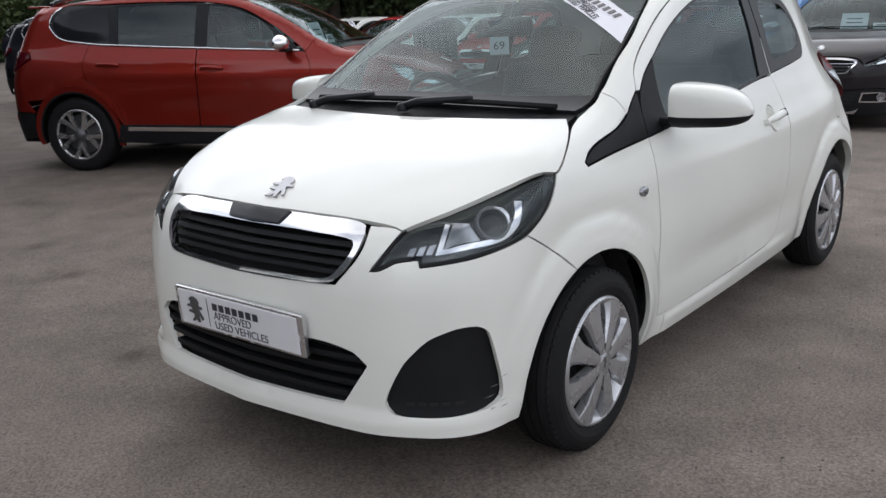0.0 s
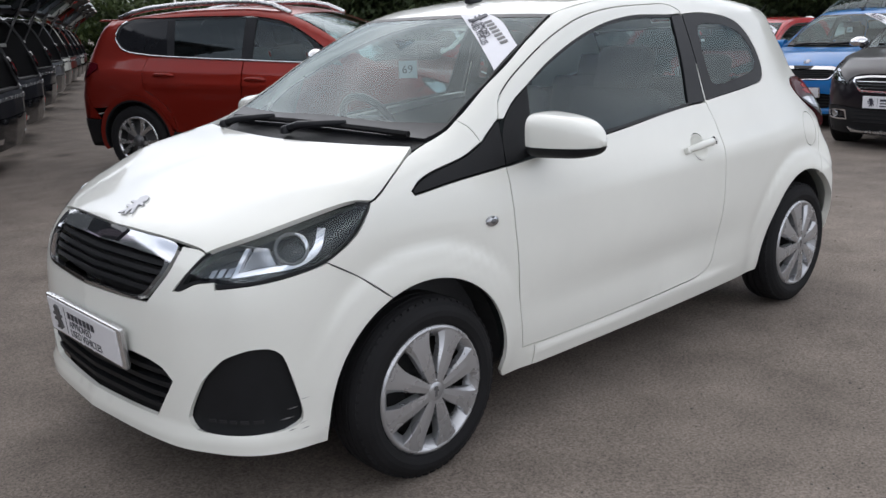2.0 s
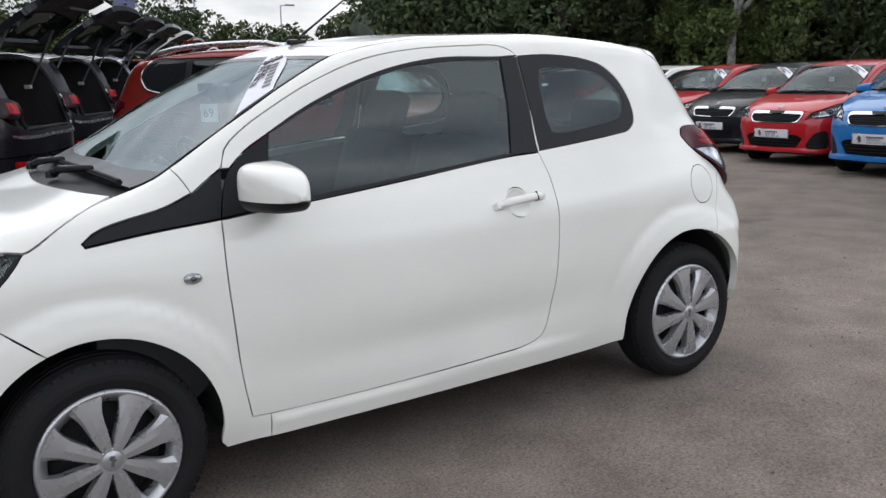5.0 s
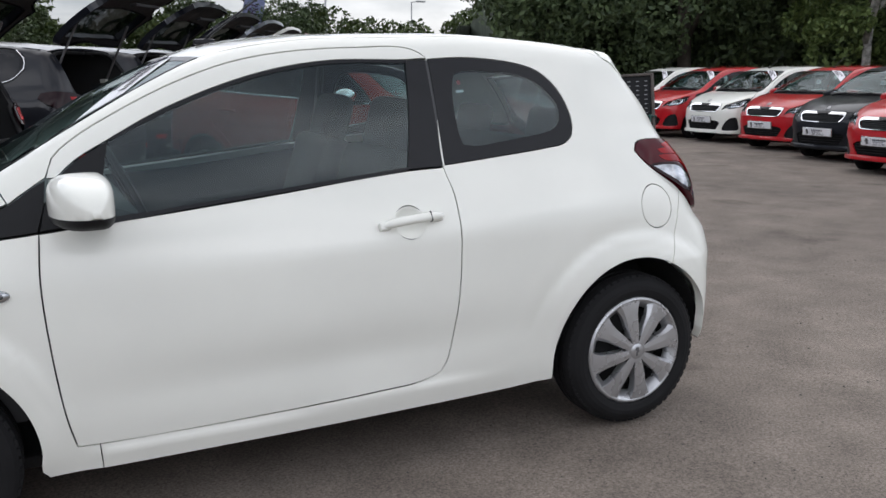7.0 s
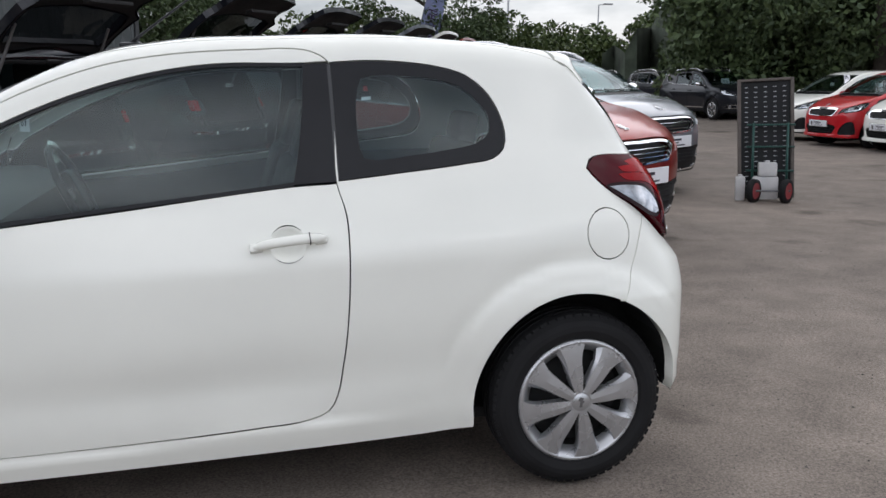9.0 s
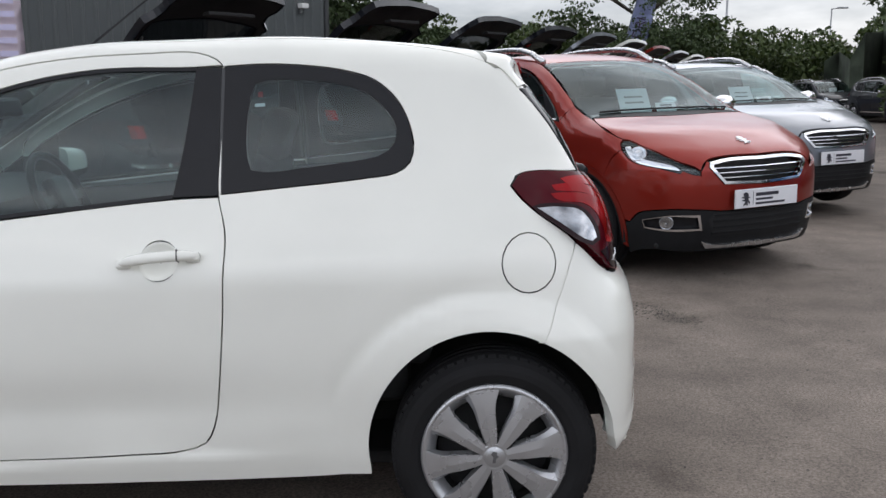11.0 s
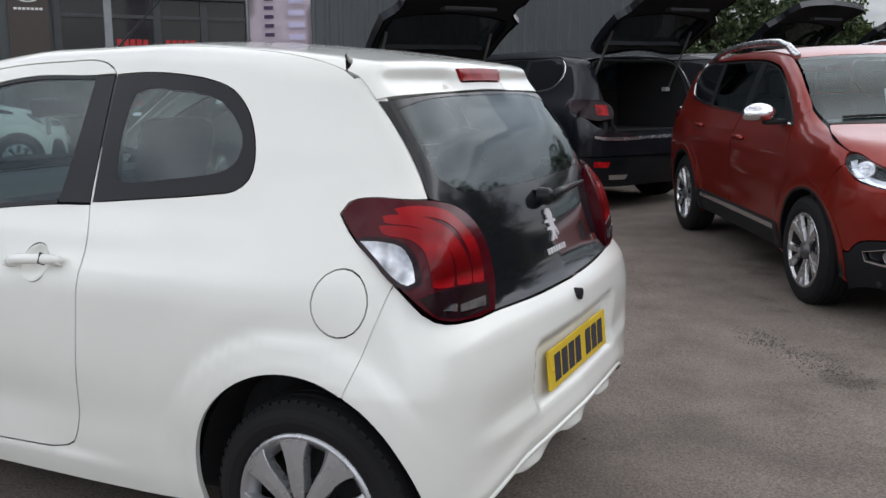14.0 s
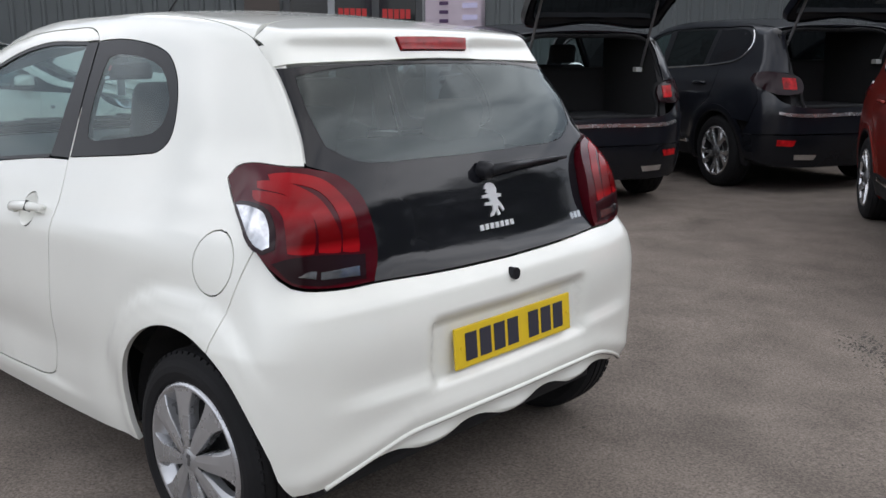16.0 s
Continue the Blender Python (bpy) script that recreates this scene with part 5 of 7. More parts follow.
    part("plate_holder", bm, ALLOY, pl, "brushed metal plate holder")
    bm = bmesh.new()
    box(bm, -0.262, 0.262, -0.0105, -0.004, -0.055, 0.055, 0.003)
    part("plate_face", bm, PLATE_WHITE, pl, "white dealer plate")
    f0 = pose(0, -0.0110, 0)
    lion(pl, f0 @ pose(-0.185, 0, 0), 0.080, STEEL, "plate_emblem")
    bars(pl, f0, [(-0.125, -0.123, -0.045, 0.045)], INK)
    bars(pl, f0, [(-0.10 + 0.030 * k, -0.078 + 0.030 * k, 0.012, 0.034) for k in range(7)], INK, name="brand_bar")
    writing(pl, "APPROVED", f0 @ pose(-0.10, 0, -0.006), 0.034, INK)
    writing(pl, "USED VEHICLES", f0 @ pose(-0.10, 0, -0.036), 0.034, INK)
    m = pose(2.776, 0, 0.540, -4, 0, 90)
    pl = new("rear_plate")
    pl.parent = car
    pl.matrix_basis = m
    bm = bmesh.new()
    box(bm, -0.26, 0.26, -0.005, 0.004, -0.056, 0.056, 0.003)
    part("plate_face", bm, PLATE_YELLOW, pl, "yellow rear number plate")
    f0 = pose(0, -0.0055, 0)
    bars(pl, f0, [(-0.222 + 0.060 * k + (0.035 if k > 3 else 0), -0.175 + 0.060 * k + (0.035 if k > 3 else 0), -0.038, 0.038) for k in range(7)], INK, name="plate_bar")
    for x in (-0.235, 0.245):
        bm = bmesh.new()
        rod(bm, (x, -0.002, 0), (x, -0.008, 0), 0.007, n=10)
        part("plate_screw", bm, PLATE_YELLOW, pl)
    bm = bmesh.new()
    rod(bm, (2.765, -0.015, 0.706), (2.790, -0.015, 0.706), 0.017, n=20)
    part("lock_button", bm, TRIM, car)
    # sticker across the windscreen corner
    outer("screen_sticker", "top", [("t", 0.845, 0.085), ("t", 0.848, 0.235), ("t", 0.657, 0.552), ("t", 0.515, 0.577)], PAPER, two=False, off=0.002, gap=0, thick=0, grid=0.04, label="white dealer sticker across the windscreen corner")

    def on_screen(x, y, lift=0.0035):
        """A pose on the windscreen whose x runs outwards along the sticker."""
        p = sh.place([("t", x, y)])[0]
        nv = Vector(sh.normal(p[None])[0])
        along = Vector((-0.30, -0.42, -0.17))
        ax = (along - nv * along.dot(nv)).normalized()
        m = Matrix((ax, -nv, (-nv).cross(ax) * -1)).transposed().to_4x4()
        m.translation = Vector(p) + nv * lift
        return m

    def band(f, across):
        """Along the sticker from its top, and across it from its inner edge."""
        return (0.845 - 0.33 * f) * (1 - across) + (0.848 - 0.191 * f) * across, (0.085 + 0.492 * f) * (1 - across) + (0.235 + 0.317 * f) * across

    lion(car, on_screen(*band(0.14, 0.50)), 0.075, INK, "sticker_emblem")
    for k in range(7):
        bars(car, on_screen(*band(0.27 + 0.52 * k / 6, 0.72)), [(-0.011, 0.011, -0.014, 0.014)], STEEL, name="brand_bar")
    writing(car, "APPROVED", on_screen(*band(0.25, 0.44)), 0.034, INK)
    writing(car, "USED", on_screen(*band(0.25, 0.20)), 0.034, INK)
    writing(car, "VEHICLES", on_screen(*band(0.41, 0.20)), 0.034, INK)
    # paper tag with the stock number, hung from the mirror
    tag = new("hanging_tag")
    tag.parent = car
    tag.matrix_basis = pose(0.636, 0.0, 1.188, 0, 0, -52)
    bm = bmesh.new()
    box(bm, -0.036, 0.036, -0.001, 0.001, -0.036, 0.030)
    part("tag_card", bm, PAPER, tag)
    bm = bmesh.new()
    box(bm, -0.040, 0.040, -0.0004, 0.0004, 0.032, 0.105)
    part("tag_sleeve", bm, LENS, tag)
    writing(tag, "69", pose(-0.024, -0.0022, -0.004), 0.044, INK)
    # old scratches on the bumper corner
    rng = random.Random(4)
    for k in range(7):
        x, z = -0.43 + rng.uniform(-0.035, 0.02), rng.uniform(0.275, 0.40)
        w, t = rng.uniform(0.006, 0.020), rng.uniform(0.0006, 0.0016)
        outer("scratch", "side", [("s", x - w, z), ("s", x, z + t + 0.002), ("s", x + w, z + 0.005), ("s", x, z - t + 0.002)], SCUFF, two=False, off=0.0012, gap=0, thick=0, grid=0.02, step=0.02)
    # wheels
    for x, s in ((0.0, -1), (0.0, 1), (2.34, -1), (2.34, 1)):
        wheel("road_wheel", car, x, s, 0.285, 0.200, 0.165, "cover", 0.788)
    return car, S


# ---- ground ----
def ground_z(x, y):
    """The yard lies level round the white car and falls away gently past it."""
    x = np.clip(np.asarray(x, float), -14, 14)
    rise = np.clip((np.asarray(y, float) - 3.4) / 2.4, 0, 1)
    return -0.0252 * np.log1p(np.exp((x - 3.6) / 0.9)) + 0.0252 * np.log1p(np.exp((-1.6 - x) / 0.9)) + 0.058 * rise * rise * (3 - 2 * rise) * np.exp(-(((x - 3.0) / 1.8) ** 2))


def make_ground():
    xs = np.unique(np.r_[np.linspace(-400, -30, 8), np.linspace(-30, 40, 60), np.linspace(40, 400, 8)])
    ys = np.unique(np.r_[np.linspace(-400, -30, 8), np.linspace(-30, 2, 9), np.linspace(2, 8, 13), np.linspace(8, 60, 12), np.linspace(60, 400, 8)])
    gx, gy = np.meshgrid(xs, ys, indexing="ij")
    gz = ground_z(gx, gy)
    v = np.stack([gx, gy, gz], -1).reshape(-1, 3)
    n = len(ys)
    f = [(i * n + j, (i + 1) * n + j, (i + 1) * n + j + 1, i * n + j + 1) for i in range(len(xs) - 1) for j in range(n - 1)]
    return tagged(link("ground", v, f, TARMAC, smooth=True), "worn grey tarmac of a dealer's yard, stained in places", "ground", kind="structure")


ground = make_ground()
hero, hero_painted = hatchback(WHITE)


# loose grit and crumbled moss along a crack in the tarmac
def grit(points, count, spread, seed_, label):
    rng = np.random.default_rng(seed_)
    pts = rounded([(x, y, 0.0) for x, y in points], 0.02, closed=False)
    c = pts[rng.integers(0, len(pts), count)] + rng.normal(size=(count, 3)) * [spread, spread, 0]
    r = rng.uniform(0.002, 0.0055, count) * rng.choice([1, 1, 1, 1.5], count)
    base = np.array([[1, 0, 0], [0, 1, 0], [-1, 0, 0], [0, -1, 0], [0, 0, 0.8]])
    turn = rng.uniform(0, 6.28, count)
    ca, sa = np.cos(turn), np.sin(turn)
    v = base[None] * rng.uniform(0.6, 1.3, (count, 5, 1))
    v = np.stack([v[..., 0] * ca[:, None] - v[..., 1] * sa[:, None], v[..., 0] * sa[:, None] + v[..., 1] * ca[:, None], v[..., 2]], -1) * r[:, None, None] + c[:, None]
    v[..., 2] += ground_z(v[..., 0], v[..., 1])
    tri = np.array([[0, 1, 4], [1, 2, 4], [2, 3, 4], [3, 0, 4]])
    f = (tri[None] + 5 * np.arange(count)[:, None, None]).reshape(-1, 3)
    return tagged(link("grit", v.reshape(-1, 3), f, GRIT), label, "grit", kind="stuff")


GRIT = surface("loose grit", (0.105, 0.096, 0.084), 0.95, vary=0.5, scale=60)
grit([(2.95, 2.40), (3.12, 2.16), (3.28, 2.03), (3.42, 1.80), (3.50, 1.68)], 900, 0.055, 1, "line of loose grit and moss in a crack of the tarmac")
grit([(-3.0, -3.5), (0.0, -2.2), (3.0, -1.6), (6.0, 1.0), (4.6, 3.2)], 1800, 0.9, 2, "scattered loose chippings on the tarmac")


# ---- the crossovers ----
S_TOP = spline([-0.95, -0.80, -0.70, -0.35, 0.05, 0.16, 0.32, 0.65, 0.98, 1.15, 1.5, 2.0, 2.6, 3.0, 3.3], [0.72, 0.86, 0.905, 1.005, 1.065, 1.09, 1.16, 1.345, 1.48, 1.52, 1.545, 1.535, 1.487, 1.435, 1.385])
S_CROWN = spline([-0.8, -0.3, 0.1, 0.5, 1.0, 2.0, 3.0], [0.16, 0.06, 0.04, 0.06, 0.09, 0.08, 0.08])
S_FRONT = spline([0.1, 0.25, 0.4, 0.6, 0.75, 0.86, 0.95], [-0.70, -0.80, -0.835, -0.845, -0.83, -0.76, -0.60])
S_FBOW = spline([0, 0.35, 0.5, 0.65, 0.75, 0.9], [0, 0.03, 0.075, 0.17, 0.28, 0.50])
S_REAR = spline([0.1, 0.3, 0.5, 0.7, 0.85, 1.0, 1.2, 1.42, 1.6], [3.24, 3.32, 3.355, 3.36, 3.33, 3.28, 3.19, 3.06, 2.98])
S_RBOW = spline([0, 0.35, 0.55, 0.7, 0.9], [0, 0.02, 0.055, 0.12, 0.27])
S_HALF = spline([-0.9, -0.5, -0.15, 0.3, 0.9, 1.5, 2.0, 2.54, 3.0, 3.3], [0.76, 0.82, 0.85, 0.865, 0.868, 0.868, 0.870, 0.872, 0.85, 0.82])
S_TUCK = spline([0.1, 0.25, 0.4, 0.65, 0.85, 0.97, 1.06, 1.25, 1.45, 1.6], [-0.10, -0.05, -0.018, 0, -0.012, -0.040, -0.088, -0.155, -0.235, -0.30])


def suv_field(x, y, z):
    y = np.abs(y)
    half = S_HALF(x) + S_TUCK(z)
    for hub in (0.0, 2.54):
        r = np.hypot(x - hub, z - 0.33)
        half = half + 0.016 * bell(r, 0.42, 0.06) * (z > 0.25)
    half = half - 0.018 * bell(z, 0.55, 0.11) * bell(x, 1.25, 0.62) + 0.012 * bell(z, 0.86, 0.035) * bell(x, 1.6, 1.0)
    side = y - half
    top = z - (S_TOP(x) - S_CROWN(x) * y * y)
    front = S_FRONT(z) + S_FBOW(y) - x
    rear = x - (S_REAR(z) - S_RBOW(y))
    return smax(smax(smax(side, top * 0.9, 0.07), front, 0.10), rear, 0.09)


SUV = Shell(suv_field, 0.35, 2.5, (2.4, 1.0))
S_LAMP = [("f", 0.485, 0.745), ("f", 0.60, 0.815), ("t", -0.47, 0.700), ("s", -0.335, 0.940), ("s", -0.305, 0.925), ("s", -0.345, 0.882), ("s", -0.44, 0.812), ("f", 0.68, 0.762), ("f", 0.60, 0.735), ("f", 0.585, 0.752), ("f", 0.53, 0.728), ("f", 0.48, 0.720)]
S_TAIL = [("r", 0.60, 1.02), ("r", 0.52, 0.99), ("r", 0.50, 0.92), ("r", 0.52, 0.86), ("r", 0.66, 0.845), ("s", 3.19, 0.86), ("s", 3.05, 0.93), ("s", 2.96, 0.985), ("s", 2.98, 1.03), ("s", 3.08, 1.045)]
S_DLO = [("s", 0.47, 1.045), ("s", 0.9, 1.055), ("s", 1.4, 1.070), ("s", 2.0, 1.090), ("s", 2.45, 1.115), ("s", 2.70, 1.16), ("s", 2.80, 1.25), ("s", 2.785, 1.35), ("s", 2.70, 1.415), ("s", 2.3, 1.435), ("s", 1.7, 1.445), ("s", 1.30, 1.435), ("s", 1.02, 1.385), ("s", 0.75, 1.255), ("s", 0.55, 1.125)]


def crossover(name, body_paint, label, open_boot=False, roof_rails=True):
    car = thing(name, pose(0, 0, 0), label, "car")
    sh = SUV
    painted = []

    def outer(nm, dom, outline, mat=body_paint, two=True, label="", **kw):
        kw.setdefault("grid", 0.06)
        kw.setdefault("step", 0.04)
        data = patch(sh, dom, outline, **kw)
        made = both(nm, data, mat, car, label) if two else (skin(nm, data, mat, car, label),)
        if mat is body_paint:
            painted.extend(made)
        return made

    def full(half):
        p = sh.place(half)
        return [q for q in p] + [q * [1, -1, 1] for q in p[::-1][1:-1]]

    seam_f = [("s", 0.42, 1.035), ("s", 0.375, 0.95), ("s", 0.36, 0.75), ("s", 0.385, 0.50), ("s", 0.43, 0.42)]
    seam_r = [("s", 2.08, 0.42), ("s", 2.13, 0.60), ("s", 2.26, 0.72), ("s", 2.40, 0.80), ("s", 2.44, 0.95), ("s", 2.40, 1.108)]
    bonnet = [("f", 0.0, 0.838), ("f", 0.30, 0.836), ("f", 0.42, 0.815)] + S_LAMP[:4] + [("s", -0.30, 0.942), ("t", -0.02, 0.745), ("t", 0.13, 0.690), ("t", 0.10, 0.45), ("t", 0.05, 0.15), ("t", 0.045, 0.0)]
    outer("bonnet", "top", bonnet, two=False, whole=True, gap=0.003)
    grille = [("f", 0.0, 0.822), ("f", 0.28, 0.820), ("f", 0.41, 0.802), ("f", 0.425, 0.770), ("f", 0.33, 0.660), ("f", 0.0, 0.650)]
    bump = [("f", 0.0, 0.490), ("f", 0.36, 0.490), ("f", 0.45, 0.500), ("s", -0.62, 0.500), ("s", -0.50, 0.470), ("s", -0.45, 0.41)] + arch(0.0, 0.33, 0.425, 12, 58, 6) + [("s", -0.265, 0.80), ("s", -0.345, 0.879), ("s", -0.44, 0.809)] + S_LAMP[7:] + [("f", 0.485, 0.745), ("f", 0.42, 0.813)] + grille[2:5] + [("f", 0.0, 0.648)]
    outer("front_bumper", "front", bump, two=False, whole=True)
    low = [("f", 0.0, 0.485), ("f", 0.36, 0.485), ("f", 0.45, 0.495), ("s", -0.62, 0.495), ("s", -0.50, 0.466), ("s", -0.45, 0.406)] + arch(0.0, 0.33, 0.425, 10, -20, 4) + [("s", -0.52, 0.225), ("f", 0.55, 0.215), ("f", 0.0, 0.215)]
    fog = [("f", 0.50, 0.450), ("f", 0.48, 0.375), ("f", 0.66, 0.370), ("s", -0.545, 0.380), ("s", -0.53, 0.425), ("f", 0.66, 0.455)]
    outer("lower_bumper", "front", low, PLASTIC, holes=[fog], two=False, whole=True, label="black plastic lower bumper")
    outer("fog_recess", "front", fog, GLOSSY, off=-0.03, gap=-0.01, thick=0)
    ring = [("f", 0.485, 0.466), ("f", 0.463, 0.362), ("f", 0.66, 0.357), ("s", -0.540, 0.374), ("s", -0.528, 0.427), ("f", 0.66, 0.461)]
    outer("fog_surround", "front", ring, CHROME, holes=[fog], gap=0, off=0.004, thick=0.02, grid=0.04, label="chrome fog lamp surround")
    for s in (-1, 1):
        m = on_skin(sh, ("f", 0.665, 0.412), s, -0.012)
        v, f = lathe([(0.046, 0.03), (0.046, -0.004), (0.038, -0.006), (0.001, 0.002)], 24)
        link("fog_lamp", v, f, CLEAR_LENS, car, smooth=True, at=m)
    outer("skid_plate", "front", [("f", 0.0, 0.262), ("f", 0.40, 0.268), ("f", 0.46, 0.292), ("f", 0.42, 0.240), ("f", 0.0, 0.232)], ALLOY, two=False, whole=True, off=0.012, gap=0, thick=0.03, label="silver skid plate")
    outer("lower_grille", "front", [("f", 0.0, 0.475), ("f", 0.40, 0.475), ("f", 0.43, 0.43), ("f", 0.38, 0.32), ("f", 0.0, 0.32)], DARK, two=False, whole=True, off=0.003, gap=0, thick=0.0)
    for k in range(4):
        z = 0.338 + 0.040 * k
        outer("lower_slat", "front", [("f", 0.0, z + 0.009), ("f", 0.395, z + 0.009), ("f", 0.395, z - 0.006), ("f", 0.0, z - 0.006)], PLASTIC, two=False, whole=True, off=0.008, gap=0, thick=0.01, grid=0.1)
    gi = [("f", 0.0, 0.802), ("f", 0.28, 0.800), ("f", 0.388, 0.785), ("f", 0.398, 0.768), ("f", 0.318, 0.680), ("f", 0.0, 0.671)]
    outer("grille_surround", "front", grille, CHROME, holes=[full(gi)], two=False, whole=True, off=0.008, gap=0.001, thick=0.03, grid=0.04, label="chrome grille surround")
    outer("grille_back", "front", grille, DARK, two=False, whole=True, off=-0.05, thick=0)
    for z, w in ((0.702, 0.335), (0.735, 0.362), (0.768, 0.388)):
        outer("grille_bar", "front", [("f", 0.0, z + 0.003), ("f", w, z + 0.003), ("f", w, z - 0.003), ("f", 0.0, z - 0.003)], CHROME, two=False, whole=True, off=-0.006, gap=0, thick=0.02, grid=0.1)
    outer("headlamp_housing", "front", S_LAMP, GLOSSY, off=-0.05, gap=-0.004, thick=0, grid=0.05)
    outer("headlamp_lens", "front", S_LAMP, LENS, gap=0.003, thick=0, grid=0.05, label="clear swept headlamp")
    outer("lamp_bezel", "front", [("f", 0.60, 0.758), ("s", -0.50, 0.798), ("s", -0.43, 0.822), ("s", -0.345, 0.905), ("s", -0.365, 0.918), ("s", -0.44, 0.850), ("s", -0.52, 0.826), ("f", 0.61, 0.780)], CHROME, off=-0.018, gap=0, thick=0.01, grid=0.04, label="silver lamp strip")
    for s in (-1, 1):
        m = on_skin(sh, ("s", -0.445, 0.874), s, -0.03)
        v, f = lathe([(0.060, 0.02), (0.060, -0.004), (0.050, -0.006), (0.044, 0.004), (0.020, -0.012), (0.001, -0.014)], 24)
        link("projector_lens", v, f, CHROME, car, smooth=True, at=m)
    wing = [("s", -0.345, 0.882), ("s", -0.265, 0.80)] + arch(0.0, 0.33, 0.425, 58, 168, 12) + seam_f[::-1] + [("t", 0.34, 0.705), ("t", 0.19, 0.700), ("t", 0.13, 0.690), ("t", -0.02, 0.745), ("s", -0.30, 0.942), ("s", -0.305, 0.925)]
    outer("front_wing", "side", wing)
    door1 = seam_f + [("s", 1.38, 0.42), ("s", 1.375, 0.75), ("s", 1.385, 1.064), ("s", 0.9, 1.050), ("s", 0.47, 1.040)]
    outer("front_door", "side", door1, gap=0.003)
    door2 = [("s", 1.39, 1.064), ("s", 1.38, 0.75), ("s", 1.385, 0.42)] + seam_r + [("s", 2.0, 1.084)]
    outer("rear_door", "side", door2, gap=0.003)
    back = [("s", 3.08, 1.047), ("s", 2.98, 1.032), ("s", 2.955, 0.985), ("s", 3.05, 0.926), ("s", 3.10, 0.80), ("s", 3.02, 0.62)]
    gate_edge = [("r", 0.60, 1.03), ("r", 0.585, 1.12), ("r", 0.57, 1.25), ("r", 0.545, 1.37), ("t", 2.96, 0.56)]
    rail_e = [("t", x, 0.575) for x in (2.6, 2.1, 1.6, 1.15)]
    pillar = [("t", 1.0, 0.575), ("t", 0.65, 0.640), ("t", 0.40, 0.680), ("t", 0.34, 0.705)]
    quarter = seam_r + [("s", 2.45, 1.110), ("s", 2.70, 1.155), ("s", 2.81, 1.248), ("s", 2.795, 1.355), ("s", 2.70, 1.422), ("s", 2.3, 1.443), ("s", 1.7, 1.453), ("s", 1.30, 1.443), ("s", 1.01, 1.393), ("s", 0.74, 1.263), ("s", 0.54, 1.133), ("s", 0.42, 1.040)] + pillar[::-1] + rail_e[::-1] + gate_edge[::-1] + back + arch(2.54, 0.33, 0.425, 132, 14, 12)[:-1] + [("s", 2.09, 0.42)]
    outer("body_side", "side", quarter, gap=0.002)
    roof = [("t", 0.975, 0.0), ("t", 0.985, 0.3), ("t", 1.0, 0.575), ("t", 1.15, 0.575), ("t", 1.6, 0.575), ("t", 2.1, 0.575), ("t", 2.6, 0.575), ("t", 2.96, 0.56), ("t", 2.97, 0.0)]
    outer("roof", "top", roof, two=False, whole=True, gap=0.0006, grid=0.08)
    screen = [("t", 0.11, 0.0), ("t", 0.12, 0.4), ("t", 0.15, 0.685), ("t", 0.34, 0.695), ("t", 0.65, 0.632), ("t", 0.995, 0.567), ("t", 0.98, 0.3), ("t", 0.97, 0.0)]
    outer("windscreen", "top", screen, PANE, two=False, whole=True, gap=0.004, thick=0.0, grid=0.08, label="windscreen")
    outer("cowl", "top", [("t", 0.045, 0.0), ("t", 0.05, 0.15), ("t", 0.10, 0.45), ("t", 0.13, 0.688), ("t", 0.15, 0.685), ("t", 0.16, 0.4), ("t", 0.15, 0.0)], PLASTIC, two=False, whole=True, off=0.003, gap=0)
    # windows: panes between black posts, with a bright line round them
    outer("window_back", "side", S_DLO, TRIM, holes=[[("s", 0.62, 1.062), ("s", 1.30, 1.078), ("s", 1.30, 1.420), ("s", 1.03, 1.370), ("s", 0.78, 1.250)], [("s", 1.42, 1.082), ("s", 2.12, 1.106), ("s", 2.16, 1.420), ("s", 1.42, 1.430)]], gap=0.003)
    outer("front_window", "side", [("s", 0.62, 1.060), ("s", 1.30, 1.076), ("s", 1.30, 1.422), ("s", 1.03, 1.372), ("s", 0.78, 1.252)], PANE, gap=-0.004, off=-0.004, thick=0, label="front side window")
    outer("rear_window_side", "side", [("s", 1.42, 1.080), ("s", 2.12, 1.104), ("s", 2.16, 1.422), ("s", 1.42, 1.432)], PANE_DARK, gap=-0.004, off=-0.004, thick=0, label="dark rear side window")
    outer("quarter_window", "side", [("s", 2.20, 1.110), ("s", 2.45, 1.125), ("s", 2.68, 1.17), ("s", 2.77, 1.25), ("s", 2.755, 1.34), ("s", 2.68, 1.395), ("s", 2.24, 1.415)], GLOSSY, gap=0.002, off=0.002, thick=0.004, label="dark fixed rear window")
    line = S_DLO[:9]
    p = rounded(sh.place(line), 0.05, closed=False)
    for s in (1, -1):
        q = p + sh.normal(p) * 0.004
        v, f = tube([tuple(a * [1, s, 1]) for a in q], 0.0085, 6)
        link("window_strip", v, f, CHROME, car, "chrome strip below the windows", smooth=True)
    # dark cladding
    for hub in (0.0, 2.54):
        a0, a1 = (-14, 194)
        outer("arch_cladding", "side", arch(hub, 0.33, 0.425, a0, a1, 16) + arch(hub, 0.33, 0.378, a1, a0, 16), body_paint, off=0.004, gap=0, thick=0.03, grid=0.05)
        outer("arch_lip", "side", arch(hub, 0.33, 0.380, a0, a1, 16) + arch(hub, 0.33, 0.364, a1, a0, 16), PLASTIC, off=0.006, gap=0, thick=0.04, grid=0.05, label="black wheel arch lip")
    outer("sill_cladding", "side", [("s", 0.40, 0.425), ("s", 2.12, 0.425), ("s", 2.17, 0.26), ("s", 0.37, 0.26)], PLASTIC, off=0.008, gap=0.002, thick=0.03, label="black sill cladding")
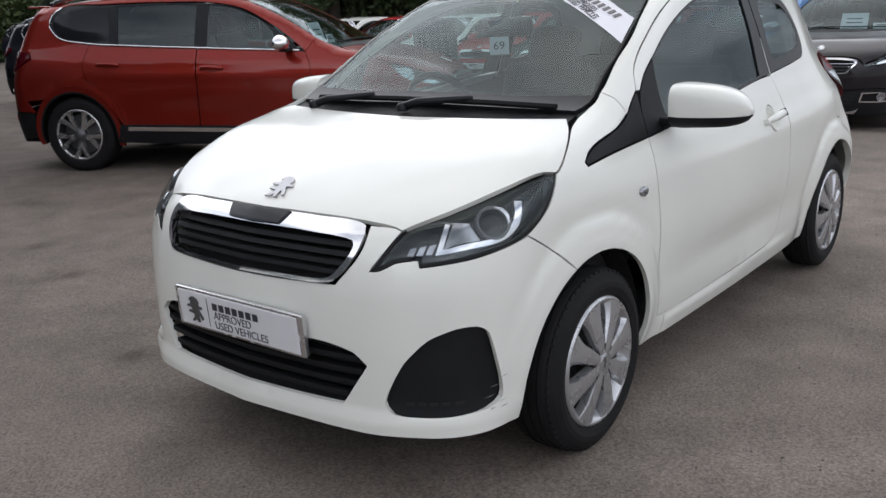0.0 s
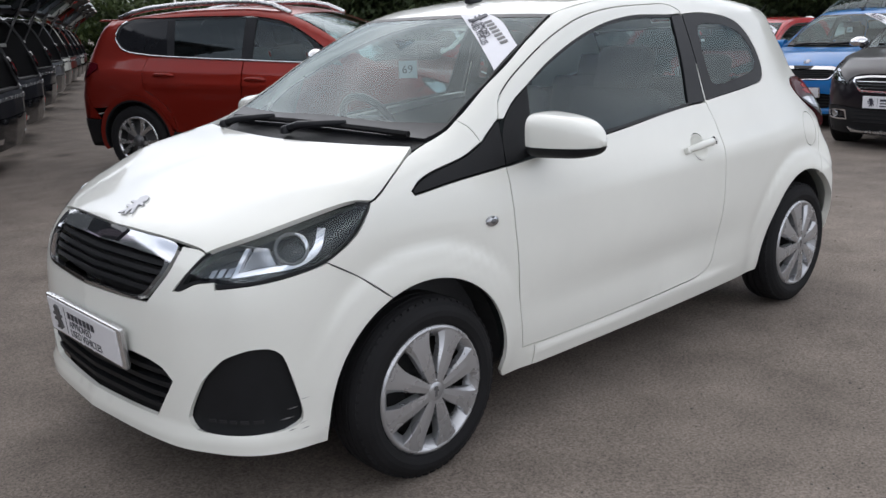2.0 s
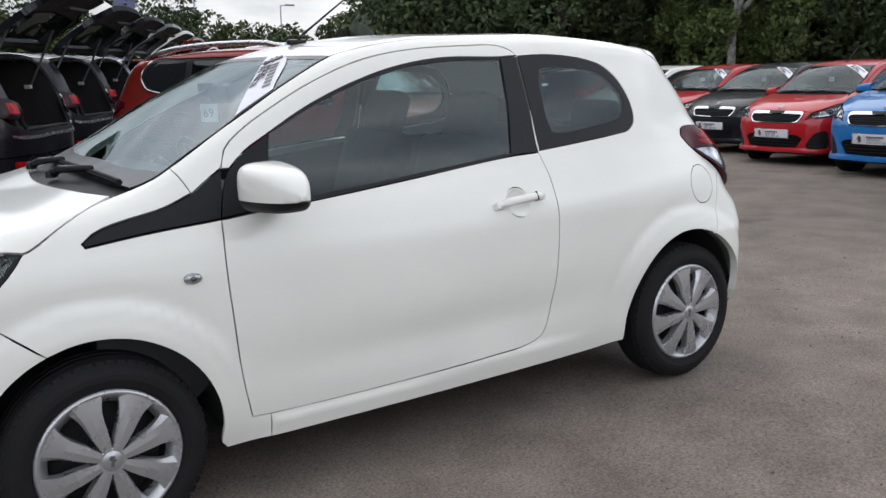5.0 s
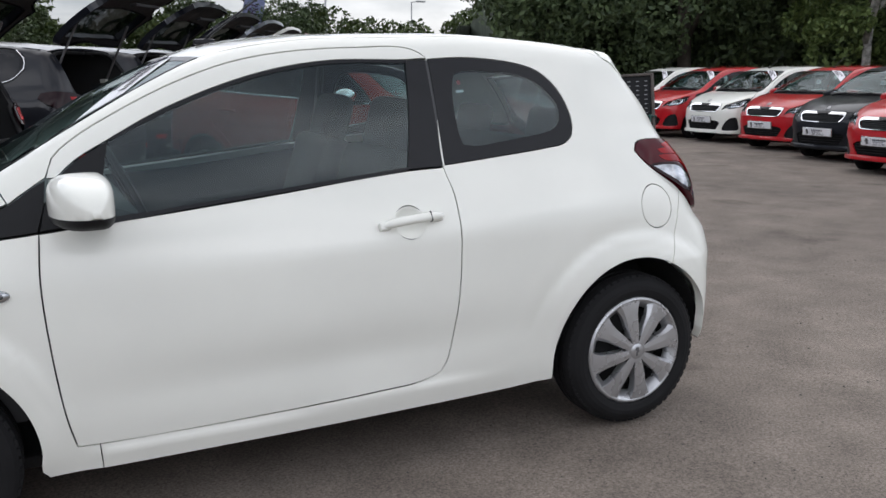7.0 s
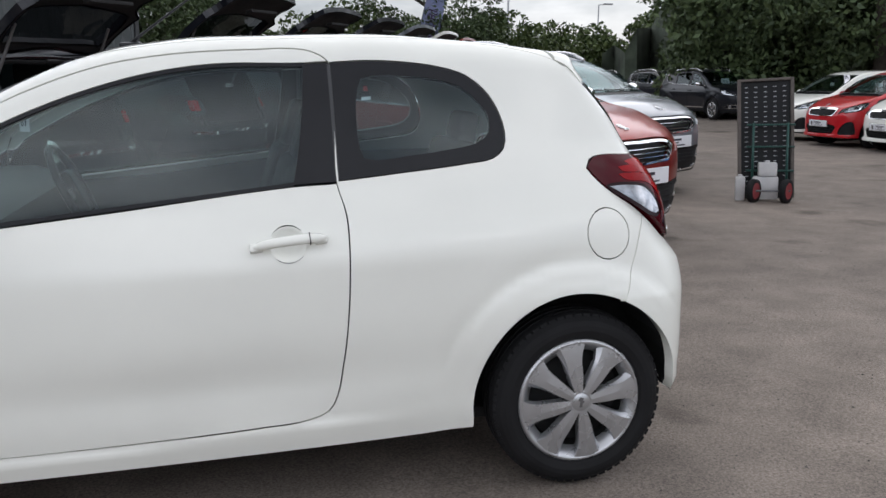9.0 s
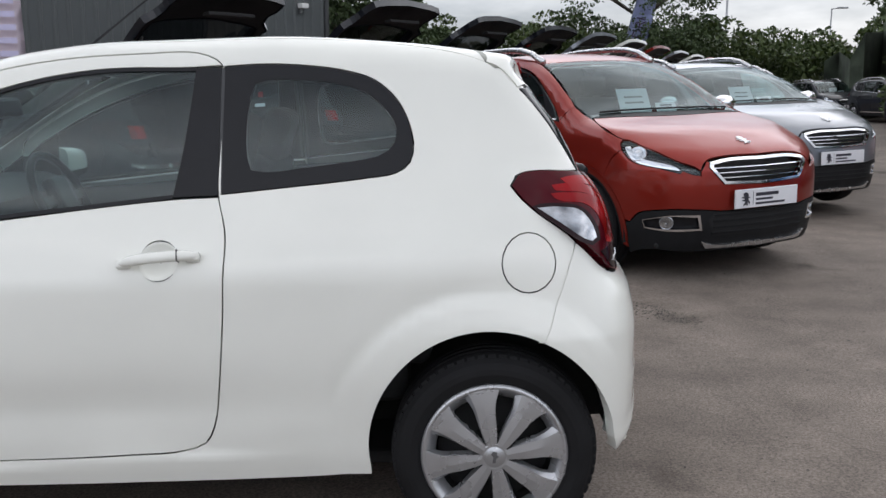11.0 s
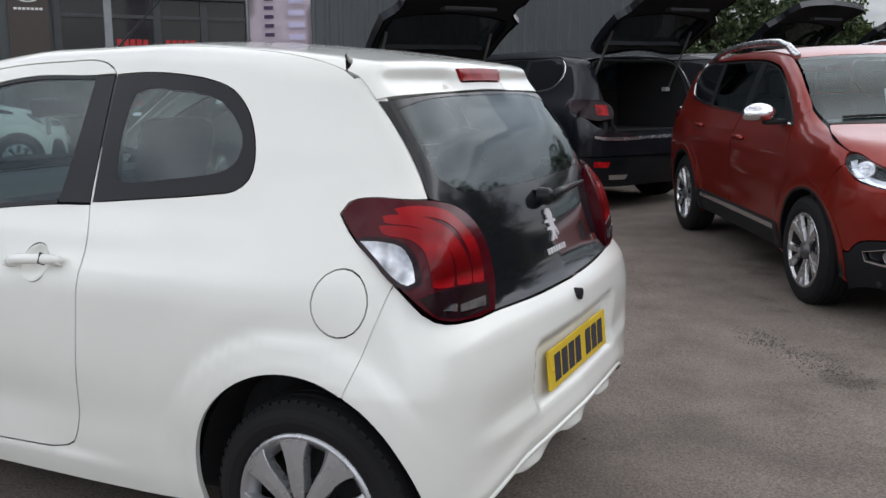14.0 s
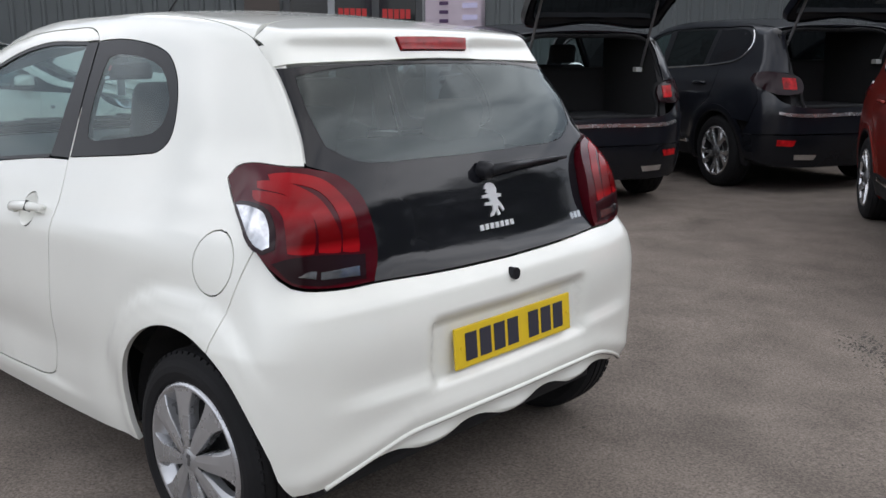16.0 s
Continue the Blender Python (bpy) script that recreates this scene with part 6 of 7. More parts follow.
    outer("sill_strip", "side", [("s", 0.48, 0.405), ("s", 2.05, 0.405), ("s", 2.06, 0.372), ("s", 0.48, 0.372)], CHROME, off=0.014, gap=0, thick=0.01, label="bright sill strip")
    # rear end
    rear_b = [("r", 0.0, 0.745), ("r", 0.50, 0.745), ("r", 0.68, 0.80), ("s", 3.19, 0.855), ("s", 3.05, 0.926), ("s", 3.10, 0.80), ("s", 3.02, 0.62), ("s", 2.95, 0.52), ("r", 0.62, 0.52), ("r", 0.0, 0.52)]
    outer("rear_bumper", "rear", rear_b, body_paint, two=False, whole=True)
    outer("lower_rear_bumper", "rear", [("r", 0.0, 0.515), ("r", 0.62, 0.515), ("s", 2.95, 0.515), ("s", 2.965, 0.30), ("r", 0.60, 0.24), ("r", 0.0, 0.24)], GLOSSY if open_boot else PLASTIC, two=False, whole=True, off=0.006, label="black lower rear bumper")
    outer("bumper_strip", "rear", [("r", 0.0, 0.700), ("r", 0.62, 0.700), ("r", 0.70, 0.712), ("r", 0.70, 0.690), ("r", 0.62, 0.672), ("r", 0.0, 0.672)], ALLOY, two=False, whole=True, off=0.010, gap=0, thick=0.015, label="bright strip across the rear bumper")
    outer("rear_reflector", "rear", [("r", 0.56, 0.470), ("r", 0.70, 0.475), ("r", 0.70, 0.425), ("r", 0.58, 0.420)], RED_GLOW, off=0.012, gap=0, thick=0.01, label="red rear reflector")
    outer("exhaust_trim", "rear", [("r", 0.36, 0.345), ("r", 0.56, 0.350), ("r", 0.55, 0.305), ("r", 0.38, 0.300)], CHROME, off=0.010, gap=0, thick=0.01, label="chrome exhaust trim")
    outer("tail_lamp", "rear", S_TAIL, SMOKED if open_boot else RED_LENS, off=0.012, grid=0.04, label="red tail lamp")
    outer("lamp_claw", "rear", [("r", 0.56, 0.985), ("r", 0.66, 0.990), ("r", 0.66, 0.895), ("r", 0.56, 0.890)], RED_GLOW, off=0.016, gap=0, thick=0.006, grid=0.05)
    gate = [("r", 0.0, 1.420), ("r", 0.50, 1.40), ("r", 0.545, 1.37), ("r", 0.57, 1.25), ("r", 0.585, 1.12), ("r", 0.60, 1.03), ("r", 0.52, 0.99), ("r", 0.50, 0.92), ("r", 0.52, 0.86), ("r", 0.50, 0.750), ("r", 0.0, 0.750)]
    glass_r = [("r", 0.0, 1.37), ("r", 0.47, 1.34), ("r", 0.50, 1.20), ("r", 0.49, 1.07), ("r", 0.0, 1.06)]
    hinge = pose(2.97, 0, 1.44)
    if open_boot:
        m = hinge @ Matrix.Rotation(radians(-98), 4, "Y") @ Matrix.Diagonal((1.22, 1.10, 1.22, 1)) @ hinge.inverted()
        lid = new("tailgate")
        lid.parent = car
        lid.matrix_basis = m
        tagged(lid, "black tailgate raised wide open")
        painted.append(skin("tailgate_skin", patch(sh, "rear", gate, holes=[full(glass_r)], whole=True, grid=0.07, step=0.04, gap=0.004, thick=0.05), body_paint, lid))
        skin("tailgate_glass", patch(sh, "rear", full(glass_r), grid=0.08, step=0.05, off=-0.002, gap=-0.004, thick=0), PANE_DARK, lid)
        skin("tailgate_lining", patch(sh, "rear", gate, holes=[full(glass_r)], whole=True, grid=0.07, step=0.04, gap=0.02, off=-0.05, thick=0.0), PLASTIC, lid, "black plastic inner lining")
        bm = bmesh.new()
        box(bm, 3.18, 3.205, -0.22, 0.22, 0.80, 0.86, 0.008)
        part("grab_recess", bm, DARK, lid)
        for s in (-1, 1):
            bm = bmesh.new()
            rod(bm, (2.93, s * 0.52, 1.10), (3.24, s * 0.50, 1.66), 0.012, n=8)
            part("gas_strut", bm, STEEL, car)
        # load space; its shade is put into near-black sides and seat back
        bm = bmesh.new()
        inner = [(2.15, -0.60, 0.72), (3.27, -0.60, 0.74), (3.27, 0.60, 0.74), (2.15, 0.60, 0.72)]
        box(bm, 2.15, 3.27, -0.56, 0.56, 0.66, 0.735, 0.006)
        part("boot_floor", bm, FABRIC, car, "dark carpeted boot floor")
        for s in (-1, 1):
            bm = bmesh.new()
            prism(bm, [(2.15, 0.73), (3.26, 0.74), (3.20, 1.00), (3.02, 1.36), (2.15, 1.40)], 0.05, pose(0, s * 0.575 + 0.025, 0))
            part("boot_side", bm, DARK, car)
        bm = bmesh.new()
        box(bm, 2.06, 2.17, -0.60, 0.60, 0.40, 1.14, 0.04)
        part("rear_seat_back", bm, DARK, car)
        bm = bmesh.new()
        box(bm, 3.20, 3.30, -0.50, 0.50, 0.725, 0.755, 0.01)
        part("sill_guard", bm, STEEL, car)
        rim = rounded(sh.place(gate), 0.05, closed=False)
        rim = np.r_[rim, (rim * [1, -1, 1])[::-1]]
        q = rim - sh.normal(rim) * 0.03
        v, f = tube([tuple(a) for a in q], 0.018, 6)
        link("boot_seal", v, f, RUBBER, car, smooth=True)
        for s in (-1, 1):
            bm = bmesh.new()
            box(bm, 2.90, 2.96, s * 0.50 - 0.03, s * 0.50 + 0.03, 1.10, 1.14, 0.005)
            part("boot_light", bm, LINING, car)
    else:
        outer("tailgate", "rear", gate, holes=[full(glass_r)], two=False, whole=True, gap=0.003)
        outer("rear_window", "rear", full(glass_r), GLOSSY, two=False, off=-0.002, gap=-0.003, thick=0, label="dark rear window")
        bm = bmesh.new()
        box(bm, 2.90, 3.12, -0.52, 0.52, 1.412, 1.434, 0.008)
        painted.append(part("spoiler", bm, body_paint, car))
    # insides
    outer("inner_shell", "side", [("s", 0.40, 0.28), ("s", 2.08, 0.28), ("s", 2.06, 0.5), ("s", 2.2, 0.74), ("s", 2.7, 0.78), ("s", 3.0, 0.84), ("s", 2.9, 1.08), ("s", 2.0, 1.05), ("s", 0.40, 1.0), ("s", 0.33, 0.8)], CABIN, off=-0.05, thick=0, grid=0.12)
    # near-black headlining over an open boot, for the shade inside
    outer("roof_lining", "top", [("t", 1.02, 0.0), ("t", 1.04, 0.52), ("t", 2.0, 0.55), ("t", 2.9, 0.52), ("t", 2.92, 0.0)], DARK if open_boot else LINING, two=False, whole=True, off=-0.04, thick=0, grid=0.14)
    bm = bmesh.new()
    box(bm, -0.60, 3.20, -0.70, 0.70, 0.235, 0.28, 0.02)
    part("floor_pan", bm, DARK, car)
    bm = bmesh.new()
    box(bm, -0.60, 0.10, -0.48, 0.48, 0.27, 0.80, 0.06)
    part("engine_bay", bm, DARK, car)
    bm = bmesh.new()
    prism(bm, [(0.20, 1.06), (0.62, 1.06), (0.74, 1.0), (0.74, 0.85), (0.55, 0.55), (0.30, 0.40), (0.05, 0.40), (0.05, 0.97)], 1.44, pose(0, 0.72, 0), 0.02)
    part("dashboard", bm, CABIN, car)
    for x, ys in ((1.22, (-0.36, 0.36)), (2.06, (-0.36, 0.36))):
        for y in ys:
            if open_boot and x > 2:
                continue
            seat = new("seat")
            seat.parent = car
            seat.matrix_basis = pose(x, y, 0)
            for nm, b in (("seat_base", (-0.30, 0.22, -0.25, 0.25, 0.42, 0.62)),):
                bm = bmesh.new()
                box(bm, *b, 0.06)
                part(nm, bm, FABRIC, seat, smooth=60)
            bm = bmesh.new()
            box(bm, -0.07, 0.07, -0.25, 0.25, 0, 0.62, 0.05, pose(0.20, 0, 0.56, 0, 16, 0))
            part("seat_back", bm, FABRIC, seat, smooth=60)
            bm = bmesh.new()
            box(bm, -0.05, 0.05, -0.13, 0.13, 0.64, 0.82, 0.04, pose(0.20, 0, 0.56, 0, 16, 0))
            part("headrest", bm, FABRIC, seat, smooth=60)
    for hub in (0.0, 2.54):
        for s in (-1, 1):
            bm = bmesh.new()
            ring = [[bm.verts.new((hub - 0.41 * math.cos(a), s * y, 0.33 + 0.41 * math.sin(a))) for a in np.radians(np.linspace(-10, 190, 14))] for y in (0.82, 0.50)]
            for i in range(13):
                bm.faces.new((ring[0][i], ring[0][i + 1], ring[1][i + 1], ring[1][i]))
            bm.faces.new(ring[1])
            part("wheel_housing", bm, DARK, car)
    if roof_rails:
        for y, w, h, x in ((-0.02, 0.15, 0.20, 0.52), (-0.33, 0.10, 0.08, 0.50)):
            bm = bmesh.new()
            box(bm, -w, w, -0.002, 0.002, -h / 2, h / 2, m=pose(x + 0.06, y, 1.06 + h / 2, 0, 0, -90) @ pose(0, 0, 0, -24, 0, 0))
            part("price_card", bm, PAPER, car, "white paper card behind the windscreen")
            bars(car, pose(x + 0.06, y, 1.06 + h / 2, 0, 0, -90) @ pose(0, -0.003, 0, -24, 0, 0), [(-w * 0.6, w * 0.6, h * q, h * q + 0.014) for q in (-0.12, 0.12)], STEEL, 0.001, "card_bar")
        for s in (-1, 1):
            xs = np.linspace(1.02, 2.86, 12)
            pz = sh.out("top", [(x, s * 0.545) for x in xs])
            lift = [0.006, 0.042] + [0.056] * 8 + [0.042, 0.006]
            v, f = tube([(p[0], p[1], p[2] + h) for p, h in zip(pz, lift)], 0.025, 8)
            link("roof_rail", v, f, ALLOY, car, "brushed silver roof rail", smooth=True)
    for s in (-1, 1):
        mir = new("door_mirror")
        mir.parent = car
        mir.matrix_basis = Matrix.Diagonal((1, s, 1, 1))
        bm = bmesh.new()
        bmesh.ops.create_uvsphere(bm, u_segments=20, v_segments=12, radius=1.0, matrix=Matrix.Translation((0.575, 0.955, 1.108)) @ Matrix.Diagonal((0.076, 0.112, 0.070, 1)))
        for v_ in bm.verts:
            if v_.co.x > 0.60:
                v_.co.x = 0.60 + (v_.co.x - 0.60) * 0.25
            if v_.co.z < 1.075:
                v_.co.z = 1.075 - (1.075 - v_.co.z) * 0.4
        part("mirror_shell", bm, CHROME, mir, "chrome mirror shell", smooth=50)
        bm = bmesh.new()
        box(bm, 0.53, 0.60, 0.78, 0.93, 1.040, 1.075, 0.012)
        part("mirror_arm", bm, PLASTIC, mir)
    for s in (-1, 1):
        for x, z in ((1.24, 0.905), (2.20, 0.935)):
            m = on_skin(sh, ("s", x, z), s, 0.0)
            h = new("door_handle")
            h.parent = car
            h.matrix_basis = m
            vs, fs = [], []
            for i in range(9):
                t = i / 8
                bow = 0.010 + 0.024 * (1 - abs(2 * t - 1) ** 3)
                for k in range(8):
                    a = 2 * math.pi * k / 8
                    vs.append((-0.105 + 0.21 * t, -bow + 0.009 * math.cos(a), 0.014 * math.sin(a)))
            for i in range(8):
                fs += [(i * 8 + k, i * 8 + (k + 1) % 8, (i + 1) * 8 + (k + 1) % 8, (i + 1) * 8 + k) for k in range(8)]
            fs += [tuple(range(8)), tuple(range(64, 72))]
            painted.append(link("grip", vs, fs, body_paint, h, smooth=True))
            bm = bmesh.new()
            box(bm, -0.06, 0.06, -0.002, 0.003, -0.030, 0.030, 0.002)
            painted.append(part("handle_dish", bm, body_paint, h))
    for k, (y0, y1) in enumerate(((0.12, -0.62), (0.58, -0.08))):
        ys = np.linspace(y0, y1, 7)
        zz = sh.out("top", [(0.19 + 0.02 * abs(q), q) for q in ys])
        v, f = tube([(q[0], q[1], q[2] + 0.012) for q in zz], 0.008, 6)
        link("wiper_blade", v, f, RUBBER, car)
    lion(car, on_skin(sh, ("t", -0.62, 0.001), lift=0.001), 0.10, BADGE, "bonnet_emblem")
    pl = new("front_plate")
    pl.parent = car
    pl.matrix_basis = pose(-0.862, 0, 0.560, 0, 0, -90)
    bm = bmesh.new()
    box(bm, -0.275, 0.275, -0.004, 0.010, -0.062, 0.062, 0.004)
    part("plate_face", bm, PLATE_WHITE, pl, "white dealer plate")
    lion(pl, pose(-0.19, -0.0045, 0), 0.085, INK, "plate_emblem")
    bars(pl, pose(0, -0.0045, 0), [(-0.125, -0.122, -0.045, 0.045), (-0.10, 0.10, 0.012, 0.034), (-0.10, 0.05, -0.016, -0.002), (-0.10, 0.16, -0.044, -0.030)], INK)
    for x, s in ((0.0, -1), (0.0, 1), (2.54, -1), (2.54, 1)):
        wheel("road_wheel", car, x, s, 0.328, 0.222, 0.205, "alloy", 0.862)
    return car, painted


# ---- the other cars of the yard ----
def standing(x, y, deg):
    """A car's pose: front axle's middle, and the way from its nose to its tail."""
    return pose(x, y, float(ground_z(x + 1.2 * math.cos(radians(deg)), y)), 0, 0, deg)


def repaint(car, source_painted, source, material):
    """Gives a copy of a car its own colour, leaving the shared meshes as they are."""
    order = [source, *source.children_recursive]
    mine = [car, *car.children_recursive]
    for a, b in zip(order, mine):
        if a in source_painted:
            b.material_slots[0].link = "OBJECT"
            b.material_slots[0].material = material


def another(source, painted, x, y, deg, material, label, group=""):
    car = copy_thing(source, standing(x, y, deg) @ Matrix.Scale(source.matrix_basis.to_scale().x, 4))
    repaint(car, set(painted), source, material)
    return tagged(car, label, "car", group)


red_suv, red_painted = crossover("crossover", RED, "copper red crossover with silver roof rails and alloy wheels")
red_suv.matrix_basis = standing(3.894, 3.62, 117.3) @ pose(0, 0, -0.01, 0, -1.3, 0)
row = "line of crossovers behind the white hatchback"
tagged(red_suv, group=row)
another(red_suv, red_painted, 5.6, 6.4, 114.8, GREY, "metallic grey crossover beside the copper red one", row)
another(red_suv, red_painted, 6.6, 8.9, 114.8, GREY, "metallic grey crossover with silver roof rails", row)
another(red_suv, red_painted, 7.5, 11.2, 114.8, BLACK, "black crossover with silver roof rails", row)
far_row = "dark cars parked before the trees"
for x, y, material, label in (
    (16.6, 22.3, BLACK, "black crossover with chrome grille before the trees"),
    (17.8, 27.9, BLACK, "black crossover parked in front of the trees"),
    (16.7, 31.5, NAVY, "dark blue crossover parked in front of the trees"),
):
    another(red_suv, red_painted, x, y, 95, material, label, far_row)
another(red_suv, red_painted, 8.77, 0.96, 0, BROWN_BLACK, "dark aubergine crossover with chrome grille", "row of cars facing the yard")
van = another(red_suv, red_painted, 16.1, 4.9, 0, PALE, "tall pale silver van behind the red and blue hatchbacks")
van.matrix_basis = van.matrix_basis @ Matrix.Scale(1.24, 4)

boot_suv, boot_painted = crossover("crossover_open_boot", BLACK, "black crossover with its tailgate raised and boot empty", open_boot=True, roof_rails=False)
boot_suv.name = "crossover"
boot_suv.matrix_basis = standing(-2.84, 6.42, -32) @ Matrix.Scale(1.05, 4)
boots = "line of crossovers with open boots"
tagged(boot_suv, group=boots)
for k in range(1, 10):
    another(boot_suv, boot_painted, -2.84 + 1.10 * k, 6.42 + 2.52 * k, -32, BLACK if k < 4 else (RED, GREY, WHITE)[k % 3], "black crossover with its tailgate raised and boot empty" if k < 4 else "crossover with its tailgate raised, far down the line", boots)

front_row = "row of cars facing the yard"
for x, y, material, label in (
    (10.45, 2.8, BLUE, "bright blue hatchback with white dealer plate"),
    (11.0, 4.68, BRIGHT_RED, "bright red hatchback with black bumper corners"),
    (12.0, 6.6, BLACK, "black hatchback with a chrome grille surround"),
    (12.7, 8.5, BRIGHT_RED, "bright red hatchback with white dealer plate"),
    (13.1, 10.45, WHITE, "white hatchback in the row by the trees"),
    (13.1, 12.2, BRIGHT_RED, "red hatchback beside a white one"),
    (13.4, 14.1, WHITE, "white hatchback at the end of the row"),
):
    car = another(hero, hero_painted, x, y, 0, material, label, front_row)
    if material is BLUE:
        car.matrix_basis = car.matrix_basis @ Matrix.Scale(1.06, 4)
by_wall = "white cars by the showroom wall"
another(hero, hero_painted, -5.07, 2.71, 235, WHITE, "white hatchback parked before the showroom", by_wall)
another(hero, hero_painted, -7.6, 6.3, 235, WHITE, "white hatchback parked close to the showroom wall", by_wall)
another(red_suv, red_painted, -8.6, 3.6, 215, GREY, "grey crossover by the showroom wall", by_wall)


# ---- showroom ----
CLAD = surface("dark grey wall cladding", (0.085, 0.094, 0.096), 0.55, 0.1, vary=0.10, scale=0.7, grain=0.05)
FRAME = surface("dark window frame", (0.05, 0.052, 0.055), 0.4, vary=0.1)
SHOP_GLASS = surface("dark shop glass", (0.012, 0.014, 0.016), 0.06, coat=0.4, vary=0.3, scale=1.2)
SIGN_BROWN = surface("dark brown sign", (0.055, 0.042, 0.036), 0.45, vary=0.08)
SIGN_RED = surface("red window lettering", (0.45, 0.02, 0.02), 0.5)
FIXTURE = surface("white lamp housing", (0.72, 0.72, 0.70), 0.4, vary=0.04)
VIOLET = surface("pale violet print", (0.54, 0.51, 0.70), 0.8)
PLUM = surface("dark plum print", (0.06, 0.03, 0.08), 0.8)
FLAG_PALE = surface("pale flag cloth", (0.70, 0.62, 0.68), 0.8, vary=0.10, scale=3, bump=0.2, bump_scale=400)
FLAG_BLUE = surface("lavender flag cloth", (0.36, 0.40, 0.62), 0.8, vary=0.10, scale=3, bump=0.2, bump_scale=400)
POLE = surface("galvanised post", (0.30, 0.31, 0.32), 0.45, 0.6, vary=0.1)

WALL = Matrix.Translation((-0.63, 16.9, 0.0)) @ Matrix.Rotation(radians(50), 4, "Z")  # x along the wall towards the corner, -y out of it
PLUMB = Matrix.Rotation(radians(1.6), 4, "Y")  # true upright: the yard slopes a little


def showroom():
    wall = tagged(new("wall_showroom"), "dark grey profiled metal wall of the showroom", "wall", kind="structure")
    wall.matrix_basis = Matrix.Translation((-0.63, 16.9, 0.0)) @ PLUMB @ Matrix.Rotation(radians(50), 4, "Z")
    x0, x1, z1, pitch = -26.0, 0.0, 7.2, 0.25
    open_x0, open_x1, open_z = -11.9, -8.9, 2.62

    def run(name, a, b, zlo, zhi):
        vs, fs = [], []
        n = int(round((b - a) / pitch))
        for i in range(n):
            xa = a + (b - a) * i / n
            w = (b - a) / n
            for dx, dy in ((0, 0), (0.30, 0), (0.42, -0.035), (0.58, -0.035), (0.70, 0)):
                vs += [(xa + dx * w, dy, zlo), (xa + dx * w, dy, zhi)]
        vs += [(b, 0, zlo), (b, 0, zhi)]
        q = len(vs) // 2
        fs = [(2 * i, 2 * i + 2, 2 * i + 3, 2 * i + 1) for i in range(q - 1)]
        link(name, vs, fs, CLAD, wall)

    run("cladding", x0, open_x0, -0.5, z1)
    run("cladding", open_x0, open_x1, open_z + 0.10, z1)
    run("cladding", open_x1, x1, -0.5, z1)
    bm = bmesh.new()
    box(bm, x0, x1, 0.02, 0.25, open_z + 0.1, z1)
    box(bm, x0, open_x0, 0.02, 0.25, -0.5, open_z + 0.1)
    box(bm, open_x1, x1, 0.02, 0.25, -0.5, open_z + 0.1)
    part("wall_core", bm, CLAD, wall)
    bm = bmesh.new()
    box(bm, x1 - 0.25, x1, 0.02, 14.0, -0.5, z1)
    part("end_wall", bm, CLAD, wall)
    bm = bmesh.new()
    box(bm, x0, x1 + 0.05, -0.08, 14.0, z1, z1 + 0.25, 0.02)
    part("roof_edge", bm, FRAME, wall)
    bm = bmesh.new()
    box(bm, open_x0, open_x1, -0.10, 0.06, open_z, open_z + 0.12, 0.01)
    part("window_head", bm, FRAME, wall)
    bm = bmesh.new()
    box(bm, open_x0 - 0.3, open_x1 + 0.3, 3.0, 3.1, -0.3, open_z + 0.3)
    part("room_back", bm, DARK, wall)
    bm = bmesh.new()
    box(bm, x1 - 0.07, x1 + 0.03, -0.06, 0.06, -0.5, z1, 0.01)
    part("corner_flashing", bm, FRAME, wall)
    win = tagged(new("window_1"), "dark shopfront glazing in grey frames", "window", kind="structure")
    win.matrix_basis = wall.matrix_basis
    n = 4
    for i in range(n + 1):
        x = open_x0 + (open_x1 - open_x0) * i / n
        bm = bmesh.new()
        box(bm, x - 0.06, x + 0.06, -0.02, 0.08, -0.2, open_z, 0.008)
        part("mullion", bm, POLE if i == 1 else FRAME, win)
    for i in range(n):
        a, b = open_x0 + (open_x1 - open_x0) * i / n + 0.06, open_x0 + (open_x1 - open_x0) * (i + 1) / n - 0.06
        bm = bmesh.new()
        box(bm, a, b, 0.03, 0.045, 0.0, open_z - 0.32)
        part("pane", bm, SHOP_GLASS, win)
        bm = bmesh.new()
        box(bm, a, b, -0.01, 0.06, open_z - 0.32, open_z - 0.26, 0.006)
        part("transom", bm, FRAME, win)
        bm = bmesh.new()
        box(bm, a, b, 0.03, 0.045, open_z - 0.26, open_z)
        part("pane", bm, SHOP_GLASS, win)
    for i in (1, 2):
        a = open_x0 + (open_x1 - open_x0) * i / n + 0.12
        bars(win, pose(0, 0.028, 0), [(a + 0.10 * k, a + 0.08 + 0.10 * k, 1.82, 1.98) for k in range(5)], SIGN_RED, 0.003, "window_bar")
    # sign beside the glazing
    sign = thing("wall_sign", wall.matrix_basis @ pose(-12.3, -0.045, 0), "dark brown wall sign with a pale oval mark", "sign")
    bm = bmesh.new()
    box(bm, -0.29, 0.29, -0.07, 0.0, 0.3, 4.6, 0.012)
    part("board", bm, SIGN_BROWN, sign)
    v, f = tube([(0.17 * math.cos(a), 0.0, 0.095 * math.sin(a)) for a in np.linspace(0, 2 * math.pi, 25)], 0.012, 6)
    link("oval_mark", v, f, FIXTURE, sign, at=pose(0, -0.075, 2.60))
    bm = bmesh.new()
    box(bm, -0.09, -0.06, -0.012, 0, -0.06, 0.06, m=pose(0, -0.072, 2.60, 0, 12, 0))
    box(bm, 0.06, 0.09, -0.012, 0, -0.06, 0.06, m=pose(0, -0.072, 2.60, 0, 12, 0))
    part("oval_strokes", bm, FIXTURE, sign)
    bars(sign, pose(0, -0.071, 2.40), [(-0.20 + 0.06 * k, -0.155 + 0.06 * k, -0.018, 0.018) for k in range(7)], FIXTURE, 0.002)
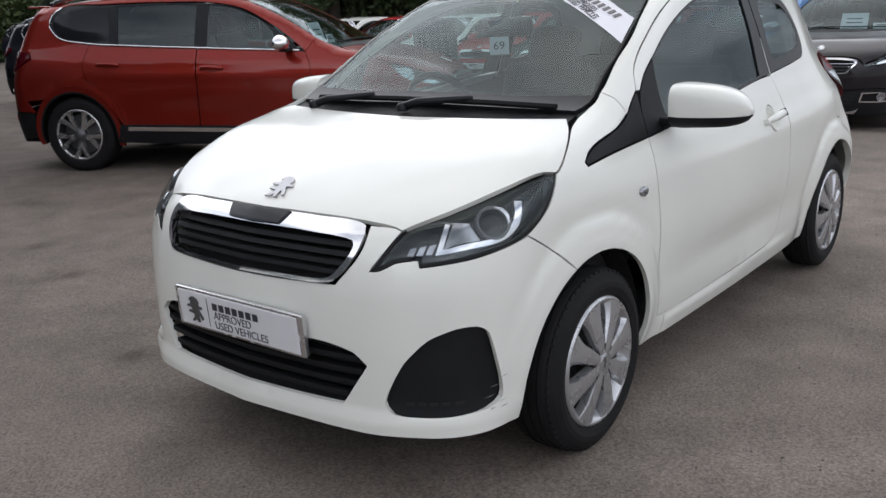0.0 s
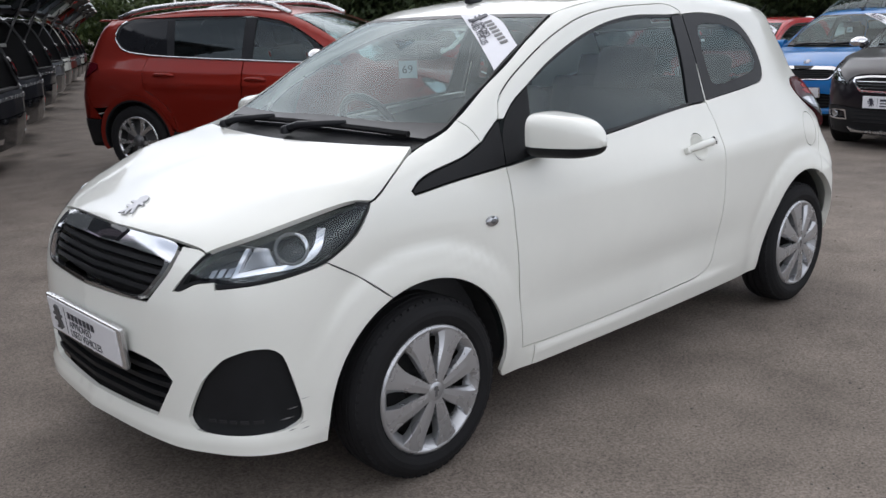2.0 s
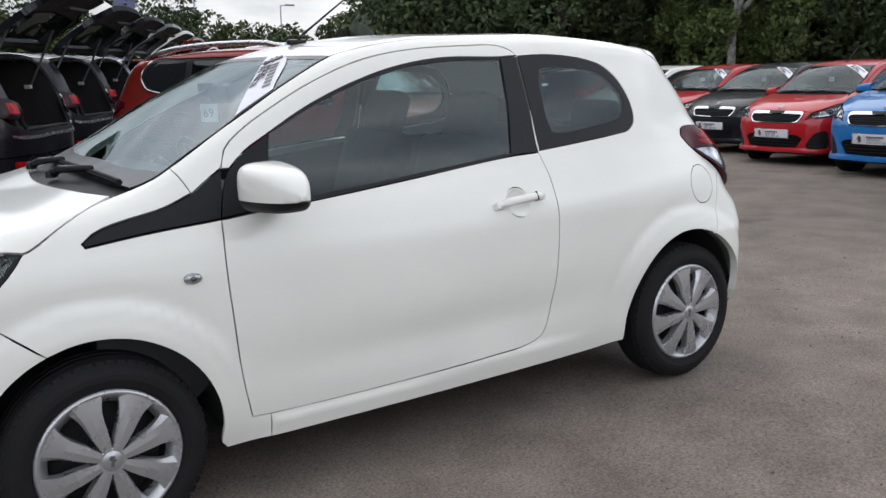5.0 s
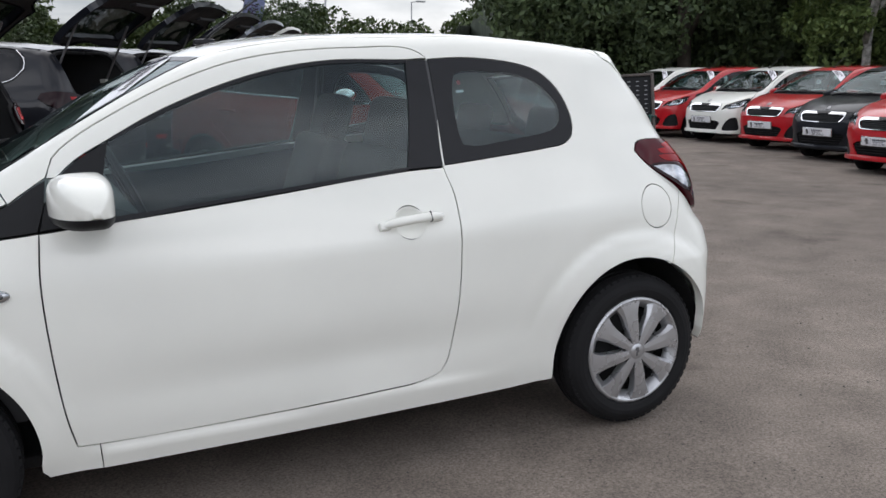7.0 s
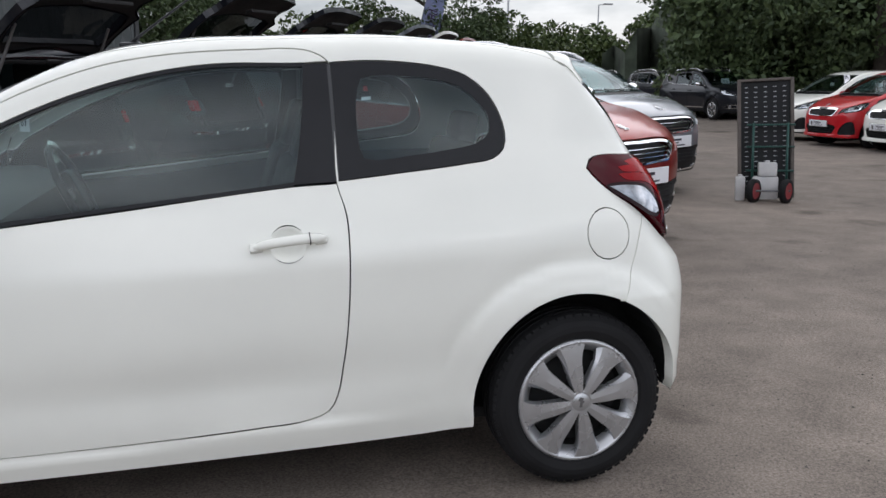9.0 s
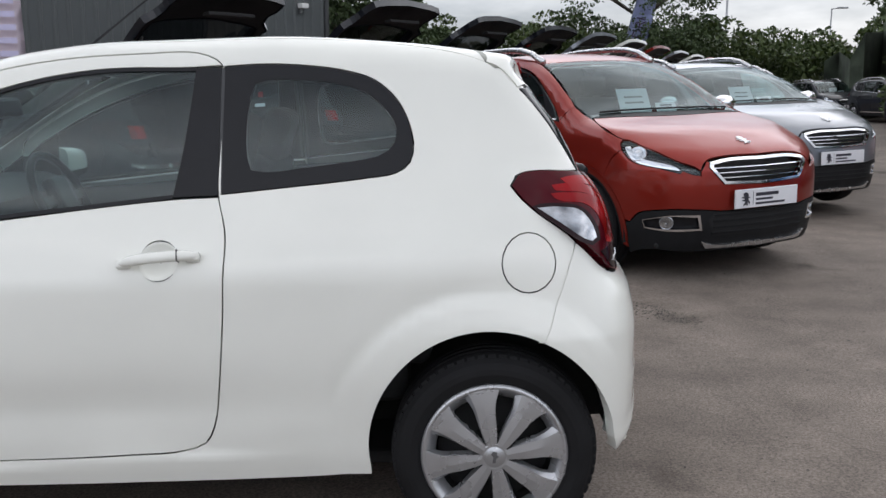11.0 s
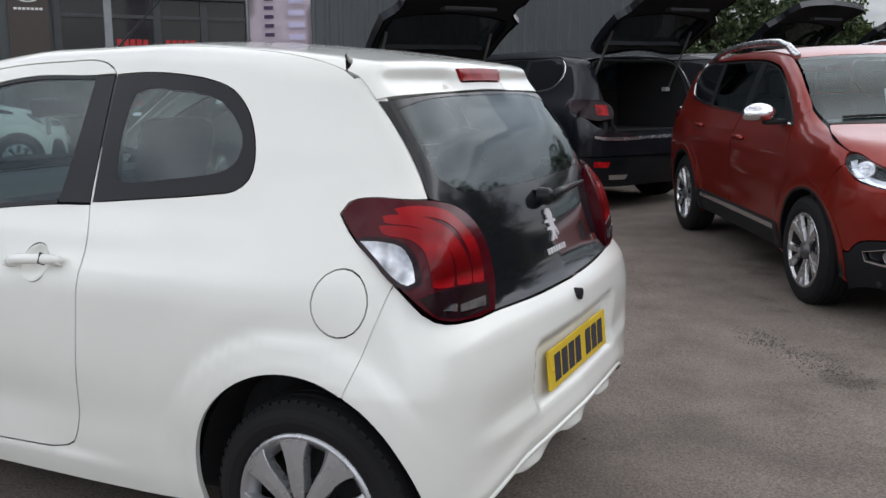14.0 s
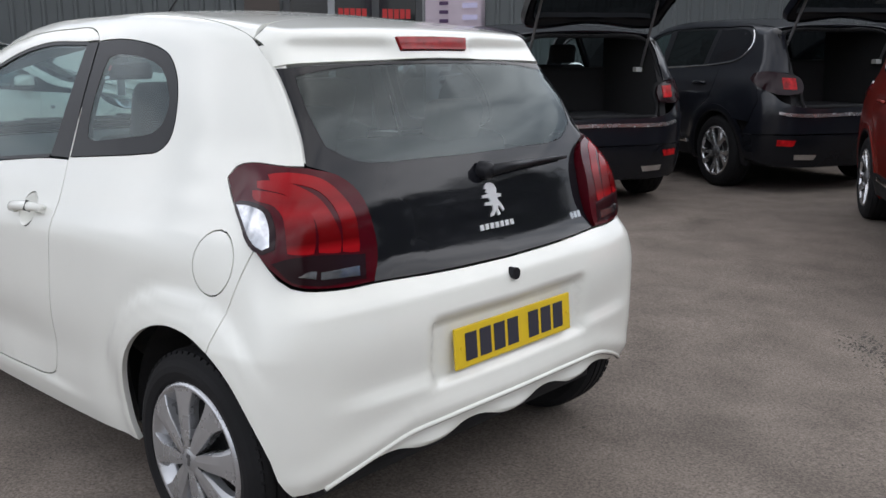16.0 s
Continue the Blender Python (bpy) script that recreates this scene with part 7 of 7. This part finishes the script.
    for x, nm in ((-14.5, 0), (-16.5, 0)):
        lamp = thing("wall_light", wall.matrix_basis @ pose(x, -0.04, 2.50), "small white box light on the wall", "light", "wall lights")
        bm = bmesh.new()
        box(bm, -0.10, 0.10, -0.10, 0, -0.09, 0.09, 0.015)
        part("housing", bm, FIXTURE, lamp)
        bm = bmesh.new()
        box(bm, -0.08, 0.08, -0.106, -0.09, -0.07, 0.03, 0.008)
        part("diffuser", bm, PAPER, lamp)
    cctv = thing("security_camera", wall.matrix_basis @ pose(-13.63, -0.04, 2.45), "white dome security camera on the wall", "security camera")
    bm = bmesh.new()
    rod(bm, (0, 0, 0.05), (0, -0.12, 0.05), 0.09, n=20)
    part("base", bm, FIXTURE, cctv)
    bm = bmesh.new()
    bmesh.ops.create_uvsphere(bm, u_segments=16, v_segments=10, radius=0.075, matrix=Matrix.Translation((0.02, -0.13, 0.03)))
    part("dome", bm, GLOSSY, cctv, smooth=60)
    spot = thing("floodlight", wall.matrix_basis @ pose(-0.75, -0.05, 3.1), "white floodlight near the wall's corner", "light", "wall lights")
    bm = bmesh.new()
    box(bm, -0.09, 0.09, -0.16, 0, -0.05, 0.05, 0.02)
    part("housing", bm, FIXTURE, spot)
    bm = bmesh.new()
    box(bm, -0.03, 0.03, -0.03, 0.03, -0.14, -0.03, 0.005)
    part("bracket", bm, POLE, spot)
    return wall


showroom()


def feather_flag(x, y, turn, cloth, h, text, label):
    f0 = thing("feather_flag", pose(x, y, float(ground_z(x, y)), 0, 0 if h < 5 else 15, turn), label, "flag", "feather flags")
    bm = bmesh.new()
    vs = []
    n = 26
    cols = (0.0, 0.15, 0.3, 0.45, 0.6, 0.75, 0.9, 1.0)
    grid = []
    for i in range(n + 1):
        t = i / n
        z = 0.55 + (h - 0.55) * t
        wide = (0.60 if h < 5 else 0.95) * (1 if t < 0.72 else max(0.02, (1 - ((t - 0.72) / 0.28) ** 2) ** 0.5))
        bend = 0.0 if t < 0.7 else 0.10 * ((t - 0.7) / 0.3) ** 2
        grid.append([bm.verts.new((bend + wide * c, 0.025 * math.sin(5 * c + 6 * t) * c, z)) for c in cols])
    for a, b in zip(grid, grid[1:]):
        for i in range(len(cols) - 1):
            bm.faces.new((a[i], a[i + 1], b[i + 1], b[i]))
    bmesh.ops.solidify(bm, geom=bm.faces[:], thickness=0.002)
    part("cloth", bm, cloth, f0, smooth=60)
    v, f = tube([(-0.01, 0, 0.0), (-0.01, 0, h * 0.7), (0.03, 0, h * 0.9), (0.12, 0, h * 1.0), (0.30, 0, h * 1.01)], [0.016, 0.014, 0.011, 0.008, 0.005], 8)
    link("pole", v, f, POLE, f0, smooth=True)
    bm = bmesh.new()
    box(bm, -0.28, 0.28, -0.025, 0.025, 0, 0.03, 0.008)
    box(bm, -0.025, 0.025, -0.28, 0.28, 0.0, 0.028, 0.008)
    part("foot", bm, STEEL, f0)
    pale = cloth is FLAG_PALE
    if text:
        writing(f0, text, pose(0.45, -0.05, 2.9, 0, -90, 0), 0.62, PLUM)
        return f0
    bars(f0, pose(0, -0.034, 0), [(0.15, 0.24, 0.95 + 0.085 * k, 0.985 + 0.085 * k) for k in range(22)], PLUM if pale else PAPER, 0.002)
    bars(f0, pose(0, -0.034, 0), [(0.38, 0.53, 0.85 + 0.115 * k, 0.90 + 0.115 * k) for k in range(17)], VIOLET if pale else PAPER, 0.002)
    return f0


feather_flag(-2.1, 4.75, 35, FLAG_PALE, 3.5, "", "pale pink feather flag with dark vertical lettering")
feather_flag(9.1, 39.2, 0, FLAG_BLUE, 6.6, "ER DRI", "lavender blue feather flag on a pole")


def lamp_post(x, y, h, turn, arm):
    lp = thing("lamp_post", Matrix.Translation((x, y, -0.3)) @ PLUMB @ Matrix.Rotation(radians(turn), 4, "Z"), "grey galvanised street lamp post" + (" with a short arm" if arm else ""), "lamp post", "lamp posts")
    v, f = tube([(0, 0, 0), (0, 0, 1.2), (0, 0, 1.25), (0, 0, h)], [0.11, 0.11, 0.08, 0.05], 10)
    link("post", v, f, POLE, lp, smooth=True)
    if arm:
        v, f = tube([(0, 0, h - 0.02), (arm, 0, h + 0.05)], 0.035, 8)
        link("arm", v, f, POLE, lp)
        bm = bmesh.new()
        box(bm, arm - 0.1, arm + 0.65, -0.14, 0.14, h, h + 0.13, 0.04)
        part("lantern", bm, POLE, lp)
    return lp


lamp_post(17.9, 51.0, 10.5, 0, 0)
lamp_post(29.2, 64.0, 6.6, 0, 0.5)


# ---- pegboard on a sack truck ----
BATTEN = surface("grey-brown batten", (0.085, 0.072, 0.064), 0.7, vary=0.2, scale=12)


def pegboard():
    b = thing("display_board", pose(6.78, 5.14, float(ground_z(6.78, 5.14)), 0, -2, -28), "black slotted display board strapped to a green sack truck", "display board")
    lean = pose(0, 0, 0.02, -7, 0, 0)
    bm = bmesh.new()
    box(bm, -0.255, 0.255, 0.0, 0.025, 0.0, 1.24, 0.004, lean)
    part("panel", bm, PLASTIC, b)
    for x in (-0.265, 0.265):
        bm = bmesh.new()
        box(bm, x - 0.018, x + 0.018, -0.03, 0.035, 0.0, 1.25, 0.006, lean)
        part("frame_rail", bm, BATTEN, b)
    bm = bmesh.new()
    box(bm, -0.283, 0.283, -0.03, 0.035, 1.235, 1.262, 0.006, lean)
    part("top_rail", bm, BATTEN, b)
    for i in range(22):
        for k in range(5):
            bm = bmesh.new()
            box(bm, -0.207 + 0.095 * k, -0.175 + 0.095 * k, -0.003, 0.0, 0.08 + 0.052 * i, 0.088 + 0.052 * i, m=lean)
            part("slot", bm, POLE, b)
    return b


pegboard()
GREEN = surface("dark green painted steel", (0.012, 0.055, 0.045), 0.45, 0.2, vary=0.15)
RED_RIM = surface("dull red wheel", (0.20, 0.02, 0.025), 0.5, vary=0.15)
CAN = surface("grubby white plastic", (0.50, 0.50, 0.50), 0.5, vary=0.12, scale=6)


def sack_truck():
    s = thing("sack_truck", pose(6.78, 5.14, float(ground_z(6.78, 5.14)), 0, 0, -28) @ pose(0.02, -0.06, 0.0), "green steel sack truck with red wheels", "sack truck")
    lean = pose(0, 0, 0.02, -7, 0, 0)
    for x in (-0.17, 0.17):
        v, f = tube([tuple(lean @ Vector((x, -0.02, z))) for z in (0.06, 0.4, 0.8)], 0.014, 8)
        link("upright", v, f, GREEN, s, smooth=True)
    for z in (0.30, 0.55, 0.78):
        v, f = tube([tuple(lean @ Vector((x, -0.02, z))) for x in (-0.24, 0.24)], 0.011, 8)
        link("crossbar", v, f, GREEN, s, smooth=True)
    for x in (-0.16, 0.16):
        w = new("wheel")
        w.parent = s
        w.matrix_basis = pose(x, -0.14, 0.125, 0, 0, 62)
        v, f = lathe([(0.07, -0.025), (0.12, -0.03), (0.125, 0.0), (0.12, 0.03), (0.07, 0.025)], 28)
        link("tyre", v, f, RUBBER, w, smooth=True)
        v, f = lathe([(0.085, -0.028), (0.03, -0.020), (0.001, -0.025), (0.001, 0.025), (0.03, 0.020), (0.085, 0.028)], 28)
        link("rim", v, f, RED_RIM, w, smooth=True)
    v, f = tube([(-0.2, -0.14, 0.125), (0.2, -0.14, 0.125)], 0.012, 8)
    link("axle", v, f, STEEL, s)
    return s


sack_truck()


def can(dx, dy, w, h, dz):
    c = thing("container", pose(6.78, 5.14, float(ground_z(6.78, 5.14)), 0, 0, -28) @ pose(dx, dy, dz), "grubby white plastic container on the sack truck", "container", "containers")
    bm = bmesh.new()
    box(bm, -w / 2, w / 2, -0.06, 0.06, 0, h, 0.02)
    part("body", bm, CAN, c, smooth=40)
    bm = bmesh.new()
    rod(bm, (0, 0, h), (0, 0, h + 0.02), 0.022, n=14)
    part("cap", bm, CAN, c)


can(-0.02, -0.04, 0.26, 0.24, 0.02)
can(-0.27, -0.05, 0.10, 0.26, 0.0)
can(0.0, -0.03, 0.19, 0.14, 0.265)


# ---- trees and hedge ----
def foliage(name, dark, light):
    m, n, l, b = shader(name)
    g, r = n.new("ShaderNodeNewGeometry"), n.new("ShaderNodeValToRGB")
    r.color_ramp.elements[0].color, r.color_ramp.elements[1].color = (*dark, 1), (*light, 1)
    l.new(g.outputs["Random Per Island"], r.inputs["Fac"])
    l.new(r.outputs["Color"], b.inputs["Base Color"])
    b.inputs["Roughness"].default_value = 0.6
    b.inputs["Specular IOR Level"].default_value = 0.3
    return m


LEAF = foliage("dark leaves", (0.046, 0.068, 0.034), (0.100, 0.140, 0.058))
LEAF_FAR = foliage("mid green leaves", (0.030, 0.050, 0.020), (0.075, 0.108, 0.042))
LEAF_LIGHT = foliage("hedge leaves", (0.025, 0.045, 0.012), (0.085, 0.115, 0.035))
BARK = surface("rough bark", (0.06, 0.05, 0.04), 0.9, vary=0.3, scale=6, bump=0.6, bump_scale=40)
BIRCH = surface("birch bark", (0.36, 0.35, 0.325), 0.8, vary=0.85, scale=5, bump=0.4, bump_scale=30)
# dark green of the sheet behind the trees: the wood's shade as colour
SHADE = surface("shaded wood green", (0.052, 0.066, 0.046), 0.95, vary=0.5, scale=1.5)


def leaves(rng, centres, radii, per, size):
    """Many small folded leaf sprays round the given clump centres."""
    n = len(centres) * per
    which = np.repeat(np.arange(len(centres)), per)
    d = rng.normal(size=(n, 3))
    d /= np.linalg.norm(d, axis=1, keepdims=True)
    r = rng.uniform(0.45, 1.0, n) ** 0.5
    p = centres[which] + d * (r[:, None] * radii[which])
    a, b = rng.normal(size=(n, 3)), rng.normal(size=(n, 3))
    a /= np.linalg.norm(a, axis=1, keepdims=True)
    b -= (a * b).sum(1, keepdims=True) * a
    b /= np.linalg.norm(b, axis=1, keepdims=True)
    s = size * rng.uniform(0.6, 1.4, (n, 1))
    a, b = a * s, b * s * 0.55
    v = np.stack([p - a, p + b * 0.9 - a * 0.1, p + a, p - b], 1).reshape(-1, 3)
    f = np.arange(4 * n).reshape(-1, 4)
    return v, f


def fast_mesh(name, v, f, material):
    me = bpy.data.meshes.new(name)
    me.vertices.add(len(v))
    me.vertices.foreach_set("co", np.ascontiguousarray(v, np.float32).ravel())
    me.loops.add(f.size)
    me.loops.foreach_set("vertex_index", f.ravel().astype(np.int32))
    me.polygons.add(len(f))
    me.polygons.foreach_set("loop_start", (np.arange(len(f)) * f.shape[1]).astype(np.int32))
    me.update(calc_edges=True)
    me.materials.append(material)
    return new(name, me)


def tree(x, y, h, spread, seed, bark=BARK, leaf=LEAF, low=0.35, clumps=60, per=330, size=0.095, label="tall dark green tree"):
    rng = np.random.default_rng(seed)
    t = thing("tree", pose(x, y, -0.35), label, "tree", "trees round the yard")
    trunk = [(0, 0, 0), (rng.normal() * 0.1, rng.normal() * 0.1, h * 0.3), (rng.normal() * 0.25, rng.normal() * 0.25, h * 0.6), (rng.normal() * 0.3, rng.normal() * 0.3, h * 0.92)]
    girth = (0.022, 0.018, 0.011, 0.004)
    if bark is BIRCH:
        # slender, with a knee every metre or so
        heights = np.linspace(0, 0.92, 10)
        trunk = [(0.10 * math.sin(9 * u) + float(rng.normal()) * 0.035, 0.10 * math.cos(7 * u) - 0.10 + float(rng.normal()) * 0.035, h * u) for u in heights.tolist()]
        girth = [(0.0135 - 0.011 * u) * float(rng.uniform(0.92, 1.08)) for u in heights.tolist()]
    v, f = tube(trunk, [k * h for k in girth], 10)
    link("trunk", v, f, bark, t, smooth=True)
    for k in range(14 if bark is BIRCH else 0):
        # dark scars in the white bark
        u, a, tall = 0.10 + 0.025 * k, float(rng.uniform(0, 2 * math.pi)), float(rng.uniform(0.05, 0.14))
        i = min(int(u / 0.1022), 8)
        e = (u - i * 0.1022) / 0.1022
        mid = Vector(trunk[i]).lerp(Vector(trunk[i + 1]), e) + 0.05 * Vector((math.cos(a), math.sin(a), 0))
        r = (0.0135 - 0.011 * u) * h * 0.78
        v, f = tube([mid - Vector((0, 0, tall)), mid, mid + Vector((0, 0, tall))], [r * 0.6, r, r * 0.6], 8)
        link("bark_scar", v, f, BARK, t, smooth=True)
    cs, rs = [], []
    for k in range(9):
        u = rng.uniform(low, 0.85)
        a = rng.uniform(0, 2 * math.pi)
        reach = spread * rng.uniform(0.5, 0.9)
        end = (reach * math.cos(a), reach * math.sin(a), h * min(0.97, u + rng.uniform(0.06, 0.22)))
        v, f = tube([(0, 0, h * u), (end[0] * 0.5, end[1] * 0.5, h * u + (end[2] - h * u) * 0.65), end], [0.010 * h, 0.006 * h, 0.002 * h], 6)
        link("limb", v, f, bark, t, smooth=True)
        cs.append(end)
        rs.append(spread * rng.uniform(0.22, 0.36))
    while len(cs) < clumps:
        u = rng.uniform(low, 1.0)
        a = rng.uniform(0, 2 * math.pi)
        prof = math.sin(math.pi * min(1, max(0.03, (u - low + 0.12) / (1.12 - low)))) ** 0.7
        q = spread * prof * rng.uniform(0.35, 1.0)
        cs.append((q * math.cos(a), q * math.sin(a), h * u))
        rs.append(spread * rng.uniform(0.16, 0.34))
    rs = np.array(rs)[:, None] * np.array([1, 1, 0.75])
    v, f = leaves(rng, np.array(cs), rs, per, size)
    crown = fast_mesh("crown", v, f, leaf)
    crown.parent = t
    return t


def polar(deg, d):
    return 0.5 + d * math.cos(radians(deg)), -3.2 + d * math.sin(radians(deg))


seed = 10
for deg, d, h, spread in ((12, 30, 11, 4.6), (19, 33, 12, 5.0), (26, 30, 11, 4.4), (33, 34, 13, 5.0), (44, 33, 12, 4.8), (50, 31, 11.5, 4.6), (55, 34, 12, 4.6), (58.5, 33, 9.5, 3.6), (76.5, 46, 10.0, 4.2), (94.5, 33, 8.2, 3.2), (99, 36, 9.0, 3.6), (91, 44, 6.4, 2.4), (5, 31, 12, 4.6), (112, 34, 9, 3.6)):
    seed += 1
    tree(*polar(deg, d), h if deg < 62 else h * 0.9, spread, seed, leaf=LEAF if deg < 62 else LEAF_FAR, low=(0.26 if deg < 42 else 0.16) if deg < 62 else 0.28)
tree(*polar(40.1, 27.5), 10.5, 2.6, 77, BIRCH, foliage("birch leaves", (0.040, 0.066, 0.016), (0.115, 0.155, 0.045)), 0.17, 78, 280, 0.085, "slender birch with white bark")


def hedge(name, deg0, deg1, d0, d1, h0, h1, clumps, per, size, leaf, seed_, label, base=0.1):
    rng = np.random.default_rng(seed_)
    u = rng.uniform(0, 1, clumps)
    deg, d = deg0 + (deg1 - deg0) * u, d0 + (d1 - d0) * rng.uniform(0, 1, clumps)
    h = (h0 + (h1 - h0) * (0.5 + 0.3 * np.sin(9 * u + seed_) + 0.2 * np.sin(31 * u))) * rng.uniform(0.7, 1.05, clumps)
    c = np.stack([0.5 + d * np.cos(np.radians(deg)), -3.2 + d * np.sin(np.radians(deg)), -0.3 + h * rng.uniform(base, 0.95, clumps)], -1)
    r = rng.uniform(0.5, 1.0, clumps)[:, None] * np.array([1.0, 1.0, 0.85])
    v, f = leaves(rng, c, r, per, size)
    return tagged(fast_mesh(name, v, f, leaf), label, "hedge", kind="stuff")


hedge("hedge", 60, 104, 44, 54, 3.8, 5.3, 720, 170, 0.13, LEAF_LIGHT, 3, "mixed green hedge along the far side of the yard")
hedge("undergrowth", 3, 41, 31, 38, 3.0, 9.0, 600, 190, 0.12, LEAF, 4, "dark undergrowth and ivy between the trees", 0.36)
hedge("undergrowth", 41, 61.5, 31, 38, 3.0, 9.0, 330, 190, 0.12, LEAF, 5, "leafy undergrowth at the edge of the trees")


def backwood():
    """An added dark sheet behind the leaves, for the shade deep in the wood."""
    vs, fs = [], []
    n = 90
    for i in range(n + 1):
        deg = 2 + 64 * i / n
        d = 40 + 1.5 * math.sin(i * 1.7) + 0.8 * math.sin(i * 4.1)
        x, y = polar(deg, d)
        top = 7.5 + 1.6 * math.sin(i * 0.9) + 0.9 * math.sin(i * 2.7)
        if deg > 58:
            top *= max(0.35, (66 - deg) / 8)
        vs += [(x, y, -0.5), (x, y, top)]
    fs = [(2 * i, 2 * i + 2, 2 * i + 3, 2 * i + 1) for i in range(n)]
    return tagged(link("backdrop_wood", vs, fs, SHADE), "dark green sheet for the shade deep in the wood", "backdrop", kind="structure")


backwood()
